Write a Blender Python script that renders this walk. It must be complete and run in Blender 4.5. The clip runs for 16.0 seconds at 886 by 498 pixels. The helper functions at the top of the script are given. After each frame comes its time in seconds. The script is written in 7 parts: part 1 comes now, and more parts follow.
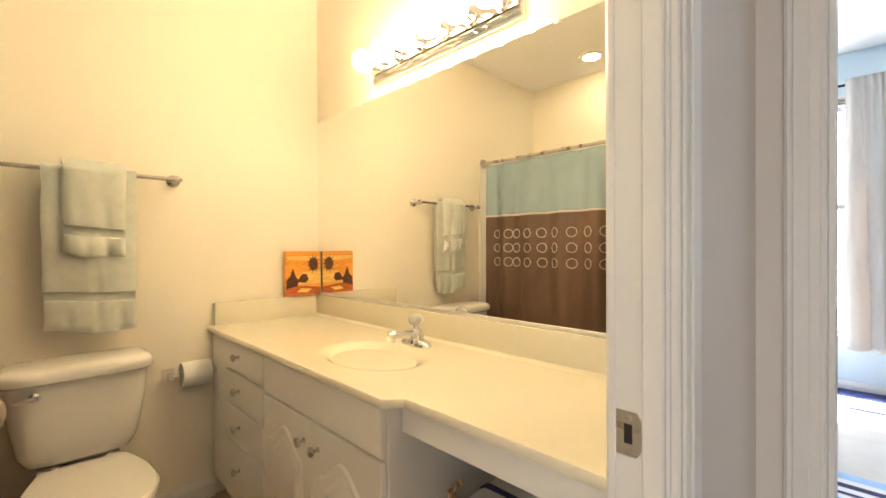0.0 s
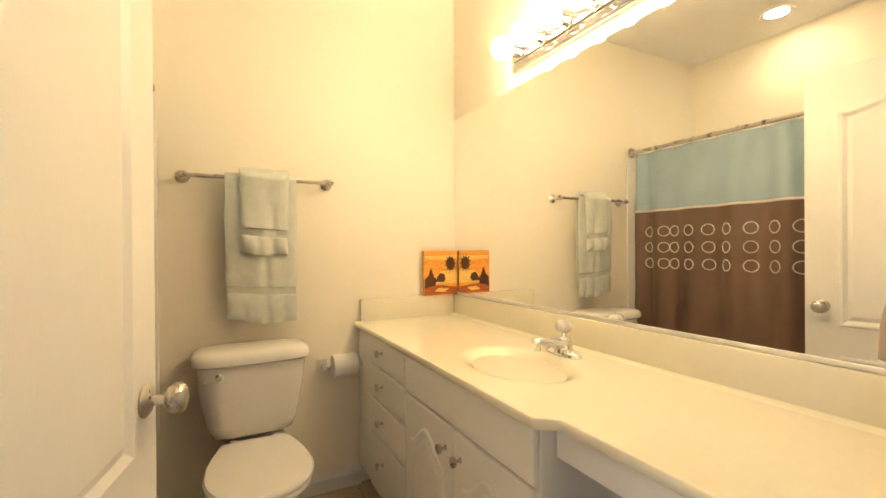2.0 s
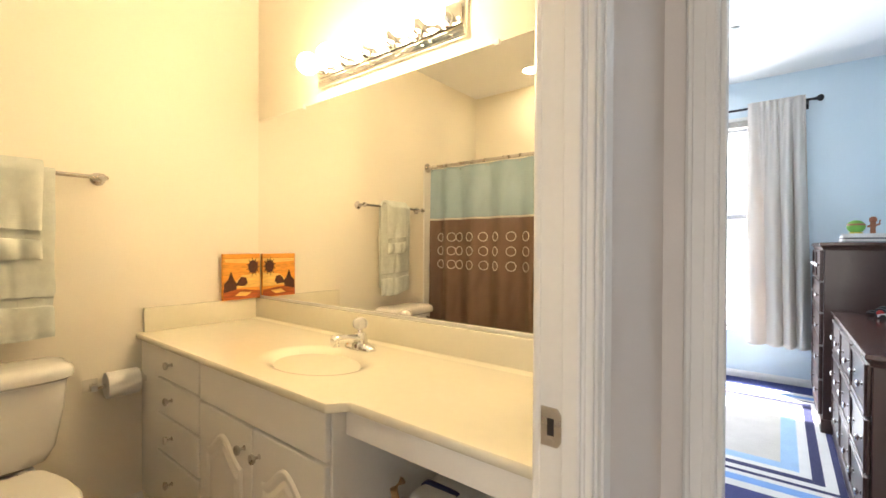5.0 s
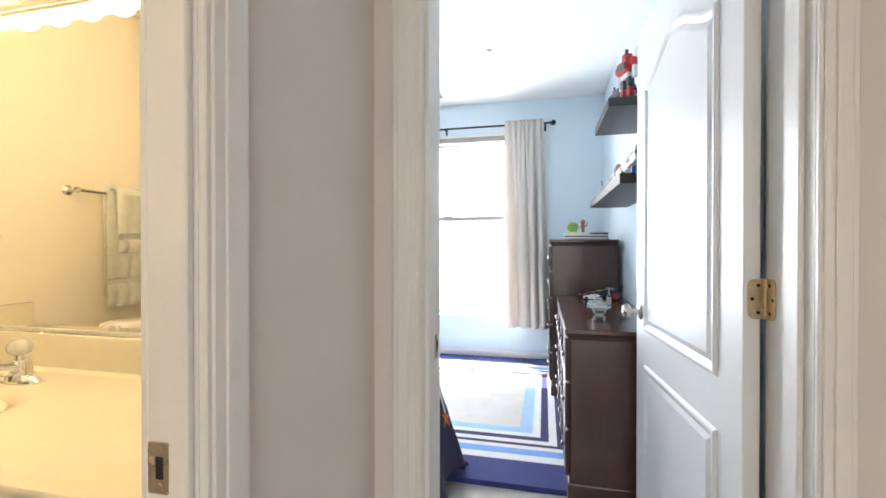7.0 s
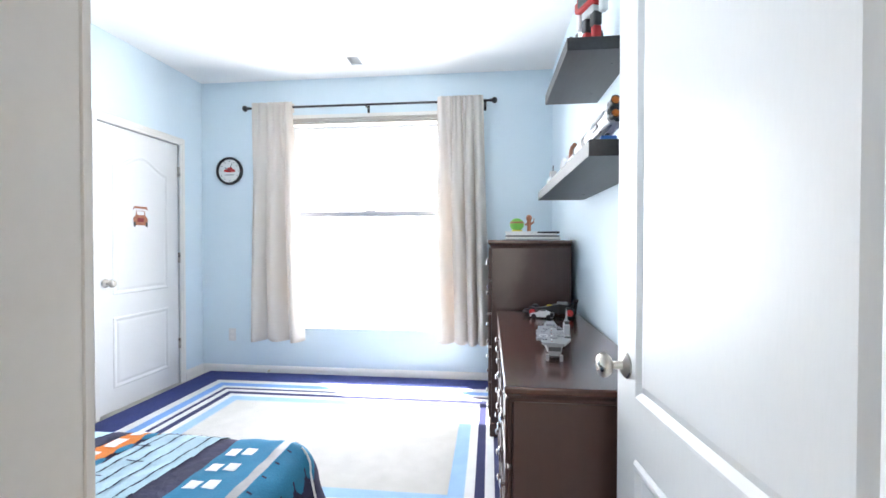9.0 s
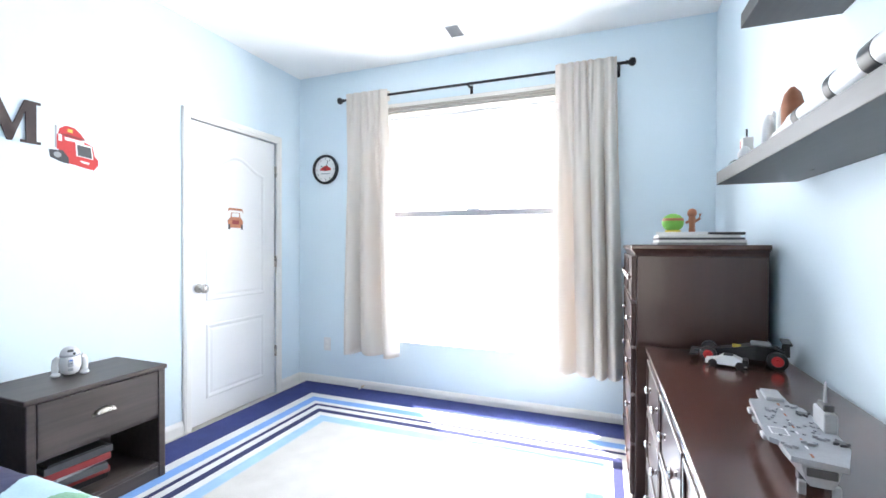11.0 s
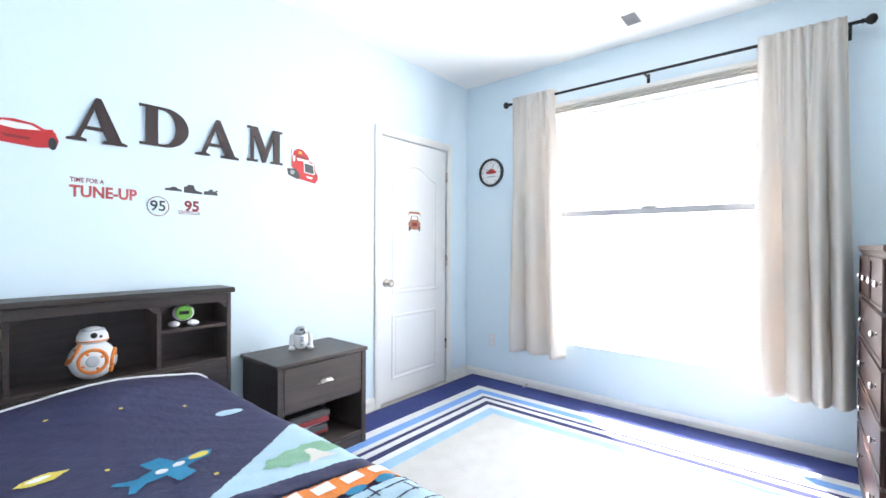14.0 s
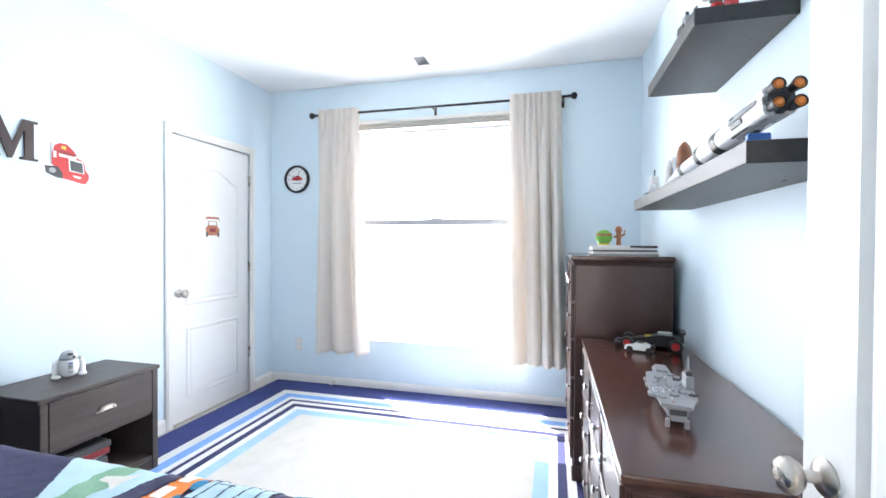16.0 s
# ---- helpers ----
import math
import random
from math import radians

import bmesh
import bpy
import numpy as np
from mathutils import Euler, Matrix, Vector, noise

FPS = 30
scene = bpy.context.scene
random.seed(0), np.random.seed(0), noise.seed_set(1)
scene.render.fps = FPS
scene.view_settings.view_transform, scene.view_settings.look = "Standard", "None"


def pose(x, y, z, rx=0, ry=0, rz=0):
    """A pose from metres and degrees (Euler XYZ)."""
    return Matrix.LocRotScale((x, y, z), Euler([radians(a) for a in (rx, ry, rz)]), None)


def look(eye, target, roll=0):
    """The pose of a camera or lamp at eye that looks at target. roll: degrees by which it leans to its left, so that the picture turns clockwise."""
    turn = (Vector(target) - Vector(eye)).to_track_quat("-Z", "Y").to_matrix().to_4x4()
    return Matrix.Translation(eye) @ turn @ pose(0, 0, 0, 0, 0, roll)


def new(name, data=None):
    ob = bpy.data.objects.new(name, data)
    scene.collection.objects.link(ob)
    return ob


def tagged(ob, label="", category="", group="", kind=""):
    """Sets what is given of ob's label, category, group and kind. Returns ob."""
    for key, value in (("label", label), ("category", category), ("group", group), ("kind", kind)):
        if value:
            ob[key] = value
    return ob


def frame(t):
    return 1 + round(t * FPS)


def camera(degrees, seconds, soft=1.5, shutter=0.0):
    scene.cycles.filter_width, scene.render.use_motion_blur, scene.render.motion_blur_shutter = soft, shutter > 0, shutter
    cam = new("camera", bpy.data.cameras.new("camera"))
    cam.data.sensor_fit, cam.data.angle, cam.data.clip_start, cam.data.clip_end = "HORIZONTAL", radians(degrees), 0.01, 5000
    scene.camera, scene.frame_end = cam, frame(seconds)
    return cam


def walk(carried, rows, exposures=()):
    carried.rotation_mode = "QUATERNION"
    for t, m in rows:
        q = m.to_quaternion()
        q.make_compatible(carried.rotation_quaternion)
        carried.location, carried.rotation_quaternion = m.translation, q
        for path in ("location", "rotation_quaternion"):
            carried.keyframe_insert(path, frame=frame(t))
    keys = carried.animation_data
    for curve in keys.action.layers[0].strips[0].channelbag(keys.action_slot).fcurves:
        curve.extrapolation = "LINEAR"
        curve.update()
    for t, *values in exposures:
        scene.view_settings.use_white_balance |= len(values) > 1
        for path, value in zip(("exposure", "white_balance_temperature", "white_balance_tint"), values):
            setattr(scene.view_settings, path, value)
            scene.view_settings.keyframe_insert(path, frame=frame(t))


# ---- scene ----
cam = camera(91.8, 16.0, soft=1.6)
PATH = [
    (0, (-0.119, 0.347, 1.171), (-1.55, 1.744, 1.157), -0.3),
    (0.5, (-0.172, 0.371, 1.174), (-1.734, 1.619, 1.159), -0.4),
    (1, (-0.215, 0.382, 1.17), (-1.871, 1.503, 1.153), -0.4),
    (1.5, (-0.238, 0.39, 1.162), (-1.971, 1.39, 1.156), -0.5),
    (2, (-0.247, 0.38, 1.162), (-2.025, 1.296, 1.156), -0.4),
    (2.5, (-0.23, 0.357, 1.17), (-2.014, 1.263, 1.164), -0.4),
    (3, (-0.204, 0.32, 1.184), (-1.983, 1.233, 1.175), -0.4),
    (3.2, (-0.19, 0.307, 1.173), (-1.963, 1.232, 1.178), -0.4),
    (5.3, (-0.064, 0.309, 1.196), (-1.17, 1.975, 1.177), 0.1),
    (5.5, (-0.051, 0.317, 1.196), (-1.075, 2.035, 1.179), -0.1),
    (6, (-0.019, 0.36, 1.184), (-0.842, 2.183, 1.171), -0.1),
    (6.5, (0.025, 0.425, 1.178), (-0.6, 2.325, 1.168), -0.2),
    (7, (0.071, 0.513, 1.175), (-0.389, 2.459, 1.162), -0.0),
    (7.5, (0.108, 0.644, 1.176), (-0.209, 2.619, 1.159), 0.1),
    (8, (0.136, 0.86, 1.188), (-0.067, 2.849, 1.164), 0.0),
    (8.2, (0.143, 0.937, 1.194), (-0.048, 2.927, 1.168), -0.0),
    (10.3, (0.031, 1.774, 1.211), (-0.426, 3.721, 1.187), 0.2),
    (10.5, (0.02, 1.814, 1.211), (-0.505, 3.743, 1.189), 0.2),
    (11, (0.004, 1.89, 1.222), (-0.705, 3.76, 1.202), 0.2),
    (11.5, (-0.007, 1.928, 1.217), (-0.88, 3.727, 1.199), 0.2),
    (12, (-0.028, 1.928, 1.218), (-1.044, 3.65, 1.202), 0.3),
    (12.5, (-0.057, 1.906, 1.217), (-1.201, 3.547, 1.2), 0.3),
    (13, (-0.075, 1.869, 1.213), (-1.318, 3.436, 1.196), 0.3),
    (13.5, (-0.09, 1.823, 1.212), (-1.381, 3.35, 1.194), 0.3),
    (14, (-0.106, 1.764, 1.216), (-1.391, 3.296, 1.197), 0.3),
    (14.5, (-0.105, 1.717, 1.239), (-1.288, 3.329, 1.214), 0.3),
    (15, (-0.06, 1.685, 1.258), (-1.053, 3.421, 1.231), 0.2),
    (15.5, (0.0, 1.622, 1.278), (-0.753, 3.474, 1.251), 0.2),
    (16, (0.022, 1.533, 1.286), (-0.481, 3.469, 1.261), 0.3),
]
EXPOSURES = [(0.0, 2.20), (8.0, 2.24), (10.3, 2.42), (12.0, 2.38), (14.0, 2.35), (15.5, 2.39), (16.0, 2.40)]
WINDOW_WATTS = 11.9
HALL_WATTS = 4.4
BULB, SPOT = 12.6, 25.0
walk(cam, [(t, look(eye, goal, roll)) for t, eye, goal, roll in PATH], EXPOSURES)

# ---- world, sun, large lights ----
SUN_WAY = Vector((0.395, -0.395, -0.829))
world = bpy.data.worlds.new("world")
scene.world = world
world.use_nodes = True
wn = world.node_tree.nodes
sky = wn.new("ShaderNodeTexSky")
sky.sky_type, sky.sun_disc = "NISHITA", False
sky.sun_elevation = math.asin(0.829)
sky.sun_rotation = math.atan2(-SUN_WAY.x, -SUN_WAY.y)
wn["Background"].inputs["Strength"].default_value = 0.05
world.node_tree.links.new(sky.outputs[0], wn["Background"].inputs["Color"])

sun_data = bpy.data.lights.new("sun", "SUN")
sun_data.energy, sun_data.angle, sun_data.color = 5.0, radians(0.5), (1.0, 0.95, 0.88)
sun = new("sun", sun_data)
sun.matrix_world = look((-4, 10, 9), Vector((-4, 10, 9)) + SUN_WAY)

win_data = bpy.data.lights.new("window_daylight", "AREA")
win_data.shape, win_data.size, win_data.size_y = "RECTANGLE", 1.34, 1.76
win_data.energy, win_data.color = WINDOW_WATTS, (0.875, 0.915, 1.0)
win_light = new("window_daylight", win_data)
win_light.matrix_world = look((-0.98, 5.115, 1.37), (-0.98, 3.0, 1.37))

# added fill light behind the camera, set in an assumed doorway of the hall
hall_data = bpy.data.lights.new("hall_fill", "AREA")
hall_data.shape, hall_data.size, hall_data.size_y = "RECTANGLE", 0.75, 2.0
hall_data.energy, hall_data.color = HALL_WATTS, (1.0, 0.915, 0.84)
hall_light = new("hall_fill", hall_data)
hall_light.matrix_world = look((0.52, -1.66, 1.05), (0.0, 1.0, 1.05))

# ---- materials ----
def mat(name, color, rough=0.5, metal=0.0, var=0.06, scale=6.0, fine=60.0, bump=0.05, dist=0.002, coat=0.0, spec=0.5, stretch=(1, 1, 1), random_piece=0.0):
    """A principled surface whose colour varies at two scales, with fine relief."""
    m = bpy.data.materials.new(name)
    m.use_nodes = True
    nt = m.node_tree
    n, l = nt.nodes, nt.links
    p = n["Principled BSDF"]
    p.inputs["Roughness"].default_value, p.inputs["Metallic"].default_value = rough, metal
    p.inputs["Coat Weight"].default_value, p.inputs["Specular IOR Level"].default_value = coat, spec
    p.inputs["Coat Roughness"].default_value = 0.12
    co = n.new("ShaderNodeTexCoord")
    mp = n.new("ShaderNodeMapping")
    mp.inputs["Scale"].default_value = stretch
    l.new(co.outputs["Object"], mp.inputs["Vector"])
    big, small = n.new("ShaderNodeTexNoise"), n.new("ShaderNodeTexNoise")
    big.inputs["Scale"].default_value, big.inputs["Detail"].default_value = scale, 4
    small.inputs["Scale"].default_value, small.inputs["Detail"].default_value = fine, 3
    for t in (big, small):
        l.new(mp.outputs[0], t.inputs["Vector"])
    add = n.new("ShaderNodeMath")
    add.operation = "ADD"
    l.new(big.outputs["Fac"], add.inputs[0])
    l.new(small.outputs["Fac"], add.inputs[1])
    rng = n.new("ShaderNodeMapRange")
    rng.inputs["From Min"].default_value, rng.inputs["From Max"].default_value = 0.6, 1.4
    rng.inputs["To Min"].default_value, rng.inputs["To Max"].default_value = 1 - var, 1 + var
    l.new(add.outputs[0], rng.inputs["Value"])
    mix = n.new("ShaderNodeVectorMath")
    mix.operation = "SCALE"
    mix.inputs[0].default_value = color
    l.new(rng.outputs[0], mix.inputs["Scale"])
    l.new(mix.outputs[0], p.inputs["Base Color"])
    rr = n.new("ShaderNodeMapRange")
    rr.inputs["To Min"].default_value, rr.inputs["To Max"].default_value = max(0, rough - 0.06), min(1, rough + 0.06)
    l.new(big.outputs["Fac"], rr.inputs["Value"])
    l.new(rr.outputs[0], p.inputs["Roughness"])
    if bump:
        b = n.new("ShaderNodeBump")
        b.inputs["Strength"].default_value, b.inputs["Distance"].default_value = bump, dist
        l.new(small.outputs["Fac"], b.inputs["Height"])
        l.new(b.outputs[0], p.inputs["Normal"])
    return m


def translucent(m, color, amount):
    """Lets light through a cloth."""
    n, l = m.node_tree.nodes, m.node_tree.links
    tr, mx = n.new("ShaderNodeBsdfTranslucent"), n.new("ShaderNodeMixShader")
    tr.inputs["Color"].default_value = (*color, 1)
    mx.inputs[0].default_value = amount
    l.new(n["Principled BSDF"].outputs[0], mx.inputs[1])
    l.new(tr.outputs[0], mx.inputs[2])
    l.new(mx.outputs[0], n["Material Output"].inputs[0])
    return m


def glow(name, color, strength):
    m = bpy.data.materials.new(name)
    m.use_nodes = True
    p = m.node_tree.nodes["Principled BSDF"]
    p.inputs["Base Color"].default_value = (0.9, 0.9, 0.9, 1)
    p.inputs["Emission Color"].default_value, p.inputs["Emission Strength"].default_value = (*color, 1), strength
    return m


M_BATHWALL = mat("cream_wall_paint", (0.87, 0.82, 0.70), 0.55, var=0.02, scale=1.5, fine=180, bump=0.12, dist=0.001)
M_HALLWALL = mat("greige_wall_paint", (0.72, 0.675, 0.635), 0.6, var=0.02, scale=1.5, fine=180, bump=0.12, dist=0.001)
M_BLUEWALL = mat("pale_blue_wall_paint", (0.70, 0.812, 0.882), 0.6, var=0.02, scale=1.2, fine=180, bump=0.12, dist=0.001)
M_CEIL = mat("ceiling_white", (0.91, 0.91, 0.905), 0.8, var=0.02, scale=2, fine=120, bump=0.2, dist=0.002)
M_TRIM = mat("trim_white_paint", (0.82, 0.81, 0.78), 0.32, var=0.02, scale=4, fine=90, bump=0.03, dist=0.001)
M_DOOR = mat("door_white_paint", (0.83, 0.83, 0.82), 0.35, var=0.02, scale=5, fine=220, bump=0.08, dist=0.0006, stretch=(1, 1, 0.12))
M_CARPET = mat("cream_carpet", (0.68, 0.65, 0.59), 0.95, var=0.12, scale=9, fine=420, bump=0.9, dist=0.006)
M_TILE = mat("tan_floor_tile", (0.52, 0.39, 0.25), 0.35, var=0.25, scale=9, fine=70, bump=0.1, dist=0.002)
M_GROUT = mat("grout", (0.32, 0.27, 0.20), 0.9, var=0.1, fine=200, bump=0.3)
M_RUG_NAVY = mat("rug_navy", (0.045, 0.06, 0.22), 0.95, var=0.18, scale=12, fine=380, bump=0.9, dist=0.006)
M_RUG_DARK = mat("rug_dark_blue", (0.035, 0.04, 0.13), 0.95, var=0.18, scale=12, fine=380, bump=0.9, dist=0.006)
M_RUG_SKY = mat("rug_sky_blue", (0.22, 0.42, 0.80), 0.95, var=0.12, scale=12, fine=380, bump=0.9, dist=0.006)
M_RUG_PALE = mat("rug_pale_blue", (0.36, 0.56, 0.80), 0.95, var=0.12, scale=12, fine=380, bump=0.9, dist=0.006)
M_RUG_WHITE = mat("rug_white", (0.80, 0.80, 0.80), 0.95, var=0.08, scale=12, fine=380, bump=0.9, dist=0.006)
M_RUG_CREAM = mat("rug_cream", (0.62, 0.60, 0.575), 0.95, var=0.1, scale=10, fine=380, bump=0.9, dist=0.006)
M_ESPRESSO = mat("espresso_wood_grain", (0.052, 0.040, 0.036), 0.42, var=0.45, scale=7, fine=46, bump=0.12, dist=0.0012, stretch=(1, 0.08, 1))
M_CHERRY = mat("dark_cherry_wood", (0.075, 0.028, 0.020), 0.24, var=0.30, scale=5, fine=38, bump=0.012, dist=0.001, coat=0.35, stretch=(1, 0.08, 1))
M_CHERRYV = mat("dark_cherry_wood_upright", (0.070, 0.033, 0.027), 0.34, var=0.10, scale=5, fine=38, bump=0.03, dist=0.001, coat=0.25, stretch=(1, 1, 0.08))
M_SHELF = mat("black_brown_laminate", (0.030, 0.028, 0.030), 0.40, var=0.3, scale=6, fine=70, bump=0.05, dist=0.001, stretch=(1, 0.1, 1))
M_LETTER = mat("dark_brown_letter_paint", (0.055, 0.035, 0.033), 0.5, var=0.15, fine=90)
M_NICKEL = mat("brushed_nickel", (0.55, 0.51, 0.46), 0.28, 1.0, var=0.06, scale=20, fine=200, bump=0.03, dist=0.0005)
M_CHROME = mat("chrome", (0.80, 0.80, 0.80), 0.07, 1.0, var=0.02, bump=0)
M_ALU = mat("satin_aluminium", (0.80, 0.79, 0.76), 0.42, 0.6, var=0.04, scale=20, bump=0)
M_BRASS = mat("worn_brass", (0.62, 0.50, 0.33), 0.36, 1.0, var=0.25, scale=30, fine=160, bump=0.1, dist=0.0005)
M_BLACKMETAL = mat("black_metal", (0.02, 0.02, 0.022), 0.4, 0.5, var=0.1)
M_PORCELAIN = mat("porcelain", (0.84, 0.83, 0.79), 0.10, var=0.015, scale=3, bump=0, coat=0.4)
M_COUNTER = mat("cultured_marble", (0.83, 0.785, 0.635), 0.12, var=0.025, scale=4, fine=30, bump=0, coat=0.35)
M_CABINET = mat("white_thermofoil", (0.87, 0.85, 0.80), 0.38, var=0.02, scale=4, fine=140, bump=0.04, dist=0.0006)
M_TOWEL = mat("pale_green_terry", (0.66, 0.69, 0.63), 0.95, var=0.10, scale=30, fine=420, bump=0.7, dist=0.0035)
M_TOWELTAN = mat("taupe_terry", (0.42, 0.34, 0.28), 0.95, var=0.12, scale=14, fine=420, bump=0.5, dist=0.003)
M_TOWELWHITE = mat("white_terry", (0.76, 0.75, 0.72), 0.95, var=0.10, scale=14, fine=300, bump=1.0, dist=0.006)
M_PAPER = mat("tissue_paper", (0.82, 0.81, 0.78), 0.9, var=0.04, fine=120, bump=0.3)
M_CURTAIN = translucent(mat("linen_curtain", (0.74, 0.70, 0.65), 0.85, var=0.025, scale=5, fine=300, bump=0.25, dist=0.001, stretch=(1, 1, 0.6)), (0.74, 0.64, 0.57), 0.20)
M_SHOWER_TEAL = mat("teal_curtain_fabric", (0.31, 0.43, 0.51), 0.5, var=0.08, scale=6, fine=200, bump=0.2, dist=0.001)
M_SHOWER_BROWN = mat("brown_curtain_fabric", (0.17, 0.105, 0.075), 0.5, var=0.10, scale=6, fine=200, bump=0.2, dist=0.001)
M_SILVERTHREAD = mat("silver_embroidery", (0.72, 0.68, 0.62), 0.4, 0.3, var=0.1, fine=200)
M_QUILT = mat("navy_quilted_cotton", (0.036, 0.036, 0.088), 0.85, var=0.16, scale=9, fine=48, bump=0.55, dist=0.006)
M_QTEAL = mat("teal_applique", (0.02, 0.20, 0.36), 0.85, var=0.15, scale=9, fine=170, bump=0.5, dist=0.002)
M_QSKY = mat("pale_blue_applique", (0.44, 0.60, 0.68), 0.85, var=0.10, scale=9, fine=170, bump=0.5, dist=0.002)
M_QGREEN = mat("green_applique", (0.22, 0.40, 0.27), 0.85, var=0.18, scale=9, fine=170, bump=0.5, dist=0.002)
M_QORANGE = mat("orange_applique", (0.75, 0.22, 0.04), 0.85, var=0.12, scale=9, fine=170, bump=0.5, dist=0.002)
M_QYELLOW = mat("yellow_applique", (0.72, 0.56, 0.10), 0.85, var=0.12, scale=9, fine=170, bump=0.5, dist=0.002)
M_QWHITE = mat("white_piping", (0.80, 0.80, 0.80), 0.8, var=0.05, fine=170)
M_RED = mat("red_print", (0.55, 0.03, 0.03), 0.5, var=0.08, fine=90)
M_DKRED = mat("dark_red_print", (0.24, 0.025, 0.025), 0.5, var=0.08, fine=90)
M_BLACK = mat("black_plastic", (0.015, 0.015, 0.017), 0.35, var=0.1)
M_GREYTOY = mat("grey_bricks", (0.30, 0.31, 0.32), 0.35, var=0.08, scale=30, bump=0)
M_DKGREY = mat("dark_grey_bricks", (0.07, 0.075, 0.08), 0.35, var=0.1, scale=30, bump=0)
M_WHITETOY = mat("white_plastic", (0.80, 0.80, 0.80), 0.30, var=0.03, scale=20, bump=0)
M_GREENTOY = mat("green_plush", (0.16, 0.42, 0.06), 0.7, var=0.12, scale=30, fine=200, bump=0.3)
M_ORANGETOY = mat("orange_plastic", (0.80, 0.23, 0.04), 0.35, var=0.06, bump=0)
M_BLUETOY = mat("blue_plastic", (0.05, 0.18, 0.60), 0.35, var=0.06, bump=0)
M_RUST = mat("rust_brown_plastic", (0.36, 0.13, 0.06), 0.5, var=0.12, scale=20)
M_WOODTAN = mat("tan_wood", (0.45, 0.27, 0.12), 0.5, var=0.2, scale=10, fine=60, stretch=(1, 1, 0.1))
M_VINYL = mat("white_vinyl", (0.74, 0.74, 0.75), 0.35, var=0.02, bump=0)
# vinyl darkened to grey: the shade of a backlit rail put into its colour
M_RAIL = mat("backlit_vinyl_rail", (0.40, 0.40, 0.42), 0.45, var=0.08, scale=12, bump=0)
# tan that paints in the shade on the window head's underside
M_HEADSHADE = mat("shaded_head_beige", (0.46, 0.43, 0.39), 0.8, var=0.08, scale=9, fine=200, bump=0.2)
M_MIRROR = mat("silvered_mirror", (0.93, 0.93, 0.91), 0.0, 1.0, var=0.0, bump=0)
M_MIRROR.node_tree.nodes["Principled BSDF"].inputs["Roughness"].default_value = 0.0
for lk in list(M_MIRROR.node_tree.links):
    if lk.to_socket.name == "Roughness":
        M_MIRROR.node_tree.links.remove(lk)
M_BULB = glow("lit_bulb", (1.0, 0.725, 0.405), BULB)
M_SPOT = glow("lit_downlight", (1.0, 0.80, 0.50), SPOT)
M_OUTSIDE = glow("bright_sky_haze", (0.94, 0.97, 1.0), 1.0)
M_GLASS = bpy.data.materials.new("window_glass")
M_GLASS.use_nodes = True
gp = M_GLASS.node_tree.nodes["Principled BSDF"]
gp.inputs["Transmission Weight"].default_value, gp.inputs["Roughness"].default_value, gp.inputs["IOR"].default_value = 1.0, 0.0, 1.05
M_ACRYLIC = bpy.data.materials.new("clear_acrylic")
M_ACRYLIC.use_nodes = True
gp = M_ACRYLIC.node_tree.nodes["Principled BSDF"]
gp.inputs["Transmission Weight"].default_value, gp.inputs["Roughness"].default_value, gp.inputs["IOR"].default_value = 0.45, 0.12, 1.45
gp.inputs["Base Color"].default_value = (0.95, 0.95, 0.93, 1)


# ---- mesh helpers ----
def finish(bm, name, smooth=False):
    bmesh.ops.recalc_face_normals(bm, faces=bm.faces)
    me = bpy.data.meshes.new(name)
    bm.to_mesh(me)
    bm.free()
    if smooth:
        me.polygons.foreach_set("use_smooth", [True] * len(me.polygons))
        me.set_sharp_from_angle(angle=radians(40))
    return me


def part(name, bm, material, parent, label="", smooth=False):
    me = finish(bm, name, smooth)
    me.materials.append(material)
    ob = new(name, me)
    ob.parent = parent
    if label:
        ob["label"] = label
    return ob


def thing(name, place, label, category, group="", turn=0.0):
    ob = new(name)
    ob.empty_display_size = 0.1
    ob.matrix_world = pose(*place, 0, 0, turn)
    return tagged(ob, label, category, group)


def single(name, bm, material, label, category, group="", place=(0, 0, 0), turn=0.0, smooth=False, kind=""):
    me = finish(bm, name, smooth)
    me.materials.append(material)
    ob = new(name, me)
    ob.matrix_world = pose(*place, 0, 0, turn)
    return tagged(ob, label, category, group, kind)


def structure(name, bm, material, label, category, smooth=False):
    return single(name, bm, material, label, category, kind="structure", smooth=smooth)


def box(lo, hi, bev=0.0, seg=2, bm=None):
    """A box between two corners, added to bm or to a new mesh."""
    t = bmesh.new()
    bmesh.ops.create_cube(t, size=1.0)
    for v in t.verts:
        v.co = Vector([lo[i] + (v.co[i] + 0.5) * (hi[i] - lo[i]) for i in range(3)])
    if bev:
        bmesh.ops.bevel(t, geom=list(t.edges), offset=bev, segments=seg, affect="EDGES", profile=0.5)
    return join(bm, t)


def join(bm, t):
    if bm is None:
        return t
    me = bpy.data.meshes.new("tmp")
    t.to_mesh(me)
    t.free()
    bm.from_mesh(me)
    bpy.data.meshes.remove(me)
    return bm


def loft(rings, bm=None, caps=True, closed=True):
    """A skin over rings of equally many points."""
    t = bmesh.new()
    vs = [[t.verts.new(p) for p in r] for r in rings]
    n = len(rings[0])
    for a, b in zip(vs, vs[1:]):
        for i in range(n if closed else n - 1):
            j = (i + 1) % n
            t.faces.new((a[i], a[j], b[j], b[i]))
    if caps:
        t.faces.new(vs[0])
        t.faces.new(vs[-1])
    return join(bm, t)


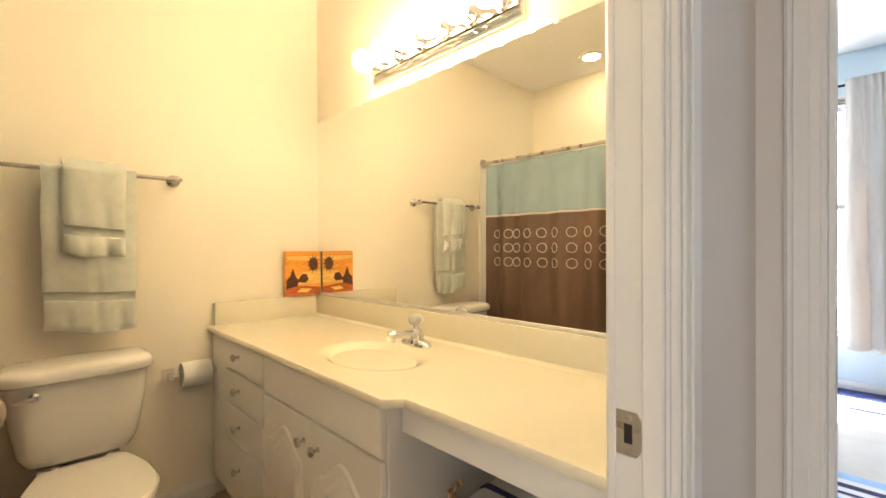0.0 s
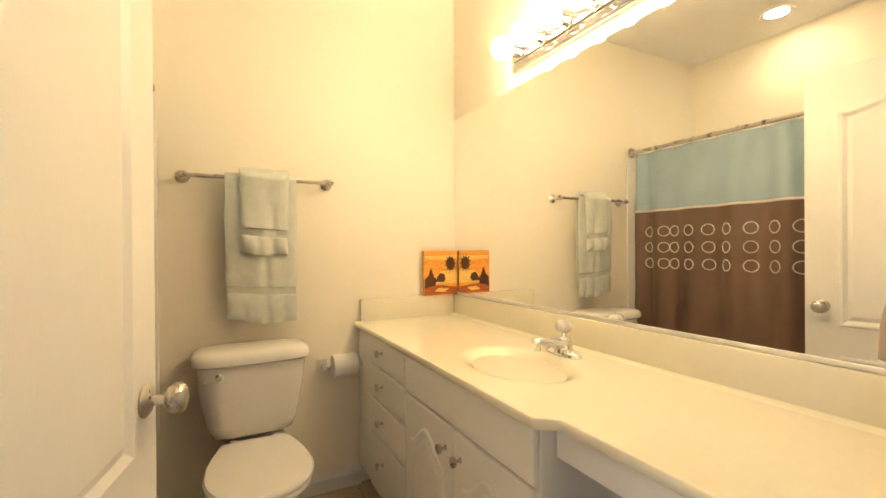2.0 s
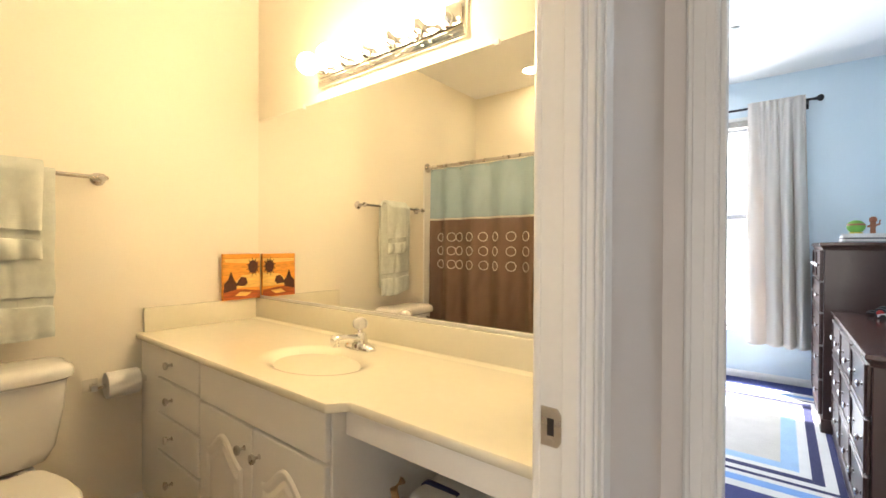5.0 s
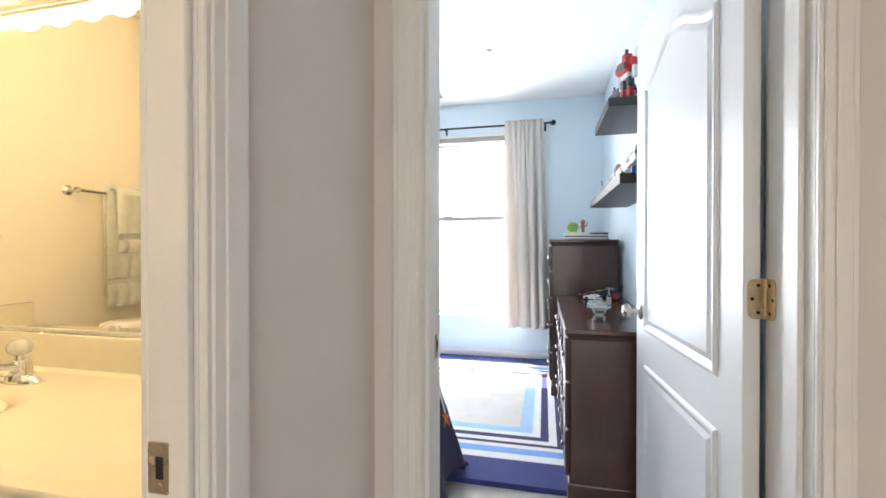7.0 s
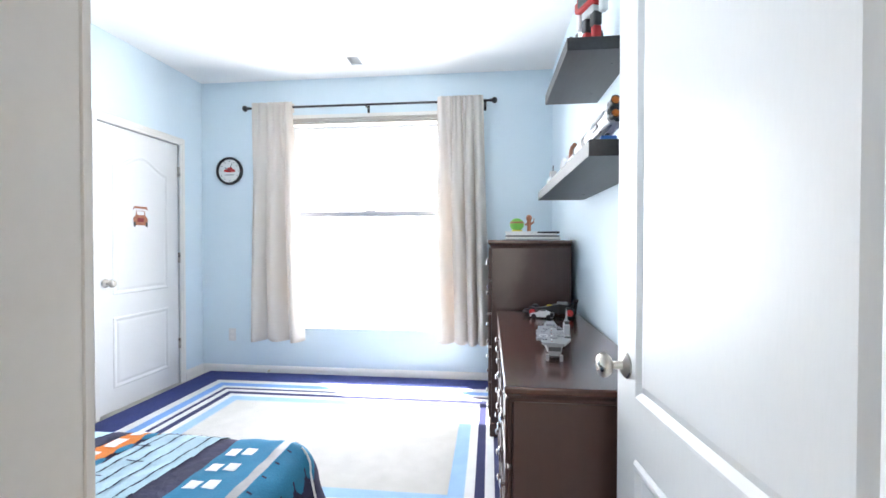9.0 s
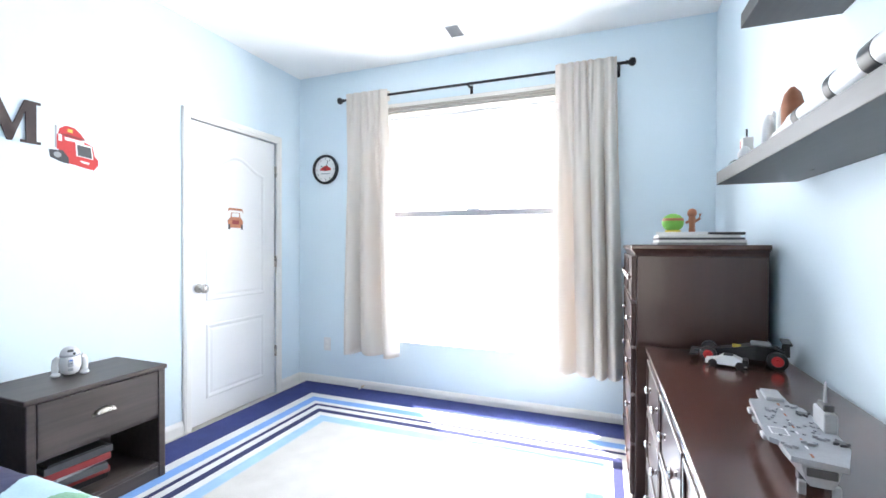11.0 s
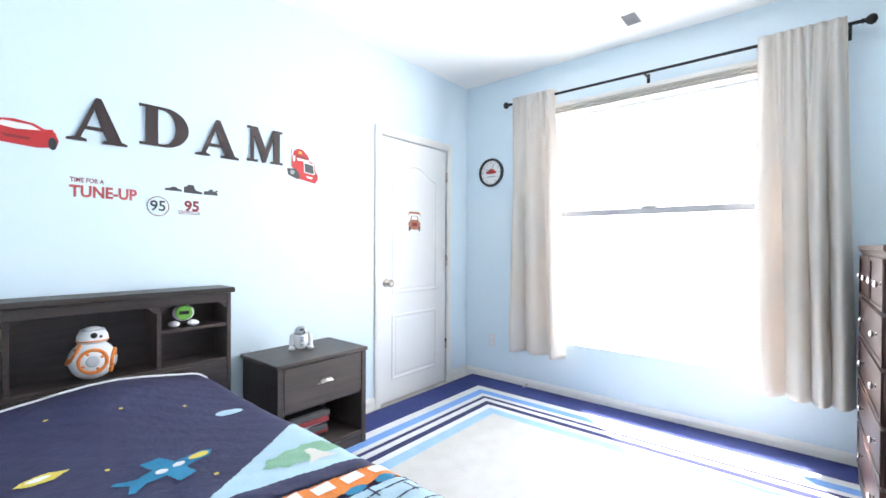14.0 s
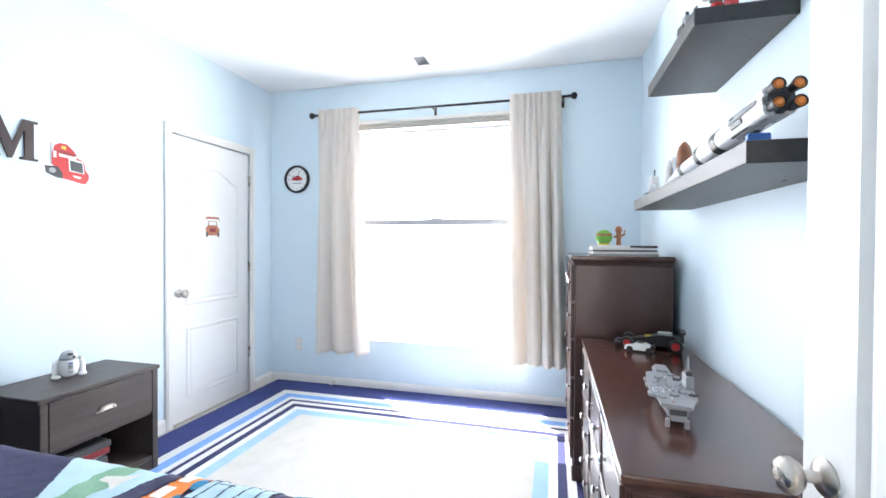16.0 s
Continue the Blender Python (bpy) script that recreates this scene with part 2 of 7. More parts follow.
def lathe(profile, axis="z", at=(0, 0, 0), n=24, bm=None):
    """A turned body: profile of (radius, height) along an axis."""
    rings = []
    for r, h in profile:
        ring = []
        for i in range(n):
            a = 2 * math.pi * i / n
            u, v = max(r, 1e-4) * math.cos(a), max(r, 1e-4) * math.sin(a)
            p = {"z": (u, v, h), "x": (h, u, v), "y": (u, h, v)}[axis]
            ring.append((p[0] + at[0], p[1] + at[1], p[2] + at[2]))
        rings.append(ring)
    return loft(rings, bm)


def tube(points, r, n=10, bm=None):
    """A round bar along points."""
    rings = []
    pts = [Vector(p) for p in points]
    for i, p in enumerate(pts):
        d = (pts[min(i + 1, len(pts) - 1)] - pts[max(i - 1, 0)]).normalized()
        u = d.cross(Vector((0, 0, 1)) if abs(d.z) < 0.9 else Vector((1, 0, 0))).normalized()
        w = d.cross(u)
        rings.append([p + r * (math.cos(2 * math.pi * k / n) * u + math.sin(2 * math.pi * k / n) * w) for k in range(n)])
    return loft(rings, bm)


def ball(c, r, bm=None, n=16, squash=(1, 1, 1)):
    t = bmesh.new()
    bmesh.ops.create_uvsphere(t, u_segments=n, v_segments=max(6, n // 2), radius=r)
    for v in t.verts:
        v.co = Vector([c[i] + v.co[i] * squash[i] for i in range(3)])
    return join(bm, t)


def ellipse(cx, cy, rx, ry, z, n=32, power=2.0):
    pts = []
    for i in range(n):
        a = 2 * math.pi * i / n
        c, s = math.cos(a), math.sin(a)
        pts.append((cx + rx * math.copysign(abs(c) ** (2 / power), c), cy + ry * math.copysign(abs(s) ** (2 / power), s), z))
    return pts


def plate(outline, depth, bm=None):
    """A flat plate: an outline of (a, b) points in the XZ plane, depth along -Y."""
    return loft([[(a, 0, b) for a, b in outline], [(a, -depth, b) for a, b in outline]], bm)


def inset_outline(pts, d):
    """An outline moved inwards by d (outline runs counter-clockwise)."""
    out = []
    n = len(pts)
    for i in range(n):
        p, q, r = Vector(pts[i - 1]), Vector(pts[i]), Vector(pts[(i + 1) % n])
        a, b = (q - p).normalized(), (r - q).normalized()
        na, nb = Vector((-a.y, a.x)), Vector((-b.y, b.x))
        m = (na + nb)
        m = m / max(0.35, m.dot(na))
        out.append(q + d * m)
    return [(p.x, p.y) for p in out]


def text_mesh(body, size, depth=0.0005, bold=0.0):
    """Lettering in the built-in font, standing in the XZ plane."""
    cu = bpy.data.curves.new("lettering", "FONT")
    cu.body, cu.size, cu.extrude, cu.offset = body, size, depth, bold
    cu.align_x, cu.align_y, cu.resolution_u = "CENTER", "CENTER", 3
    return curve_mesh(cu)


def curve_mesh(cu):
    tmp = new("tmp_curve", cu)
    me = bpy.data.meshes.new_from_object(tmp.evaluated_get(bpy.context.evaluated_depsgraph_get()))
    bpy.data.objects.remove(tmp)
    bpy.data.curves.remove(cu)
    bm = bmesh.new()
    bm.from_mesh(me)
    bpy.data.meshes.remove(me)
    bmesh.ops.rotate(bm, verts=bm.verts, cent=(0, 0, 0), matrix=Matrix.Rotation(math.pi / 2, 3, "X"))
    return bm


def shape_mesh(outlines, depth):
    """A filled flat shape with holes, standing in the XZ plane."""
    cu = bpy.data.curves.new("shape", "CURVE")
    cu.dimensions, cu.fill_mode, cu.extrude = "2D", "BOTH", depth
    for pts in outlines:
        sp = cu.splines.new("POLY")
        sp.points.add(len(pts) - 1)
        for q, (a, b) in zip(sp.points, pts):
            q.co = (a, b, 0, 1)
        sp.use_cyclic_u = True
    return curve_mesh(cu)


def turned(bm, deg, axis="Z", cent=(0, 0, 0)):
    bmesh.ops.rotate(bm, verts=bm.verts, cent=cent, matrix=Matrix.Rotation(radians(deg), 3, axis))
    return bm


def moved(bm, v):
    bmesh.ops.translate(bm, verts=bm.verts, vec=Vector(v))
    return bm


def grid_wall(axis, at, thick, u0, u1, z0, z1, holes):
    """A wall in the plane axis=at with through openings (ua, ub, za, zb), thick along the axis."""
    us = sorted({u0, u1, *[h[0] for h in holes], *[h[1] for h in holes]})
    zs = sorted({z0, z1, *[h[2] for h in holes], *[h[3] for h in holes]})
    t = bmesh.new()
    solid = {}
    for i in range(len(us) - 1):
        for j in range(len(zs) - 1):
            uc, zc = (us[i] + us[i + 1]) / 2, (zs[j] + zs[j + 1]) / 2
            solid[i, j] = not any(h[0] < uc < h[1] and h[2] < zc < h[3] for h in holes)
    verts = {}

    def vert(i, j, k):
        if (i, j, k) not in verts:
            a = at + (thick if k else 0)
            verts[i, j, k] = t.verts.new((a, us[i], zs[j]) if axis == "x" else (us[i], a, zs[j]))
        return verts[i, j, k]

    for (i, j), s in solid.items():
        if not s:
            continue
        for k in (0, 1):
            t.faces.new((vert(i, j, k), vert(i + 1, j, k), vert(i + 1, j + 1, k), vert(i, j + 1, k)))
        for (di, dj), (a, b) in {(-1, 0): ((0, 0), (0, 1)), (1, 0): ((1, 0), (1, 1)), (0, -1): ((0, 0), (1, 0)), (0, 1): ((0, 1), (1, 1))}.items():
            if not solid.get((i + di, j + dj), False):
                t.faces.new((vert(i + a[0], j + a[1], 0), vert(i + b[0], j + b[1], 0), vert(i + b[0], j + b[1], 1), vert(i + a[0], j + a[1], 1)))
    return t

# ---- the large structure ----
XL, XR, YW, YB = -2.525, 0.64, 4.99, 1.58      # bedroom: left, right, window wall, door wall
XT, YM, YT = -2.335, 1.532, -0.60              # bathroom: towel wall, mirror wall, tub wall
HX0, HX1, HY0, YE = -0.368, -0.30, -1.60, 1.414  # hall: bathroom wall from HX0 to HX1, end wall at YE
HXR = 1.05
CEIL, BCEIL = 2.67, 2.56
DL, DR, DH = -0.192, 0.542, 2.04               # bedroom door opening
BY0, BY1 = 0.055, 0.910                        # bathroom door opening
WL, WR, WB, WT = -1.70, -0.28, 0.44, 2.29      # window opening
CY0, CY1, CH = 3.92, 4.69, 2.04                # closet door opening

structure("wall_window", grid_wall("y", YW, 0.16, XL - 0.12, XR + 0.12, 0, CEIL, [(WL, WR, WB, WT)]), M_BLUEWALL, "pale blue painted wall with a large window opening", "wall")
structure("wall_closet", grid_wall("x", XL - 0.12, 0.12, YB, YW, 0, CEIL, [(CY0, CY1, 0, CH)]), M_BLUEWALL, "pale blue painted wall with closet doorway and name letters", "wall")
structure("wall_shelves", box((XR, YB, 0), (XR + 0.12, YW, CEIL)), M_BLUEWALL, "pale blue painted wall behind the dressers", "wall")
structure("wall_bedroom_door", grid_wall("y", 1.503, YB - 1.503, DL - 0.2, HXR, 0, CEIL, [(DL - 0.015, DR + 0.015, 0, DH + 0.015)]), M_BLUEWALL, "pale blue wall around the bedroom doorway", "wall")
structure("wall_hall_end", grid_wall("y", YE, 1.50 - YE, HX1 - 0.002, HXR, 0, CEIL, [(DL - 0.015, DR + 0.015, 0, DH + 0.015)]), M_HALLWALL, "greige hall wall around the bedroom doorway", "wall")
structure("wall_bedroom_back", box((XL, YM + 0.012, 0), (DL - 0.202, YB, CEIL)), M_BLUEWALL, "pale blue wall behind the bed", "wall")
structure("wall_bath_mirror", box((XT - 0.1, YM, 0), (HX0, YM + 0.01, BCEIL)), M_BATHWALL, "cream painted wall behind the vanity mirror", "wall")
structure("wall_bath_towel", box((XT - 0.1, YT, 0), (XT, YM - 0.001, BCEIL)), M_BATHWALL, "cream painted bathroom wall with towel bar", "wall")
structure("wall_bath_tub", box((XT - 0.1, YT - 0.1, 0), (HX0, YT - 0.001, BCEIL)), M_BATHWALL, "cream painted wall behind the tub", "wall")
structure("wall_bath_hall", grid_wall("x", HX0, 0.032, YT - 0.1, YM + 0.01, 0, BCEIL + 0.02, [(BY0 - 0.015, BY1 + 0.015, 0, 2.055)]), M_BATHWALL, "cream painted wall around the bathroom doorway", "wall")
structure("wall_hall_bath", grid_wall("x", HX0 + 0.034, HX1 - HX0 - 0.034, HY0, 1.50, 0, CEIL, [(BY0 - 0.015, BY1 + 0.015, 0, 2.055)]), M_HALLWALL, "greige hall wall around the bathroom doorway", "wall")
structure("wall_hall_right", box((HXR, HY0, 0), (HXR + 0.1, YE + 0.16, CEIL)), M_HALLWALL, "greige painted hall wall", "wall")
# unseen back wall; its doorway is assumed, to let the hall fill in
structure("wall_hall_back", grid_wall("y", HY0 - 0.1, 0.099, HX0, HXR + 0.1, 0, CEIL, [(0.18, 1.00, 0, 2.10)]), M_HALLWALL, "unseen greige hall wall with a doorway added for the fill light", "wall")
structure("wall_tub_end", box((-0.80, YT, 0), (HX0 - 0.002, 0.05, BCEIL)), M_BATHWALL, "cream painted wall at the tub's end", "wall")
structure("ceiling", box((XL - 0.12, YM + 0.012, CEIL), (XR + 0.12, YW + 0.16, CEIL + 0.1)), M_CEIL, "smooth white bedroom ceiling", "ceiling")
structure("ceiling_hall", box((HX0 + 0.034, HY0 - 0.1, CEIL), (HXR + 0.1, YM + 0.011, CEIL + 0.1)), M_CEIL, "smooth white hall ceiling", "ceiling")
structure("ceiling_bath", box((XT - 0.1, YT - 0.1, BCEIL), (HX0 + 0.033, YM + 0.011, BCEIL + 0.1)), M_CEIL, "smooth white bathroom ceiling", "ceiling")
structure("floor", box((XL - 0.76, YM + 0.012, -0.1), (XR + 0.12, YW + 0.16, 0)), M_CARPET, "cream cut-pile carpet", "floor")
structure("floor_hall", box((HX0 + 0.034, HY0 - 0.1, -0.1), (HXR + 0.1, YM + 0.011, 0)), M_CARPET, "cream cut-pile carpet", "floor")
bath_floor = structure("floor_bath", box((XT - 0.1, YT - 0.1, -0.1), (HX0 + 0.033, YM + 0.011, -0.004)), M_GROUT, "tan ceramic tile floor with dark grout", "floor")
# closet interior behind its door
closet = box((XL - 0.76, CY0 - 0.3, 0), (XL - 0.68, CY1 + 0.25, CEIL))
closet = box((XL - 0.68, CY0 - 0.3, 0), (XL - 0.121, CY0 - 0.22, CEIL), 0, 1, closet)
closet = box((XL - 0.68, CY1 + 0.17, 0), (XL - 0.121, CY1 + 0.25, CEIL), 0, 1, closet)
structure("wall_closet_inside", closet, M_CEIL, "white closet walls", "wall")
structure("ceiling_closet", box((XL - 0.76, CY0 - 0.3, CEIL), (XL - 0.121, CY1 + 0.25, CEIL + 0.1)), M_CEIL, "white closet ceiling", "ceiling")
structure("ground_outside", box((-60, YW + 0.6, -3.2), (60, 120, -3.0)), M_CARPET, "bright pale ground outside the window", "ground")
bd = structure("backdrop", box((-30, 40, -3), (30, 40.2, 30)), M_OUTSIDE, "bright hazy daylight beyond the window", "backdrop")


def molding(name, profile, path, material, label):
    """A moulding: profile of (out, up) swept along a straight path from a to b; out points to the given side."""
    a, b, out = (Vector(p) for p in path)
    rings = [[p + out * o + Vector((0, 0, u)) for o, u in profile] for p in (a, b)]
    return structure(name, loft(rings), material, label, "trim")


BASE = ((0, 0), (0.014, 0), (0.014, 0.062), (0.010, 0.076), (0.005, 0.086), (0, 0.09))
WHITE_BASE = "white painted wooden baseboard"
for a, b, out in (((XL, 2.78, 0), (XL, CY0 - 0.062, 0), (1, 0, 0)), ((XL, CY1 + 0.062, 0), (XL, YW, 0), (1, 0, 0)), ((XL + 0.014, YW, 0), (XR, YW, 0), (0, -1, 0)),
                  ((XR, YB + 0.02, 0), (XR, YW - 0.014, 0), (-1, 0, 0)),
                  ((HX1, BY1 + 0.075, 0), (HX1, YE, 0), (1, 0, 0)), ((HX1, HY0, 0), (HX1, BY0 - 0.075, 0), (1, 0, 0)),
                  ((XT, 0.13, -0.004), (XT, 0.985, -0.004), (1, 0, 0))):
    molding("baseboard", BASE, (a, b, out), M_TRIM, WHITE_BASE)


def casing(name, axis, at, sign, u0, u1, top, width=0.062, label="white painted door casing"):
    """Door casing round an opening: three boards with a stepped profile, proud of the wall."""
    bm = None
    steps = ((0.0, width, 0.0, 0.011), (0.006, width - 0.004, 0.011, 0.016), (0.022, width - 0.014, 0.016, 0.020))
    for a, b, d0, d1 in steps:
        for lo, hi, z0, z1 in ((u0 - b, u0 - a, 0, top + a), (u1 + a, u1 + b, 0, top + a), (u0 - b, u1 + b, top + a, top + b)):
            p, q = sorted((at + sign * (d0 if d0 else 0), at + sign * d1))
            bev = 0.002
            bm = box((p, lo, z0) if axis == "x" else (lo, p, z0), (q, hi, z1) if axis == "x" else (hi, q, z1), bev, 1, bm)
    return structure(name, bm, M_TRIM, label, "trim")


casing("trim_closet", "x", XL, 1, CY0, CY1, CH)
casing("trim_bedroom_hall", "y", YE, -1, DL, DR, DH)
casing("trim_bedroom_inside", "y", YB, 1, DL, DR, DH)
casing("trim_bath_hall", "x", HX1, 1, BY0, BY1, 2.04, 0.07)
casing("trim_bath_inside", "x", HX0, -1, BY0, BY1, 2.04)


def jamb(name, axis, a0, a1, u0, u1, top, stop):
    """The lining of a doorway, with its stop."""
    bm = None
    for lo, hi, z0, z1 in ((u0 - 0.014, u0, 0, top), (u1, u1 + 0.014, 0, top), (u0 - 0.014, u1 + 0.014, top, top + 0.014)):
        bm = box((a0, lo, z0) if axis == "x" else (lo, a0, z0), (a1, hi, z1) if axis == "x" else (hi, a1, z1), 0.001, 1, bm)
    s0, s1 = stop
    for lo, hi, z0, z1 in ((u0, u0 + 0.011, 0, top), (u1 - 0.011, u1, 0, top), (u0 + 0.011, u1 - 0.011, top - 0.011, top)):
        bm = box((s0, lo, z0) if axis == "x" else (lo, s0, z0), (s1, hi, z1) if axis == "x" else (hi, s1, z1), 0.002, 1, bm)
    return structure(name, bm, M_TRIM, "white painted door jamb", "trim")


jamb("trim_jamb_bedroom", "y", YE, YB, DL, DR, DH, (YE + 0.03, YE + 0.085))
jamb("trim_jamb_bath", "x", HX0, HX1, BY0, BY1, 2.04, (HX1 - 0.030, HX1 - 0.004))
jamb("trim_jamb_closet", "x", XL - 0.12, XL, CY0, CY1, CH, (XL - 0.075, XL - 0.042))


def knob(parent, at, axis, sign, material=None, r=0.029):
    """A round door knob on its rosette."""
    m = material or M_NICKEL
    prof = [(0.030, 0), (0.031, 0.004), (0.024, 0.010), (0.010, 0.013), (0.009, 0.034), (r * 0.75, 0.040), (r, 0.050), (r, 0.058), (r * 0.82, 0.066), (r * 0.4, 0.070)]
    return part("door_knob", lathe([(a, sign * h) for a, h in prof], axis, at), m, parent, "brushed nickel round knob", True)


def panel_outline(x0, x1, z0, z1, arch=0.0):
    pts = [(x0, z0), (x1, z0), (x1, z1)]
    if arch:
        for i in range(1, 16):
            u = i / 16
            s = 0.5 - 0.5 * math.cos(2 * math.pi * u)
            pts.append((x1 + (x0 - x1) * u, z1 + arch * s))
    return pts + [(x0, z1)]


def moulded(outline, face, sign, bm, high=0.006):
    """A raised moulding and field on a door's face (door in the XZ plane)."""
    rings = []
    for d, h in ((0, -0.002), (0.0, high * 0.3), (0.006, high), (0.014, high), (0.030, high * 0.12), (0.048, high * 0.75), (0.056, high * 0.75)):
        rings.append([(a, face + sign * h, b) for a, b in inset_outline(outline, d)])
    return loft(rings, bm, caps=True)


def panel_door(name, width, height, thick, place, turn, label, shift=0.0, levels=(0.17, 0.675, 0.835, 1.762), knob_z=0.925, high=0.005):
    """A two-panel door hung at its hinge: it runs along +X from the origin, its faces towards -Y and +Y."""
    d = thing(name, place, label, "door", turn=turn)
    d["kind"] = "structure"
    part("leaf", box((0.002, shift - thick, 0.012), (width, shift, height - 0.005), 0.0015, 1), M_DOOR, d)
    for face, sign in ((shift, 1), (shift - thick, -1)):
        part("panel", moulded(panel_outline(0.118, width - 0.118, levels[2], levels[3], 0.10), face, sign, None, high), M_DOOR, d)
        part("panel", moulded(panel_outline(0.118, width - 0.118, levels[0], levels[1]), face, sign, None, high), M_DOOR, d)
    knob(d, (width - 0.060, shift, knob_z), "y", 1)
    knob(d, (width - 0.060, shift - thick, knob_z), "y", -1)
    part("latch_plate", box((width - 0.001, shift - thick * 0.5 - 0.012, knob_z - 0.025), (width + 0.001, shift - thick * 0.5 + 0.012, knob_z + 0.025)), M_NICKEL, d)
    return d


# bedroom door, open against the shelf wall; closet door, shut; bathroom door, open
bed_door = panel_door("door_1", 0.822, DH, 0.035, (DR - 0.004, YB + 0.002, 0), 94.0, "white moulded two-panel bedroom door standing open", 0.043, (0.17, 0.722, 0.853, 1.780), 0.918, 0.009)
closet_door = panel_door("door_2", CY1 - CY0 - 0.006, CH, 0.035, (XL - 0.004, CY1 - 0.003, 0), -90, "white moulded two-panel closet door, shut")
bath_door = panel_door("door_3", 0.905, 1.958, 0.035, (HX0 - 0.002, BY0 + 0.004, 0), 180 - 10.8, "white moulded two-panel bathroom door standing open", 0.0, (0.16, 0.668, 0.800, 1.750), 0.886, 0.009)


def leaf_outline(w, h, r, side):
    """A hinge leaf from its knuckle edge at 0 to w, with its two free corners rounded."""
    o = [(0, -h / 2)]
    o += [(w - r + r * math.sin(t), -h / 2 + r - r * math.cos(t)) for t in [math.pi / 2 * i / 6 for i in range(7)]]
    o += [(w - r + r * math.cos(t), h / 2 - r + r * math.sin(t)) for t in [math.pi / 2 * i / 6 for i in range(7)]]
    o += [(0, h / 2)]
    return o if side > 0 else [(-p, q) for p, q in reversed(o)]


def hinge_at(parent, z, x=0.0, y=0.0, material=M_BRASS, label="worn brass butt hinge", flip=1):
    """A butt hinge: two leaves with screws, and a knuckled barrel."""
    lf = turned(shape_mesh([leaf_outline(0.034, 0.088, 0.014, -flip)], 0.0011), 90)
    h = part("hinge", moved(lf, (x, y, z)), material, parent, label)
    bm = None
    for k in range(5):
        bm = lathe([(0.0055, 0), (0.0065, 0.001), (0.0065, 0.0166), (0.0055, 0.0176)], "z", (x, y, z - 0.044 + k * 0.0176), 12, bm)
    part("barrel", bm, material, h, smooth=True)
    for k in (-0.03, 0.0, 0.03):
        part("screw", lathe([(0.004, 0.0), (0.004, -0.0012), (0.002, -0.0016)], "x", (x - 0.001, y - flip * (0.014 + (0.012 if k == 0 else 0)), z + k), 10), M_BLACKMETAL, h, "dark screw head")
    return h


for z in (0.25, 1.06, 1.83):
    hinge_at(bed_door, z, 0.0, 0.0, flip=-1)
    hinge_at(bath_door, z, 0.0, 0.001, M_NICKEL, "brushed nickel butt hinge")
for z in (0.35, 1.08, 1.81):
    bm = None
    for k in range(5):
        bm = lathe([(0.0055, 0), (0.0065, 0.001), (0.0065, 0.0166), (0.0055, 0.0176)], "z", (-0.004, 0.010, z - 0.044 + k * 0.0176), 12, bm)
    bm = box((-0.010, 0.0005, z - 0.044), (0.006, 0.003, z + 0.044), 0, 1, bm)
    part("hinge", bm, M_NICKEL, closet_door, "brushed nickel butt hinge", True)
# leaves left on the bedroom jamb beside the open door
for z in (0.25, 1.06, 1.83):
    jl = thing("jamb_hinge", (DR - 0.0015, YB - 0.018, z), "worn brass hinge leaf screwed to the jamb", "hinge", "jamb hinge leaves")
    part("leaf_plate", moved(turned(shape_mesh([leaf_outline(0.034, 0.088, 0.014, -1)], 0.0011), 90), (0, 0.017, 0)), M_BRASS, jl)
    for k in (-0.03, 0.0, 0.03):
        part("screw", lathe([(0.004, 0.0), (0.004, -0.0012), (0.002, -0.0016)], "x", (-0.0012, 0.003 if k else -0.009, k), 10), M_BLACKMETAL, jl, "dark screw head")


def strike(place, axis_x, label, sign=-1):
    """A strike plate with its latch hole on a jamb face that looks along Y (axis_x) or along X."""
    s = thing("strike_plate", place, label, "strike plate")
    o = [(-0.016, -0.029), (0.010, -0.029), (0.016, -0.020), (0.016, 0.020), (0.010, 0.029), (-0.016, 0.029)]
    hole = [(-0.006, -0.013), (0.005, -0.013), (0.005, 0.013), (-0.006, 0.013)]
    bm = shape_mesh([o, hole], 0.0009)
    dark = plate(hole, 0.0006)
    sc = [lathe([(0.0042, -0.001), (0.0042, -0.0018), (0.002, -0.0022)], "y", (0, 0, z), 10) for z in (-0.021, 0.021)]
    for b in (bm, dark, *sc):
        if not axis_x:
            turned(b, 90)
    part("plate", bm, M_NICKEL, s)
    part("latch_hole", dark, M_BLACK, s, "dark latch hole")
    for b in sc:
        part("screw", b, M_NICKEL, s)
    return s


strike((HX0 + 0.018, BY1 - 0.001, 0.925), True, "brushed nickel strike plate on the bathroom jamb")
strike((DL + 0.001, YB - 0.03, 0.925), False, "brushed nickel strike plate on the bedroom jamb")

# ---- window ----
win = thing("window_1", (0, YW, 0), "white vinyl double-hung window full of daylight", "window")
win["kind"] = "structure"


def ring_frame(x0, x1, z0, z1, w, y0, y1, bm=None):
    for lo, hi in (((x0, y0, z0), (x0 + w, y1, z1)), ((x1 - w, y0, z0), (x1, y1, z1)), ((x0 + w, y0, z0), (x1 - w, y1, z0 + w)), ((x0 + w, y0, z1 - w), (x1 - w, y1, z1))):
        bm = box(lo, hi, 0.003, 1, bm)
    return bm


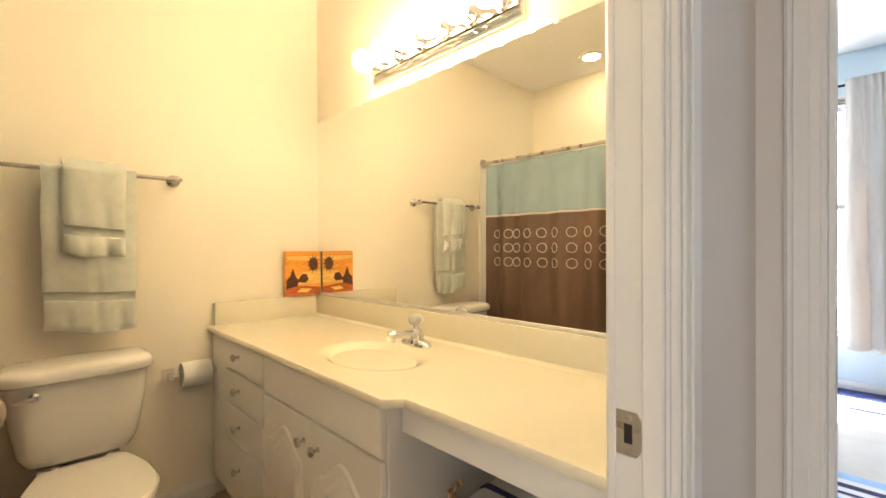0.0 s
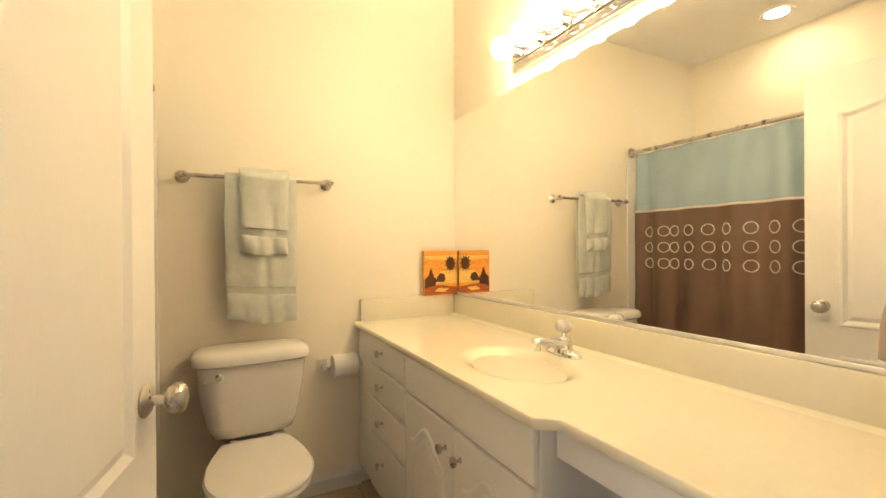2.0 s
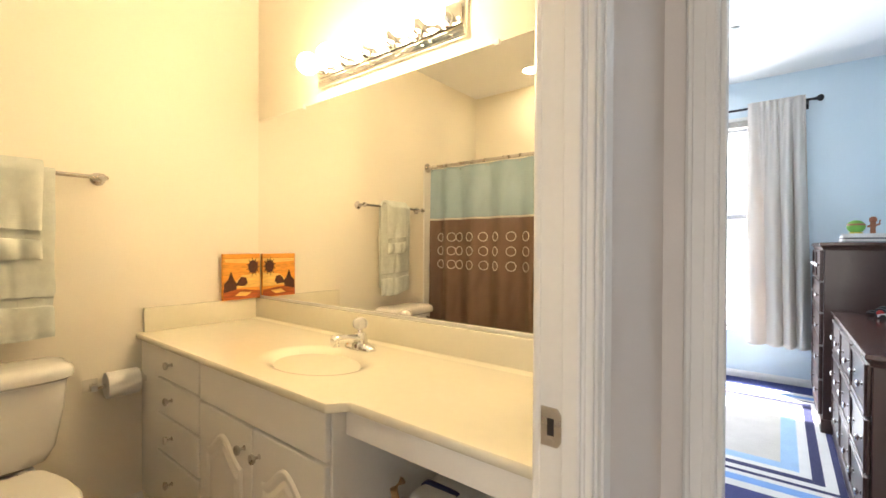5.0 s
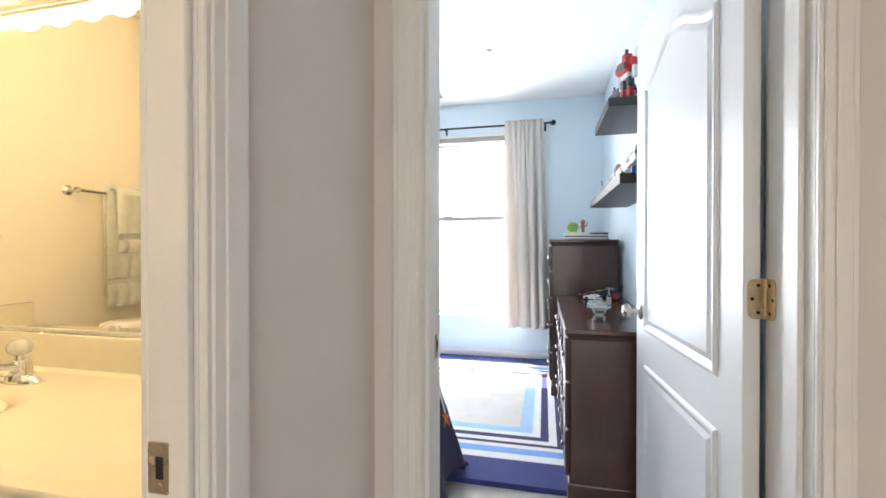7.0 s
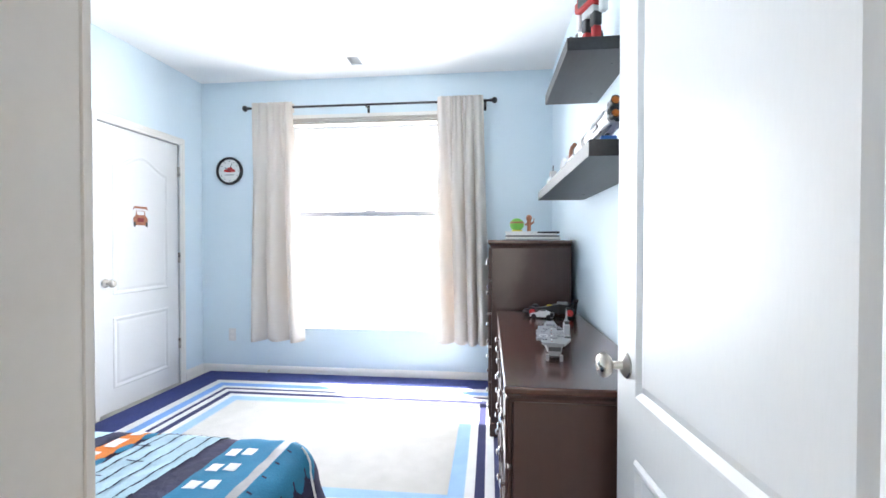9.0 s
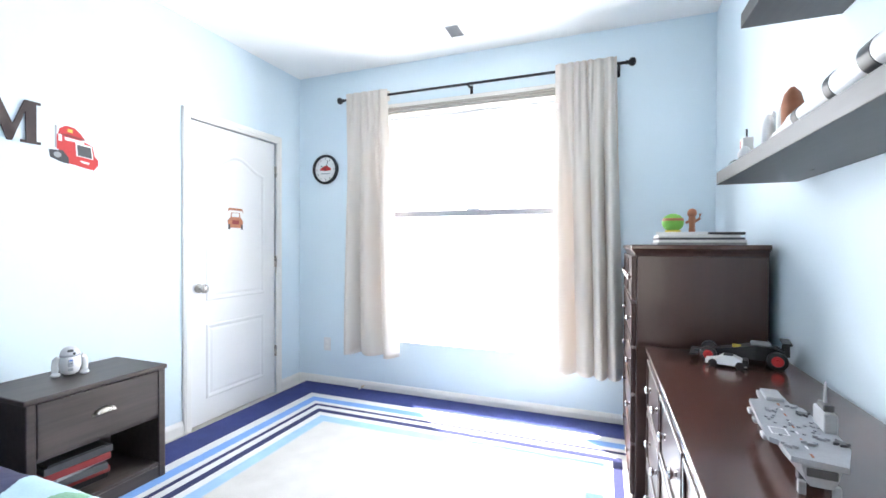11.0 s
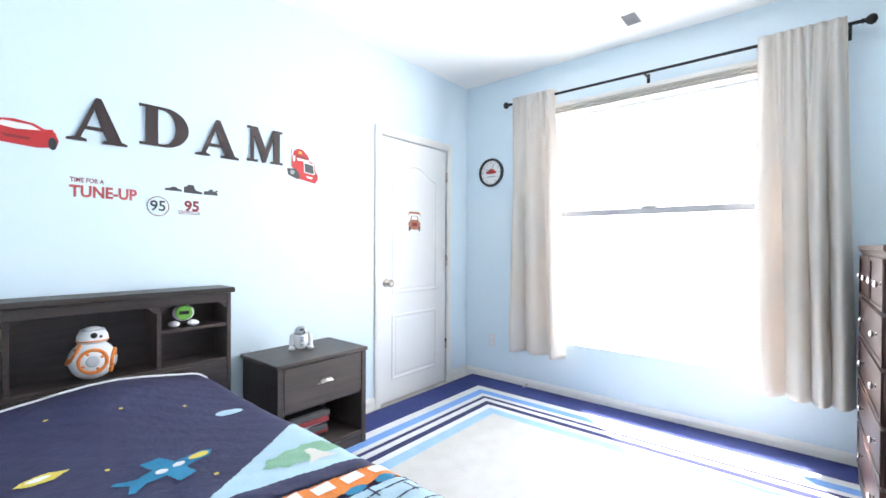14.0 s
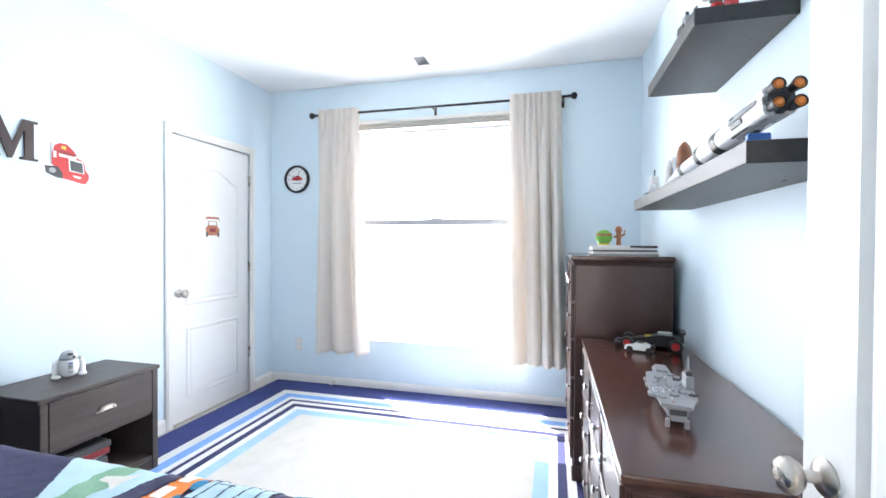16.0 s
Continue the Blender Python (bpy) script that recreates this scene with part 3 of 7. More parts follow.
part("window_frame", ring_frame(WL + 0.002, WR - 0.002, WB + 0.002, WT - 0.002, 0.018, 0.05, 0.15), M_VINYL, win)
sash_hi = part("sash", ring_frame(WL + 0.022, WR - 0.022, 1.455, WT - 0.022, 0.024, 0.105, 0.13), M_VINYL, win)
sash_lo = part("sash", ring_frame(WL + 0.022, WR - 0.022, WB + 0.022, 1.495, 0.024, 0.07, 0.10), M_VINYL, win)
for s, y, z0, z1 in ((sash_hi, 0.117, 1.477, WT - 0.044), (sash_lo, 0.085, WB + 0.044, 1.473)):
    g = part("pane", box((WL + 0.044, y, z0), (WR - 0.044, y + 0.004, z1)), M_GLASS, s, "clear glass pane")
    g.visible_shadow = False
part("meeting_rail", box((WL + 0.024, 0.058, 1.444), (WR - 0.024, 0.0695, 1.490), 0.004, 2), M_RAIL, win, "meeting rail in grey that stands for its backlit shade")
part("sash_lock", box((-1.00, 0.050, 1.4903), (-0.90, 0.088, 1.505), 0.005, 2), M_RAIL, win)
# three added bands whose darker beige stands for the shadowed window head
for k, (z0, z1, out_) in enumerate(((2.268, 2.284, -0.006), (2.286, 2.302, -0.012), (2.304, 2.318, -0.018))):
    part("head_shade_band", box((WL - 0.012, out_, z0), (WR + 0.012, 0.004 if k else 0.036, z1), 0.004, 2), M_HEADSHADE, win, "beige bands added for the shaded window head")
part("window_sill", box((WL + 0.001, -0.012, WB - 0.001), (WR - 0.001, 0.05, WB + 0.006), 0.004, 2), M_TRIM, win)
part("head_trim", box((WL - 0.01, -0.014, WT + 0.030), (WR + 0.01, 0, WT + 0.060), 0.004, 1), M_TRIM, win)

# ---- rug ----
rug = thing("area_rug", (0, 0, 0), "cream rug with navy, white and sky-blue striped border", "rug")
RX0, RX1, RY0, RY1, RUG = -2.438, 0.590, 2.600, 4.974, 0.028
BANDS, edge = [], 0.0
for wide, m in ((0.235, M_RUG_NAVY), (0.068, M_RUG_WHITE), (0.070, M_RUG_SKY), (0.042, M_RUG_WHITE), (0.031, M_RUG_DARK),
                (0.047, M_RUG_WHITE), (0.048, M_RUG_DARK), (0.048, M_RUG_WHITE), (0.078, M_RUG_PALE)):
    BANDS.append((edge, edge + wide, m))
    edge += wide
for a, b, m in BANDS:
    bm = None
    for lo, hi in (((RX0 + a, RY0 + a), (RX1 - a, RY0 + b)), ((RX0 + a, RY1 - b), (RX1 - a, RY1 - a)), ((RX0 + a, RY0 + b), (RX0 + b, RY1 - b)), ((RX1 - b, RY0 + b), (RX1 - a, RY1 - b))):
        bm = box((*lo, 0.0), (*hi, RUG), 0, 1, bm)
    part("stripe", bm, m, rug)
part("field", box((RX0 + edge, RY0 + edge, 0.0), (RX1 - edge, RY1 - edge, RUG + 0.0002)), M_RUG_CREAM, rug, "cream pile field")

# ---- bathroom ----
def vanity():
    v = thing("vanity_cabinet", (0, 0, 0), "white vanity cabinet with drawers and arched doors", "cabinet")
    x0, x1, yf, yb, top = XT + 0.004, -0.974, 0.988, YM - 0.006, 0.7755
    part("body", box((x0, yf + 0.001, 0.09), (x1, yb, top), 0.002, 1), M_CABINET, v)
    part("toe_kick", box((x0, yf + 0.06, 0), (x1 - 0.002, yb, 0.089)), M_CABINET, v)

    def front(name, a, b, c, d):
        return part(name, box((a, yf - 0.018, c), (b, yf, d), 0.004, 2), M_CABINET, v)

    def pull(parent, x, z):
        return part("knob", lathe([(0.009, 0), (0.0045, -0.004), (0.0045, -0.014), (0.0125, -0.018), (0.0155, -0.023), (0.0145, -0.028), (0.006, -0.031)], "y", (x, yf - 0.018, z), 16), M_NICKEL, parent, "brushed nickel cabinet knob", True)

    dx0, dx1 = -2.118, -1.712
    for z0, z1, zk in ((0.655, 0.773, 0.722), (0.510, 0.645, 0.582), (0.355, 0.500, 0.432), (0.105, 0.345, 0.255)):
        pull(front("drawer", dx0, dx1, z0, z1), -1.955, zk)
    part("filler", box((x0, yf - 0.006, 0.095), (dx0 - 0.002, yf + 0.001, 0.775), 0.002, 1), M_CABINET, v)
    front("false_front", -1.702, x1 - 0.004, 0.645, 0.773)
    for a, b, xk in ((-1.702, -1.341, -1.385), (-1.335, x1 - 0.004, -1.296)):
        dd = front("cabinet_door", a, b, 0.105, 0.635)
        o = panel_outline(a + 0.055, b - 0.055, 0.165, 0.495, 0.075)
        part("panel", moulded(o, yf - 0.018, -1, None, 0.0065), M_CABINET, dd)
        pull(dd, xk, 0.565)
    return v


vanity()

knee = thing("vanity_apron", (0, 0, 0), "white painted rail under the counter's knee space", "apron")
part("rail", box((-0.972, 1.030, 0.700), (HX0 - 0.022, 1.050, 0.7755), 0.002, 1), M_CABINET, knee)
part("side_support", box((HX0 - 0.040, 1.052, 0.0), (HX0 - 0.022, YM - 0.006, 0.768), 0.002, 1), M_CABINET, knee)


def countertop():
    c = thing("countertop", (0, 0, 0), "glossy cream cultured-marble vanity top with moulded basin", "countertop")
    z, th = 0.80, 0.024
    x0, x1 = XT + 0.003, HX0 - 0.003
    yb, yf, yn = YM - 0.004, 0.963, 1.008
    cx, cy, rx, ry = -1.345, 1.205, 0.215, 0.150

    def front_y(x):
        u = min(1, max(0, (x + 0.972) / 0.045))
        return yf + (yn - yf) * (3 * u * u - 2 * u ** 3)

    def height(x, y):
        d = math.hypot((x - cx) / rx, (y - cy) / ry)
        if d >= 1.16:
            return z + 0.010 * max(0.0, min(1.0, (y - 1.494) / 0.014)) ** 2
        s = min(1.0, max(0.0, (1.16 - d) / 1.06))
        return z - 0.110 * s * s * s * (s * (6 * s - 15) + 10)
    bm = bmesh.new()
    xs = sorted(set([x0 + (x1 - x0) * i / 60 for i in range(61)] + [cx - 0.25 + 0.5 * i / 50 for i in range(51)] + [-0.972 + 0.045 * i / 12 for i in range(13)]))
    rows = 46
    grid = []
    for x in xs:
        y0 = front_y(x)
        col = [bm.verts.new((x, y0, z - th)), bm.verts.new((x, y0 - 0.003, z - th + 0.005)), bm.verts.new((x, y0 - 0.003, z - 0.006)), bm.verts.new((x, y0 + 0.001, z - 0.001))]
        col += [bm.verts.new((x, y0 + 0.006 + (yb - y0 - 0.006) * j / rows, height(x, y0 + 0.006 + (yb - y0 - 0.006) * j / rows))) for j in range(rows + 1)]
        grid.append(col)
    for a, b in zip(grid, grid[1:]):
        for i in range(len(a) - 1):
            bm.faces.new((a[i], b[i], b[i + 1], a[i + 1]))
    part("top", bm, M_COUNTER, c, smooth=True)
    part("underside", box((x0, yn + 0.002, z - th), (x1, yb - 0.002, z - th + 0.004)), M_COUNTER, c)
    part("backsplash", box((x0, yb - 0.020, z - 0.002), (x1, yb, 0.908), 0.004, 2), M_COUNTER, c, smooth=True)
    part("side_splash", box((x0, yf + 0.024, z - 0.002), (x0 + 0.020, yb - 0.021, 0.908), 0.004, 2), M_COUNTER, c, smooth=True)
    part("drain", lathe([(0.028, 0), (0.030, 0.003), (0.022, 0.005), (0.020, 0.001), (0.004, 0.001)], "z", (cx, cy, z - 0.1105), 20), M_CHROME, c, "chrome drain ring", True)
    return c


countertop()

mir = thing("wall_mirror", (0, 0, 0), "frameless vanity mirror in a thin metal channel", "mirror")
part("glass", box((XT + 0.006, 1.527, 0.921), (-0.46, YM - 0.0005, 1.862)), M_MIRROR, mir, "silvered mirror glass")
part("channel", box((XT + 0.006, 1.522, 0.9095), (-0.46, YM - 0.0006, 0.9205), 0.001, 1), M_ALU, mir, "thin aluminium channel")
for x in (-1.9, -0.82):
    part("clip", box((x - 0.010, 1.5215, 1.852), (x + 0.010, YM - 0.0006, 1.872), 0.003, 2), M_WHITETOY, mir, "clear plastic mirror clip")


def faucet():
    f = thing("faucet", (-1.345, 1.400, 0.80), "chrome single-handle faucet with clear acrylic knob", "faucet")
    rings = []
    for s, h, w in ((1.0, 0.0, 1.0), (1.0, 0.006, 1.0), (0.82, 0.016, 0.9), (0.55, 0.022, 0.8)):
        rings.append(ellipse(0, 0, 0.078 * s, 0.030 * w, h, 28, 2.4))
    part("base", loft(rings), M_CHROME, f, smooth=True)
    part("body", lathe([(0.032, 0.008), (0.029, 0.030), (0.026, 0.052), (0.020, 0.062)], "z"), M_CHROME, f, smooth=True)
    spout = []
    for y, z0, rw, rh in ((0.018, 0.030, 0.024, 0.022), (-0.02, 0.038, 0.024, 0.020), (-0.06, 0.048, 0.021, 0.016), (-0.10, 0.054, 0.019, 0.014), (-0.122, 0.052, 0.018, 0.014), (-0.130, 0.046, 0.014, 0.014)):
        spout.append([(rw * math.cos(2 * math.pi * k / 16), y, z0 + rh * math.sin(2 * math.pi * k / 16)) for k in range(16)])
    part("spout", loft(spout), M_CHROME, f, smooth=True)
    part("aerator", lathe([(0.012, 0.026), (0.013, 0.048)], "z", (0, -0.114, 0)), M_CHROME, f, smooth=True)
    part("stem", lathe([(0.011, 0.058), (0.009, 0.076)], "z"), M_CHROME, f, smooth=True)
    k = []
    for h, r in ((0.074, 0.012), (0.080, 0.022), (0.092, 0.027), (0.104, 0.026), (0.114, 0.018), (0.118, 0.008)):
        k.append([((r * (1 + 0.09 * (-1) ** i)) * math.cos(2 * math.pi * i / 16), (r * (1 + 0.09 * (-1) ** i)) * math.sin(2 * math.pi * i / 16), h) for i in range(16)])
    part("handle", loft(k), M_ACRYLIC, f, "clear fluted acrylic knob", True)
    return f


faucet()


def vanity_light():
    v = thing("vanity_light", (0, YM, 0), "chrome strip light with six lit globe bulbs", "wall lamp")
    x0, x1, z0, z1 = -1.772, -0.936, 1.916, 2.045
    part("backplate", box((x0, -0.020, z0), (x1, 0, z1), 0.006, 2), M_CHROME, v)
    part("raised_band", box((x0 + 0.012, -0.034, z0 + 0.040), (x1 - 0.012, -0.0205, z1 - 0.022), 0.005, 2), M_CHROME, v)
    for k in range(4):
        part("rib", tube([(x0 + 0.006, -0.0215, z0 + 0.008 + 0.007 * k), (x1 - 0.006, -0.0215, z0 + 0.008 + 0.007 * k)], 0.0030, 8), M_CHROME, v, smooth=True)
    n = 6
    for i in range(n):
        x = x0 + (x1 - x0) * (i + 0.5) / n
        part("socket", lathe([(0.030, -0.0345), (0.029, -0.040), (0.0245, -0.043), (0.0245, -0.078), (0.027, -0.083), (0.022, -0.084)], "y", (x, 0, 1.98)), M_CHROME, v, smooth=True)
        part("bulb", ball((x, -0.122, 1.98), 0.046, None, 20), M_BULB, v, "lit round globe bulb", True)
    return v


vanity_light()


def folded_towel_cloth(width, front, back, r, puff, border, seed, creases=()):
    """A terry towel folded over a bar along Y; its front on +X has a flat woven border between two depths and soft upright creases."""
    n, b0, b1 = 44, border[0], border[1]
    drops = sorted({front * k / 40 for k in range(41)} | {b0 - 0.006, b0 - 0.002, b0, b1, b1 + 0.003, b1 + 0.012, front - 0.006, front - 0.002}, reverse=True)

    def bulge(y, d):
        u = 2 * y / width
        side = max(0.0, 1 - abs(u) ** 8)
        top = min(1.0, 0.35 + d * 5)
        if d >= b0 - 0.002 and d <= b1 + 0.001:
            out = 0.12 + 0.06 * math.sin(1200 * d)
        elif d > b1:
            t = (d - b1) / max(0.01, front - b1)
            out = 0.55 + 0.75 * math.sin(math.pi * min(1.0, t * 1.02)) ** 0.6 if t < 0.93 else 0.35
        else:
            out = 0.95 + 0.30 * noise.noise((y * 9, d * 6, seed))
        out += 0.35 * noise.noise((y * 16 + seed, d * 7, seed + 2)) * top
        for yc, deep, d_from in creases:
            out -= deep * math.exp(-((y - yc - 0.03 * (d - d_from)) / 0.016) ** 2) * min(1.0, max(0.0, (d - d_from) * 14))
        return puff * (0.25 + 0.75 * side) * out

    def edge(y, d):
        pull = 0.0
        if b0 - 0.012 < d < b1 + 0.010:
            pull = 0.030
        lean = 1 - pull + 0.012 * math.sin(7 * d + seed)
        return y * lean + 0.006 * noise.noise((d * 8, seed, 1.0 if y > 0 else 4.0))
    path = [(r, -d, d) for d in drops]
    path += [(r * math.cos(math.pi * k / 8), r * math.sin(math.pi * k / 8), 0.0) for k in range(1, 8)]
    path += [(-r, -back * k / 10, back * k / 10) for k in range(11)]
    bm = bmesh.new()
    skins = []
    for outer in (0, 1):
        skin = []
        for k in range(n + 1):
            y = -width / 2 + width * k / n
            col = []
            for px, pz, d in path:
                if px >= r - 1e-6:
                    nx, nz, off = 1, 0, bulge(y, d)
                    wave = 0.007 * math.sin(8 * y / width + seed + 2 * d) * min(1, d * 4)
                elif pz > 0:
                    nx, nz, off, wave = px / r, pz / r, 0.6 * puff, 0.0
                else:
                    nx, nz, off, wave = -1, 0, 0.4 * puff, 0.0
                yy = edge(y, d)
                hem = 0.008 * math.sin(6 * y / width + seed) * min(1, d / front) ** 6
                col.append(bm.verts.new((px + nx * off * outer + wave, yy, pz + nz * off * outer - hem - 0.010 * (d / front) * (2 * y / width))))
            skin.append(col)
        skins.append(skin)
    m = len(path)
    for skin in skins:
        for k in range(n):
            for q in range(m - 1):
                bm.faces.new((skin[k][q], skin[k + 1][q], skin[k + 1][q + 1], skin[k][q + 1]))
    a, b = skins
    for k in range(n):
        for q in (0, m - 1):
            bm.faces.new((a[k][q], a[k + 1][q], b[k + 1][q], b[k][q]))
    for q in range(m - 1):
        for k in (0, n):
            bm.faces.new((a[k][q], a[k][q + 1], b[k][q + 1], b[k][q]))
    return bm


BARX, BARZ = XT + 0.07, 1.465
bar = thing("towel_bar", (XT, 0, BARZ), "brushed nickel towel bar on round rosettes", "towel bar")
part("rod", tube([(0.07, 0.215, 0), (0.07, 0.845, 0)], 0.0085, 16), M_NICKEL, bar, smooth=True)
for y in (0.235, 0.825):
    part("rosette", lathe([(0.026, 0), (0.027, 0.006), (0.020, 0.012), (0.011, 0.018), (0.011, 0.058)], "x", (0, y, 0)), M_NICKEL, bar, smooth=True)
    part("post_end", ball((0.07, y, 0), 0.0165), M_NICKEL, bar, smooth=True)
t1 = thing("bath_towel", (BARX, 0.535, BARZ), "pale green terry bath towel folded over the bar", "towel")
part("cloth", folded_towel_cloth(0.285, 0.618, 0.56, 0.0105, 0.014, (0.470, 0.498), 1.0, ((0.012, 0.7, 0.30), (-0.075, 0.5, 0.52), (0.085, 0.5, 0.50))), M_TOWEL, t1, smooth=True)
t2 = thing("hand_towel", (BARX, 0.545, BARZ), "pale green hand towel layered over the bath towel", "towel")
part("cloth", folded_towel_cloth(0.190, 0.330, 0.30, 0.031, 0.024, (0.222, 0.250), 2.2, ((0.030, 0.40, 0.10), (-0.030, 0.28, 0.20))), M_TOWEL, t2, smooth=True)


def toilet():
    y0 = 0.49
    t = thing("toilet", (XT, y0, 0.0), "white two-piece toilet with lid closed", "toilet")

    def rr(x0, x1, w, z, p=5.0, n=40):
        return ellipse((x0 + x1) / 2, 0, (x1 - x0) / 2, w / 2, z, n, p)
    part("tank", loft([rr(0.050, 0.175, 0.24, 0.400, 4.0), rr(0.036, 0.200, 0.305, 0.415, 4.0), rr(0.028, 0.214, 0.345, 0.460, 5.0), rr(0.022, 0.224, 0.395, 0.60), rr(0.020, 0.228, 0.412, 0.705)]), M_PORCELAIN, t, smooth=True)
    part("tank_lid", loft([rr(0.012, 0.236, 0.424, 0.703, 4.5), rr(0.005, 0.247, 0.446, 0.712, 4.5), rr(0.004, 0.249, 0.450, 0.726, 4.5), rr(0.007, 0.245, 0.444, 0.742, 4.5), rr(0.016, 0.234, 0.424, 0.754, 4.5), rr(0.035, 0.208, 0.380, 0.761, 4.5), rr(0.075, 0.160, 0.28, 0.764, 4.0)]), M_PORCELAIN, t, smooth=True)

    def egg(xc, rx, ry, z, n=40):
        pts = []
        for i in range(n):
            a = 2 * math.pi * i / n
            c, s = math.cos(a), math.sin(a)
            wide = ry * (1.0 - 0.10 * c)
            pts.append((xc + rx * c, wide * math.copysign(abs(s) ** 0.9, s), z))
        return pts
    def shell(grow, z):
        """Outline of the seat: a straight hinge edge, straight flaring sides and a round front."""
        half = [(0.262, 0.0), (0.262, 0.100), (0.268, 0.118), (0.285, 0.128), (0.36, 0.150), (0.43, 0.166)]
        half += [(0.52 + 0.19 * math.sin(q), 0.172 * math.cos(q) ** 0.85) for q in [math.pi / 2 * k / 10 for k in range(10)]]
        pts = half[1:] + [(0.71, 0.0)] + [(a, -b) for a, b in reversed(half[1:])]
        return [(0.48 + (a - 0.48) * (1 + grow), b * (1 + grow * 1.3), z) for a, b in pts]
    part("bowl", loft([egg(0.36, 0.20, 0.105, 0.0), egg(0.36, 0.19, 0.098, 0.05), egg(0.37, 0.19, 0.10, 0.18), egg(0.42, 0.225, 0.15, 0.28), egg(0.455, 0.242, 0.160, 0.355), egg(0.457, 0.244, 0.163, 0.382)]), M_PORCELAIN, t, smooth=True)
    part("deck", loft([rr(0.10, 0.30, 0.20, 0.30), rr(0.06, 0.30, 0.24, 0.383)]), M_PORCELAIN, t, smooth=True)
    part("seat", loft([shell(-0.03, 0.384), shell(-0.012, 0.389), shell(-0.012, 0.398), shell(-0.03, 0.402)]), M_PORCELAIN, t, "white plastic seat", True)
    part("lid", loft([shell(-0.02, 0.404), shell(0.0, 0.409), shell(0.0, 0.417), shell(-0.03, 0.424), shell(-0.30, 0.4265)]), M_PORCELAIN, t, "white plastic lid", True)
    for y in (-0.075, 0.075):
        part("hinge_cap", lathe([(0.014, 0.383), (0.014, 0.412), (0.010, 0.418)], "z", (0.235, y, 0), 14), M_PORCELAIN, t, smooth=True)
    lever = part("flush_lever", lathe([(0.016, 0.0), (0.016, 0.008), (0.010, 0.012)], "x", (0.227, -0.122, 0.668)), M_CHROME, t, "chrome flush lever", True)
    part("handle", loft([[(0.241 + a, -0.112 - dy, 0.668 - 0.10 * dy + b * k) for a, b in ((-0.004, -0.008), (0.004, -0.008), (0.005, 0.008), (-0.004, 0.008))] for dy, k in ((0, 1.0), (0.015, 1.1), (0.035, 0.8), (0.062, 0.45))]), M_CHROME, lever)
    return t


toilet()

tp = thing("toilet_paper_holder", (XT, 0.80, 0.606), "chrome toilet paper holder with a white roll", "paper holder")
for y in (0.000, 0.172):
    part("bracket", loft([[(0.0, y + a * 0.026, b * 0.026) for a, b in ((-1, -1), (1, -1), (1, 1), (-1, 1))], [(0.010, y + a * 0.022, b * 0.022) for a, b in ((-1, -1), (1, -1), (1, 1), (-1, 1))],
                          [(0.030, y + a * 0.010, b * 0.012) for a, b in ((-1, -1), (1, -1), (1, 1), (-1, 1))], [(0.066, y + a * 0.010, b * 0.012) for a, b in ((-1, -1), (1, -1), (1, 1), (-1, 1))]]), M_CHROME, tp)
part("roller", tube([(0.055, 0.008, 0), (0.055, 0.166, 0)], 0.0095), M_CHROME, tp)
roll = part("paper_roll", lathe([(0.020, 0.039), (0.052, 0.039), (0.054, 0.042), (0.054, 0.150), (0.052, 0.153), (0.020, 0.153), (0.020, 0.039)], "y", (0.055, 0, 0), 32), M_PAPER, tp, "white tissue roll", True)

pic = thing("canvas_picture", (XT + 0.021, 0, 0), "small sunset beach canvas leaning in the corner", "picture")
CY, CZ0, CZ1 = 1.322, 0.909, 1.146
part("canvas", box((0, CY, CZ0), (0.018, 1.520, CZ1), 0.002, 1), mat("sunset_orange", (0.85, 0.36, 0.05), 0.6, var=0.35, scale=14, fine=60, stretch=(1, 0.4, 2.5)), pic)


def daub(name, pts, m, lift=0.0006):
    bm = plate(pts, lift)
    turned(bm, 90)
    return part(name, moved(bm, (0.0183, 0, 0)), m, pic)


M_SUNYEL = mat("sunset_yellow", (0.95, 0.62, 0.16), 0.6, var=0.3, scale=20, stretch=(1, 0.3, 3))
M_SUNBRN = mat("silhouette_brown", (0.10, 0.03, 0.015), 0.6, var=0.3, scale=30)
M_SUNRED = mat("water_red", (0.50, 0.12, 0.03), 0.6, var=0.5, scale=24, stretch=(1, 0.25, 3))
W = 1.52 - CY
daub("painted_glow", [(CY + 0.06, CZ0 + 0.060), (CY + W, CZ0 + 0.060), (CY + W, CZ0 + 0.135), (CY + 0.10, CZ0 + 0.125), (CY + 0.07, CZ0 + 0.10)], M_SUNYEL)
daub("painted_cloud", [(CY + 0.01, CZ0 + 0.195), (CY + 0.12, CZ0 + 0.188), (CY + W, CZ0 + 0.200), (CY + W, CZ0 + 0.212), (CY + 0.01, CZ0 + 0.210)], M_SUNYEL, 0.0005)
daub("painted_water", [(CY + 0.002, CZ0 + 0.003), (CY + W, CZ0 + 0.003), (CY + W, CZ0 + 0.040), (CY + 0.12, CZ0 + 0.050), (CY + 0.002, CZ0 + 0.058)], M_SUNRED)
daub("painted_reflection", [(CY + 0.06, CZ0 + 0.020), (CY + 0.12, CZ0 + 0.016), (CY + 0.15, CZ0 + 0.034), (CY + 0.09, CZ0 + 0.040)], M_SUNYEL, 0.0009)
daub("painted_rock", [(CY + 0.004, CZ0 + 0.040), (CY + 0.068, CZ0 + 0.052), (CY + 0.072, CZ0 + 0.085), (CY + 0.058, CZ0 + 0.100), (CY + 0.040, CZ0 + 0.148), (CY + 0.026, CZ0 + 0.105), (CY + 0.006, CZ0 + 0.085)], M_SUNBRN, 0.0009)
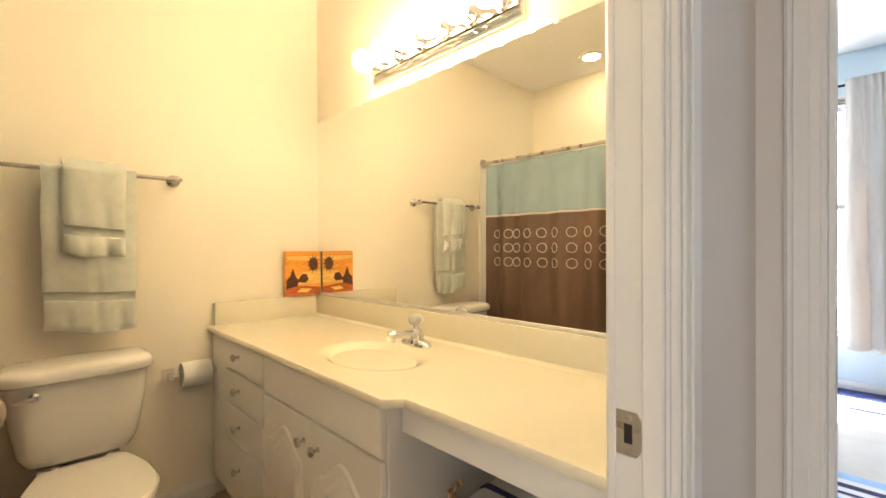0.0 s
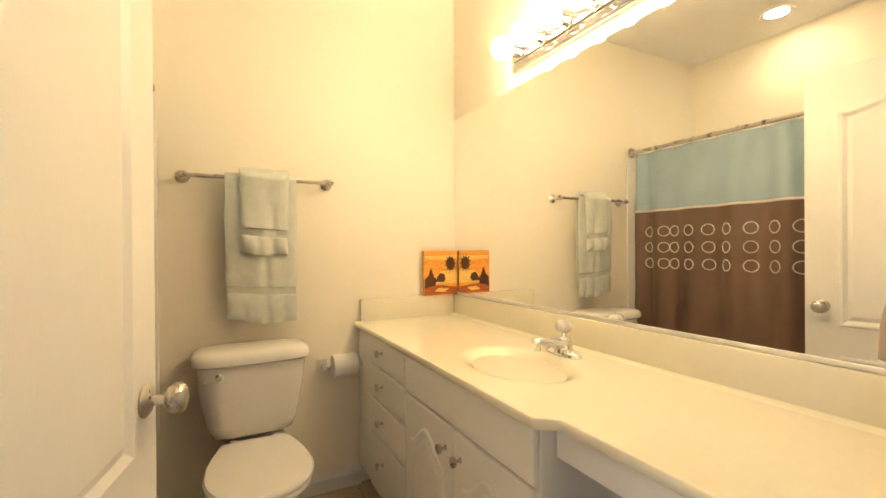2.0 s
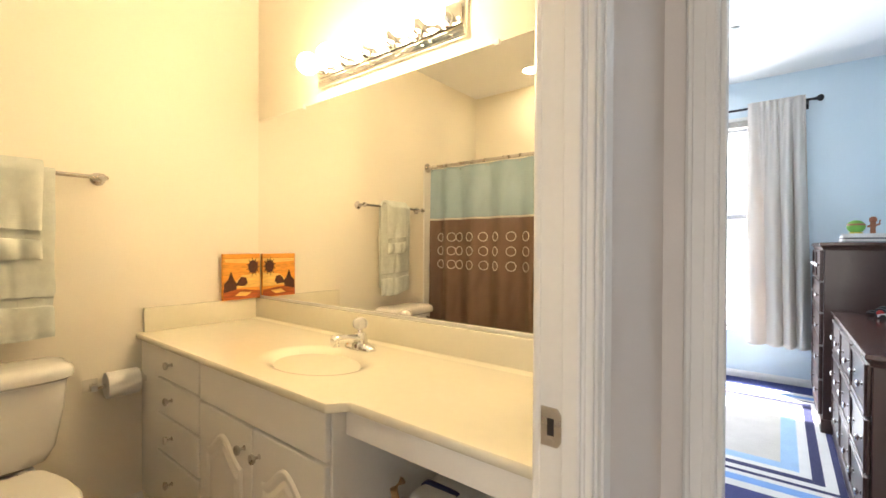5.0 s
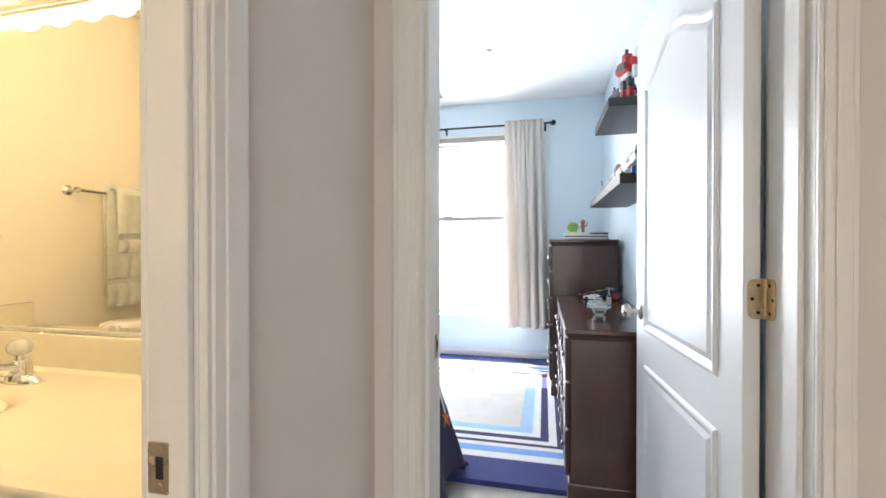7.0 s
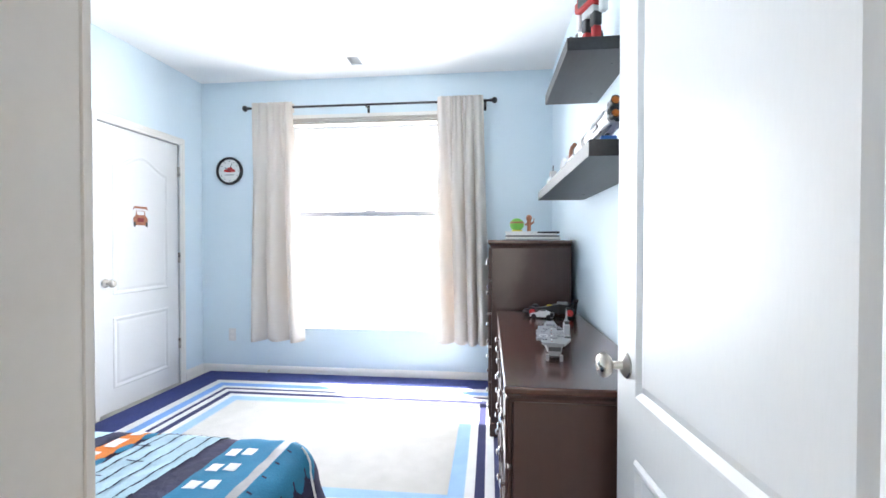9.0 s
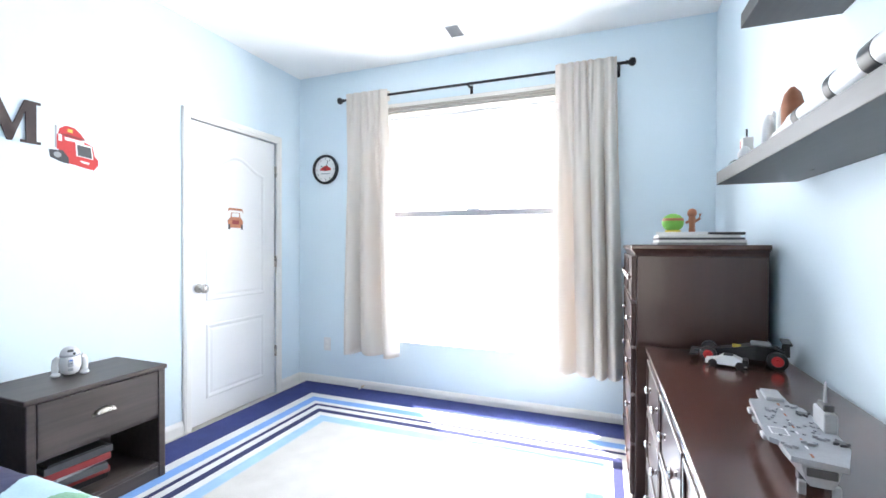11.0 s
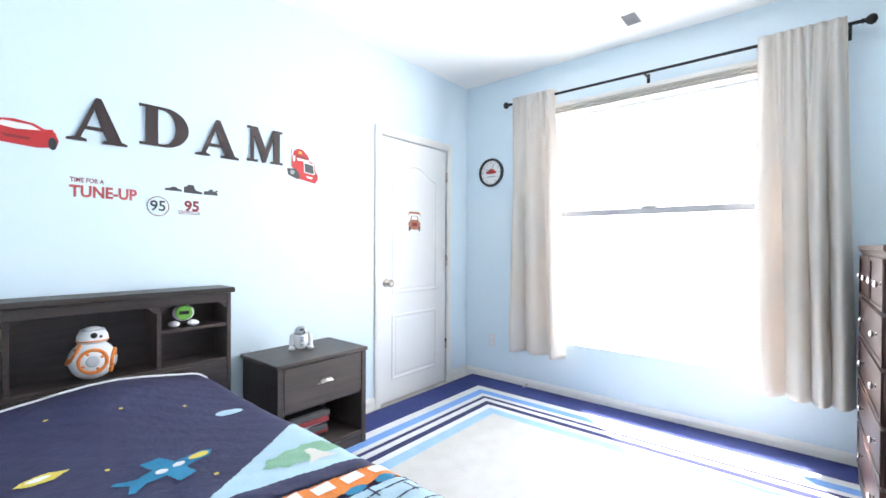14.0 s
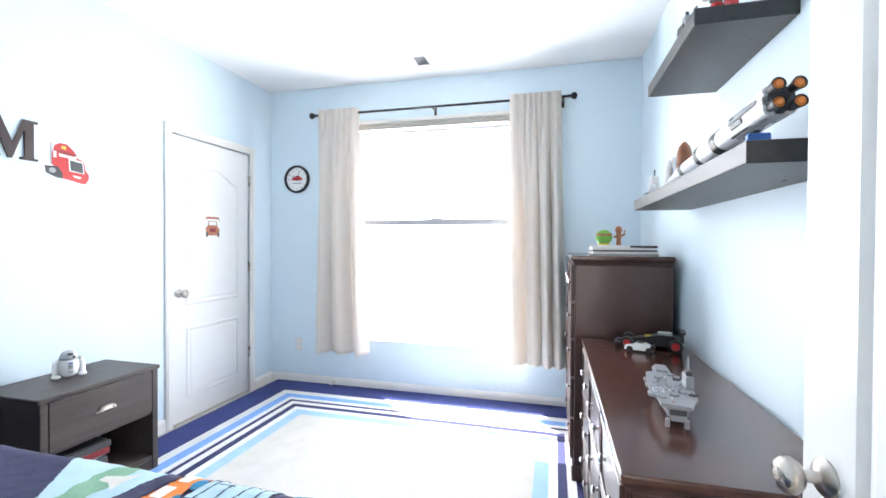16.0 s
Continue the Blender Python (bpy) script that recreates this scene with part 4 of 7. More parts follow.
daub("painted_rock", [(CY + 0.068, CZ0 + 0.072), (CY + 0.115, CZ0 + 0.068), (CY + 0.128, CZ0 + 0.085), (CY + 0.120, CZ0 + 0.112), (CY + 0.095, CZ0 + 0.118), (CY + 0.078, CZ0 + 0.100)], M_SUNBRN, 0.0009)
crown = []
for i in range(44):
    a, r = 2 * math.pi * i / 44, (0.050 if i % 4 == 0 else 0.036 if i % 2 == 0 else 0.030)
    crown.append((CY + 0.158 + 0.8 * r * math.cos(a), CZ0 + 0.168 + 1.05 * r * math.sin(a)))
daub("painted_palm", crown, M_SUNBRN, 0.0009)


# ---- tub, shower curtain ----
tub = thing("bathtub", (0, 0, -0.004), "white alcove bathtub behind the shower curtain", "bathtub")
bm = box((XT + 0.004, 0.020, 0.0), (-0.806, 0.045, 0.42), 0.008, 2)
bm = box((XT + 0.004, YT + 0.004, 0.40), (-0.806, YT + 0.06, 0.42), 0.004, 2, bm)
bm = box((XT + 0.004, YT + 0.004, 0.0), (-0.806, 0.018, 0.10), 0.004, 2, bm)
part("shell", bm, M_PORCELAIN, tub)
sur = thing("tub_surround", (0, 0, 0), "white moulded tub surround panel", "surround")
part("back_panel", box((XT + 0.004, YT + 0.001, 0.425), (-0.806, YT + 0.012, 1.80), 0.003, 1), M_PORCELAIN, sur)
part("end_panel", box((XT + 0.001, YT + 0.014, 0.425), (XT + 0.012, 0.150, 1.80), 0.003, 1), M_PORCELAIN, sur)

ROD_Y, ROD_Z = 0.110, 1.815
srod = thing("shower_rod", (0, ROD_Y, ROD_Z), "brushed nickel shower curtain rod with flanges", "curtain rod")
part("rod", tube([(XT + 0.012, 0, 0), (-0.806, 0, 0)], 0.0125, 16), M_NICKEL, srod, smooth=True)
for x, s in ((XT + 0.012, 1), (-0.806, -1)):
    part("flange", lathe([(0.036, 0), (0.036, s * 0.006), (0.024, s * 0.016), (0.018, s * 0.030)], "x", (x, 0, 0)), M_NICKEL, srod, smooth=True)


def fold_sheet(x0, x1, z0, z1, amp, folds, seed, y=0.0, nx=160, nz=20, spread=0.0, pinch=0.35):
    """A hanging cloth in folds along X."""
    rows = []
    for j in range(nz + 1):
        v = j / nz
        z = z1 + (z0 - z1) * v
        row = []
        for i in range(nx + 1):
            u = i / nx
            ph = 2 * math.pi * folds * (u + 0.035 * math.sin(7 * u + seed)) + 0.5 * math.sin(2.2 * v + seed)
            a = amp * (pinch + (1 - pinch) * min(1, 3 * v + 0.15)) * (0.75 + 0.35 * noise.noise((u * 6, seed, v)))
            xm = (x0 + x1) / 2
            x = x0 + (x1 - x0) * u
            x = xm + (x - xm) * (1 + spread * v) + 0.4 * amp * math.sin(2 * ph)
            row.append((x, y + a * math.sin(ph) + 0.3 * amp * noise.noise((u * 14, v * 4, seed)), z))
        rows.append(row)
    bm = bmesh.new()
    vs = [[bm.verts.new(p) for p in r] for r in rows]
    for a, b in zip(vs, vs[1:]):
        for i in range(nx):
            bm.faces.new((a[i], a[i + 1], b[i + 1], b[i]))
    return bm


def thicken(ob, t=0.0016):
    s = ob.modifiers.new("cloth", "SOLIDIFY")
    s.thickness = t
    return ob


sc = thing("shower_curtain", (0, ROD_Y - 0.005, 0), "teal and brown shower curtain with embroidered silver rings", "shower curtain")
SX0, SX1 = XT + 0.055, -0.835


def curtain_depth(x, z):
    """How far the shower curtain stands out at (x, z): broad uneven folds and fine creases."""
    u, v = (x - SX0) / (SX1 - SX0), (1.79 - z) / 1.63
    ph = 2 * math.pi * 7.5 * (u + 0.045 * math.sin(6.3 * u + 0.7) + 0.012 * noise.noise((u * 3, v * 2.2, 3.1)))
    a = 0.009 + 0.024 * min(1, 0.25 + 1.6 * v) * (0.75 + 0.6 * noise.noise((u * 5, v * 1.1, 0.7)))
    return a * math.sin(ph) + 0.008 * noise.noise((u * 16 + v * 3, v * 5, 5.0)) + 0.004 * noise.noise((u * 34, v * 13 + u * 9, 8.0))


def curtain_sheet(z0, z1, off, nz, edge=0.0):
    bm = bmesh.new()
    nx = 260
    rows = []
    for j in range(nz + 1):
        z = z1 + (z0 - z1) * j / nz
        rows.append([bm.verts.new((SX0 + (SX1 - SX0) * i / nx, curtain_depth(SX0 + (SX1 - SX0) * i / nx, z) + off, z + edge * math.sin(40 * i / nx))) for i in range(nx + 1)])
    for a, b in zip(rows, rows[1:]):
        for i in range(nx):
            bm.faces.new((a[i], a[i + 1], b[i + 1], b[i]))
    return bm


thicken(part("upper_band", curtain_sheet(1.400, 1.797, 0.0, 30), M_SHOWER_TEAL, sc, "teal satin upper band", True))
thicken(part("lower_panel", curtain_sheet(0.16, 1.398, 0.0, 80), M_SHOWER_BROWN, sc, "brown satin lower panel", True))
thicken(part("seam", curtain_sheet(1.392, 1.406, 0.003, 2), M_SILVERTHREAD, sc, "pale piped seam", True))
COLUMNS = (-2.193, -2.076, -2.014, -1.902, -1.798, -1.684, -1.561, -1.444, -1.330, -1.222, -1.105, -0.995, -0.880)
for z in (1.260, 1.155, 1.050):
    for x in COLUMNS:
        ring = []
        for i in range(25):
            a = 2 * math.pi * i / 24
            p, q = x + 0.030 * math.cos(a), z + 0.032 * math.sin(a)
            ring.append((p, curtain_depth(p, q) + 0.003, q))
        part("ring_motif", tube(ring, 0.0034, 6), M_SILVERTHREAD, sc, "silver embroidered ring")
for k in range(12):
    x = SX0 + 0.02 + (SX1 - SX0 - 0.04) * k / 11
    pts = [(x, 0.005 + 0.019 * math.cos(a), ROD_Z - 0.012 + 0.028 * math.sin(a)) for a in [2 * math.pi * i / 14 for i in range(15)]]
    part("hook", tube(pts, 0.0016, 6), M_NICKEL, sc, "metal curtain hook")

dl = thing("recessed_light", (-1.62, -0.30, BCEIL), "lit round recessed ceiling light with white trim", "ceiling light")
part("trim_ring", lathe([(0.062, 0.0), (0.062, -0.004), (0.086, -0.006), (0.092, 0.0)], "z", (0, 0, 0), 32), M_TRIM, dl, smooth=True)
part("lens", lathe([(0.060, -0.001), (0.060, -0.003), (0.03, -0.004)], "z", (0, 0, 0), 32), M_SPOT, dl, "lit frosted lens")

# towel ring with two towels on the wall beside the counter
TRY = 1.30
rg = thing("towel_ring", (HX0, TRY, 1.50), "brushed nickel towel ring beside the mirror", "towel ring")
part("rosette", lathe([(0.024, 0), (0.025, -0.006), (0.012, -0.012), (0.009, -0.040)], "x", (0, 0, 0)), M_NICKEL, rg, smooth=True)
part("ring", tube([(-0.045, 0.075 * math.sin(a), -0.075 + 0.075 * math.cos(a)) for a in [2 * math.pi * i / 28 for i in range(29)]], 0.004, 8), M_NICKEL, rg, smooth=True)


def hanging_towel(dx, dy, top, bottom, reach, depth, m, seed, label, stripes):
    """A towel bunched in the ring, wider towards its hem."""
    t = thing("hanging_towel", (HX0 - 0.045, TRY + dy, 0), label, "towel", "towels in the ring")

    def ring(v, grow=0.0):
        z = top + (bottom - top) * v
        hx = reach * (0.10 + 0.90 * min(1, v * 1.15) ** 0.8) / 2 + grow
        hy = depth * (0.35 + 0.65 * min(1, 1.6 * v)) + grow
        pts = []
        for k in range(36):
            a = 2 * math.pi * k / 36
            f = 1 + 0.16 * math.sin(4 * a + seed + 2 * v) + 0.06 * math.sin(9 * a + seed)
            pts.append((dx * v + hx * math.cos(a) * f - hx * 0.55, hy * math.sin(a) * f, z + 0.010 * math.sin(2 * a + seed) * v))
        return pts
    part("cloth", loft([ring(i / 18) for i in range(19)]), m, t, smooth=True)
    if stripes:
        for v in (0.70, 0.80, 0.90):
            part("stripe", loft([ring(v, 0.0012), ring(v + 0.015, 0.0012)], caps=False), M_PAPER, t, "white woven stripe", True)
    return t


hanging_towel(-0.018, -0.030, 1.425, 0.985, 0.112, 0.040, M_TOWELTAN, 0.4, "taupe terry hand towel hanging in the ring", False)
hanging_towel(-0.034, 0.040, 1.420, 1.000, 0.118, 0.036, mat("greige_terry", (0.56, 0.52, 0.49), 0.95, var=0.12, scale=14, fine=420, bump=0.5, dist=0.003), 1.9, "greige hand towel with white stripes in the ring", True)

# basket with folded towels in the knee space
bk = thing("laundry_basket", (-0.745, 1.27, 0.0), "wooden-handled fabric hamper under the counter", "basket")
rings = [ellipse(0, 0, 0.17 + 0.02 * h, 0.15 + 0.02 * h, h, 28, 3.5) for h in (0.0, 0.15, 0.43)]
part("hamper_body", loft(rings), mat("tan_canvas", (0.42, 0.34, 0.24), 0.9, var=0.12, scale=10, fine=160, bump=0.5), bk)
part("handle", tube([(-0.165, -0.10, 0.43), (-0.175, -0.115, 0.52), (-0.155, -0.10, 0.545)], 0.011, 10), M_WOODTAN, bk, "round wooden handle", True)
for k, (dx, dy, h) in enumerate(((0.0, 0.0, 0.432), (0.03, -0.01, 0.491))):
    ft = thing("folded_towel", (-0.735 + dx, 1.25 + dy, h), "white folded towel with navy stripes in the hamper", "towel", "folded towels in hamper")
    bm = box((-0.15, -0.11, 0.0), (0.15, 0.11, 0.058), 0.024, 4)
    for vv in bm.verts:
        vv.co += Vector((0, 0, 0.010 * noise.noise(vv.co * 9 + Vector((k, 0, 0)))))
    part("cloth", bm, M_TOWELWHITE, ft, smooth=True)
    for yy in (-0.05, 0.02):
        part("stripe", box((-0.151, yy, -0.0005), (-0.02, yy + 0.028, 0.0605), 0.022, 3), M_RUG_DARK, ft, "navy woven stripe")

# floor tiles
half = 0.305
for i in range(6):
    for j in range(7):
        x0, y0 = XT + 0.003 + i * half, 0.05 + j * half
        x1, y1 = min(x0 + half - 0.005, HX0 - 0.002), min(y0 + half - 0.005, YM - 0.002)
        if x1 - x0 < 0.03 or y1 - y0 < 0.03:
            continue
        t = part("tile", box((x0, y0, -0.0045), (x1, y1, 0.0), 0.0015, 1), M_TILE, bath_floor)

# ---- bedroom: bed ----
bed = thing("bed", (0, 0, 0), "dark espresso twin bed with bookcase headboard", "bed")
BY0B, BY1B = 1.66, 2.755
HXF = XL + 0.165
hb = part("headboard_back", box((XL + 0.004, BY0B + 0.02, 0.10), (XL + 0.012, BY1B - 0.02, 0.97)), M_ESPRESSO, bed)
part("headboard_top", box((XL + 0.003, BY0B - 0.012, 0.968), (HXF + 0.020, BY1B + 0.014, 0.994), 0.005, 2), M_ESPRESSO, bed)
part("fascia", box((HXF - 0.018, BY0B + 0.022, 0.922), (HXF, BY1B - 0.022, 0.967), 0.002, 1), M_ESPRESSO, bed)
for y in (BY0B, BY1B - 0.020):
    part("side_panel", box((XL + 0.004, y, 0.0), (HXF + 0.002, y + 0.020, 0.967), 0.002, 1), M_ESPRESSO, bed)
for y in (1.93, 2.425):
    part("divider", box((XL + 0.013, y, 0.64), (HXF - 0.004, y + 0.018, 0.966), 0.001, 1), M_ESPRESSO, bed)
part("cubby_floor", box((XL + 0.013, BY0B + 0.021, 0.62), (HXF - 0.003, BY1B - 0.021, 0.638), 0.001, 1), M_ESPRESSO, bed)
for y0, y1 in ((BY0B + 0.021, 1.929), (2.444, BY1B - 0.021)):
    part("shelf", box((XL + 0.013, y0, 0.797), (HXF - 0.006, y1, 0.813), 0.001, 1), M_ESPRESSO, bed)
for y, sg in ((BY0B + 0.0215, 1), (1.929, -1), (1.9485, 1), (2.4245, -1), (2.4435, 1), (BY1B - 0.0215, -1)):
    curve = [(y, 0.9215), (y, 0.892)] + [(y + sg * 0.040 * (k / 6), 0.892 + 0.0295 * math.sin(math.pi / 2 * k / 6) ** 1.6) for k in range(1, 6)] + [(y + sg * 0.042, 0.9215)]
    part("corner_bracket", loft([[(xx, a, b) for a, b in curve] for xx in (HXF - 0.016, HXF - 0.002)]), M_ESPRESSO, bed)
part("lower_panel", box((HXF - 0.018, BY0B + 0.021, 0.10), (HXF - 0.001, BY1B - 0.021, 0.619), 0.001, 1), M_ESPRESSO, bed)
for y in (BY0B + 0.085, BY1B - 0.140):
    part("side_rail", box((HXF + 0.003, y, 0.16), (-0.46, y + 0.025, 0.34), 0.003, 1), M_ESPRESSO, bed)
part("foot_rail", box((-0.485, BY0B + 0.111, 0.16), (-0.46, BY1B - 0.141, 0.34), 0.003, 1), M_ESPRESSO, bed)
for y in (BY0B + 0.112, BY1B - 0.19):
    part("leg", box((-0.53, y, 0.0), (-0.487, y + 0.045, 0.159), 0.004, 1), M_ESPRESSO, bed)
part("mattress", box((HXF + 0.01, BY0B + 0.06, 0.345), (-0.50, BY1B - 0.150, 0.550), 0.04, 4), M_TOWELWHITE, bed, "white mattress", True)


def quilt_point(u, v):
    """u: metres along the bed from the headboard; v: metres across, 0 at the closet-side hem."""
    x, y = -2.335 + u, 2.60 + 0.46 - v
    ax, ay, drop = x, y, 0.0
    r = 0.055
    if y > 2.555:
        r = 0.10
        s = y - 2.555
        a = min(s / r, math.pi / 2)
        ay = 2.555 + r * math.sin(a) + max(0, s - r * math.pi / 2) * 0.10 * (1 + 0.7 * math.sin(x * 13 + 1.0))
        drop += r * (1 - math.cos(a)) + max(0, s - r * math.pi / 2) * 0.985
    r = 0.055
    if y < 1.74:
        s = 1.74 - y
        a = min(s / r, math.pi / 2)
        ay = 1.74 - r * math.sin(a) - max(0, s - r * math.pi / 2) * 0.06
        drop += r * (1 - math.cos(a)) + max(0, s - r * math.pi / 2) * 0.985
    if x > -0.53:
        s = x + 0.53
        r = 0.085
        a = min(s / r, math.pi / 2)
        ax = -0.53 + r * math.sin(a) + max(0, s - r * math.pi / 2) * (0.27 + 0.07 * math.sin(y * 15))
        drop += r * (1 - math.cos(a)) + max(0, s - r * math.pi / 2) * 0.95
    puff = 0.072 * math.exp(-((min(ax, -0.5) + 2.20) / 0.30) ** 2) * math.exp(-((y - 2.22) / 0.30) ** 2)
    z = 0.575 + puff - drop + 0.007 * noise.noise((ax * 3, ay * 3, 0))
    z += 0.0016 * math.sin(ax * 62) * math.sin(ay * 62 + 0.8 * math.sin(ax * 17)) * (1 if drop < 0.03 else 0.3)
    ay += 0.004 * math.sin(x * 40) * min(1, drop * 4)
    return Vector((ax, ay, max(0.05, z)))


QU, QV = 2.34, 1.78


def quilt_patch(u0, u1, v0, v1, lift, nu, nv, mask=None):
    bm = bmesh.new()
    vs = {}

    def vert(i, j):
        if (i, j) not in vs:
            u, v = u0 + (u1 - u0) * i / nu, v0 + (v1 - v0) * j / nv
            p = quilt_point(u, v)
            if lift:
                e = 0.004
                nrm = (quilt_point(u + e, v) - p).cross(p - quilt_point(u, v + e)).normalized()
                if nrm.z < -0.2:
                    nrm = -nrm
                p = p - nrm * -lift
            vs[i, j] = bm.verts.new(p)
        return vs[i, j]
    for i in range(nu):
        for j in range(nv):
            if mask and not mask(u0 + (u1 - u0) * (i + 0.5) / nu, v0 + (v1 - v0) * (j + 0.5) / nv):
                continue
            bm.faces.new((vert(i, j), vert(i + 1, j), vert(i + 1, j + 1), vert(i, j + 1)))
    return bm


quilt = thing("quilt", (0, 0, 0), "navy quilted bedspread with vehicle appliques over the bed", "bedspread")
q = part("cover", quilt_patch(0.0, QU, 0.0, QV, 0.0, 150, 110), M_QUILT, quilt, smooth=True)
thicken(q, 0.012)


def inside(poly):
    def f(u, v):
        x, y = -2.335 + u, 3.06 - v
        hit = False
        n = len(poly)
        for i in range(n):
            (x0, y0), (x1, y1) = poly[i], poly[(i + 1) % n]
            if (y0 > y) != (y1 > y) and x < (x1 - x0) * (y - y0) / (y1 - y0) + x0:
                hit = not hit
        return hit
    return f


def applique(name, poly, m, lift, step=0.006, label=""):
    """A cloth shape sewn on the cover; poly in bed coordinates (x along the bed, y across, unrolled)."""
    xs, ys = [p[0] for p in poly], [p[1] for p in poly]
    u0, u1, v0, v1 = min(xs) + 2.335, max(xs) + 2.335, 3.06 - max(ys), 3.06 - min(ys)
    nu, nv = max(4, int((u1 - u0) / step)), max(4, int((v1 - v0) / step))
    bm = quilt_patch(u0, u1, v0, v1, lift, nu, nv, inside(poly))
    if not bm.faces:
        bm.free()
        return None
    return part(name, bm, m, quilt, label, True)


def spun(pts, cx, cy, deg, k=1.0):
    c, s = math.cos(radians(deg)), math.sin(radians(deg))
    return [(cx + k * (a * c - b * s), cy + k * (a * s + b * c)) for a, b in pts]


def oval(cx, cy, rx, ry, deg=0, n=18):
    return spun([(rx * math.cos(2 * math.pi * i / n), ry * math.sin(2 * math.pi * i / n)) for i in range(n)], cx, cy, deg)


PIPE_U = 0.012
part("piping", tube([quilt_point(PIPE_U, 0.25 + (QV - 0.5) * i / 40) + Vector((0, 0, 0.005)) for i in range(41)], 0.0045, 8), M_QWHITE, quilt, "white piped edge", True)

# ---- nightstand ----
ns = thing("nightstand", (XL + 0.012, 3.165, RUG - 0.012), "espresso wood nightstand with one drawer and open shelf", "nightstand")
NW, ND, NH = 0.59, 0.385, 0.585
part("top", box((0, -NW / 2, NH - 0.022), (ND + 0.012, NW / 2, NH), 0.006, 3), M_ESPRESSO, ns)
for y0 in (-NW / 2 + 0.015, NW / 2 - 0.037):
    part("side_panel", box((0.004, y0, 0.0), (ND - 0.004, y0 + 0.022, NH - 0.0225), 0.003, 1), M_ESPRESSO, ns)
    part("front_post", box((ND - 0.0035, y0 - 0.004, 0.0), (ND + 0.004, y0 + 0.030, NH - 0.0225), 0.003, 1), M_ESPRESSO, ns)
part("back_panel", box((0.003, -NW / 2 + 0.038, 0.06), (0.010, NW / 2 - 0.038, NH - 0.023)), M_ESPRESSO, ns)
dr = part("drawer", box((ND - 0.012, -NW / 2 + 0.046, 0.335), (ND + 0.006, NW / 2 - 0.046, 0.558), 0.004, 2), M_ESPRESSO, ns)
part("drawer_floor", box((0.012, -NW / 2 + 0.038, 0.315), (ND - 0.013, NW / 2 - 0.038, 0.330)), M_ESPRESSO, ns)
rings = []
for i in range(9):
    a = math.pi * i / 8
    rr = 0.046
    rings.append([(ND + 0.006 + 0.024 * math.sin(b), -rr * math.cos(a) * (1 - 0.15 * math.sin(b)), 0.452 + 0.026 * math.sin(a) * math.cos(b) - 0.010) for b in (0.05, 0.5, 1.0, 1.4)])
cup = loft(rings, None, caps=False, closed=False)
thicken(part("cup_pull", cup, M_NICKEL, dr, "brushed nickel cup pull", True), 0.002)
part("pull_plate", box((ND + 0.006, -0.050, 0.436), (ND + 0.0085, 0.050, 0.446), 0.001, 1), M_NICKEL, dr)
part("shelf", box((0.011, -NW / 2 + 0.038, 0.070), (ND - 0.002, NW / 2 - 0.038, 0.088), 0.002, 1), M_ESPRESSO, ns)
part("plinth", box((ND - 0.020, -NW / 2 + 0.038, 0.0), (ND, NW / 2 - 0.038, 0.069), 0.002, 1), M_ESPRESSO, ns)

rnd = random.Random(9)
z = 0.088 + RUG - 0.012
for k in range(7):
    h = rnd.choice((0.012, 0.018, 0.024, 0.030))
    wdt, dep = rnd.uniform(0.21, 0.27), rnd.uniform(0.19, 0.24)
    m = (M_BLACK, M_DKRED, M_DKGREY, M_GREYTOY, M_DKRED, M_DKGREY, M_BLACK)[k]
    bkk = thing("book", (XL + 0.20 + rnd.uniform(-0.01, 0.02), 3.115 + rnd.uniform(-0.015, 0.015), z), "thin picture book stacked in the nightstand", "book", "books in the nightstand", turn=rnd.uniform(-7, 7))
    part("cover", box((-dep / 2, -wdt / 2, 0), (dep / 2, wdt / 2, h), 0.001, 1), m, bkk)
    part("page_block", box((-dep / 2 - 0.0006, -wdt / 2 + 0.003, 0.002), (dep / 2 - 0.004, wdt / 2 + 0.0006, h - 0.002)), M_PAPER, bkk, "white page edges")
    z += h + 0.0002

# ---- dresser and chest ----
def knob_pull(parent, x, y, z):
    return part("knob", lathe([(0.010, 0), (0.006, -0.003), (0.006, -0.008), (0.0125, -0.011), (0.0145, -0.016), (0.011, -0.020), (0.004, -0.022)], "x", (x, y, z), 16), M_CHROME, parent, "bright silver knob", True)


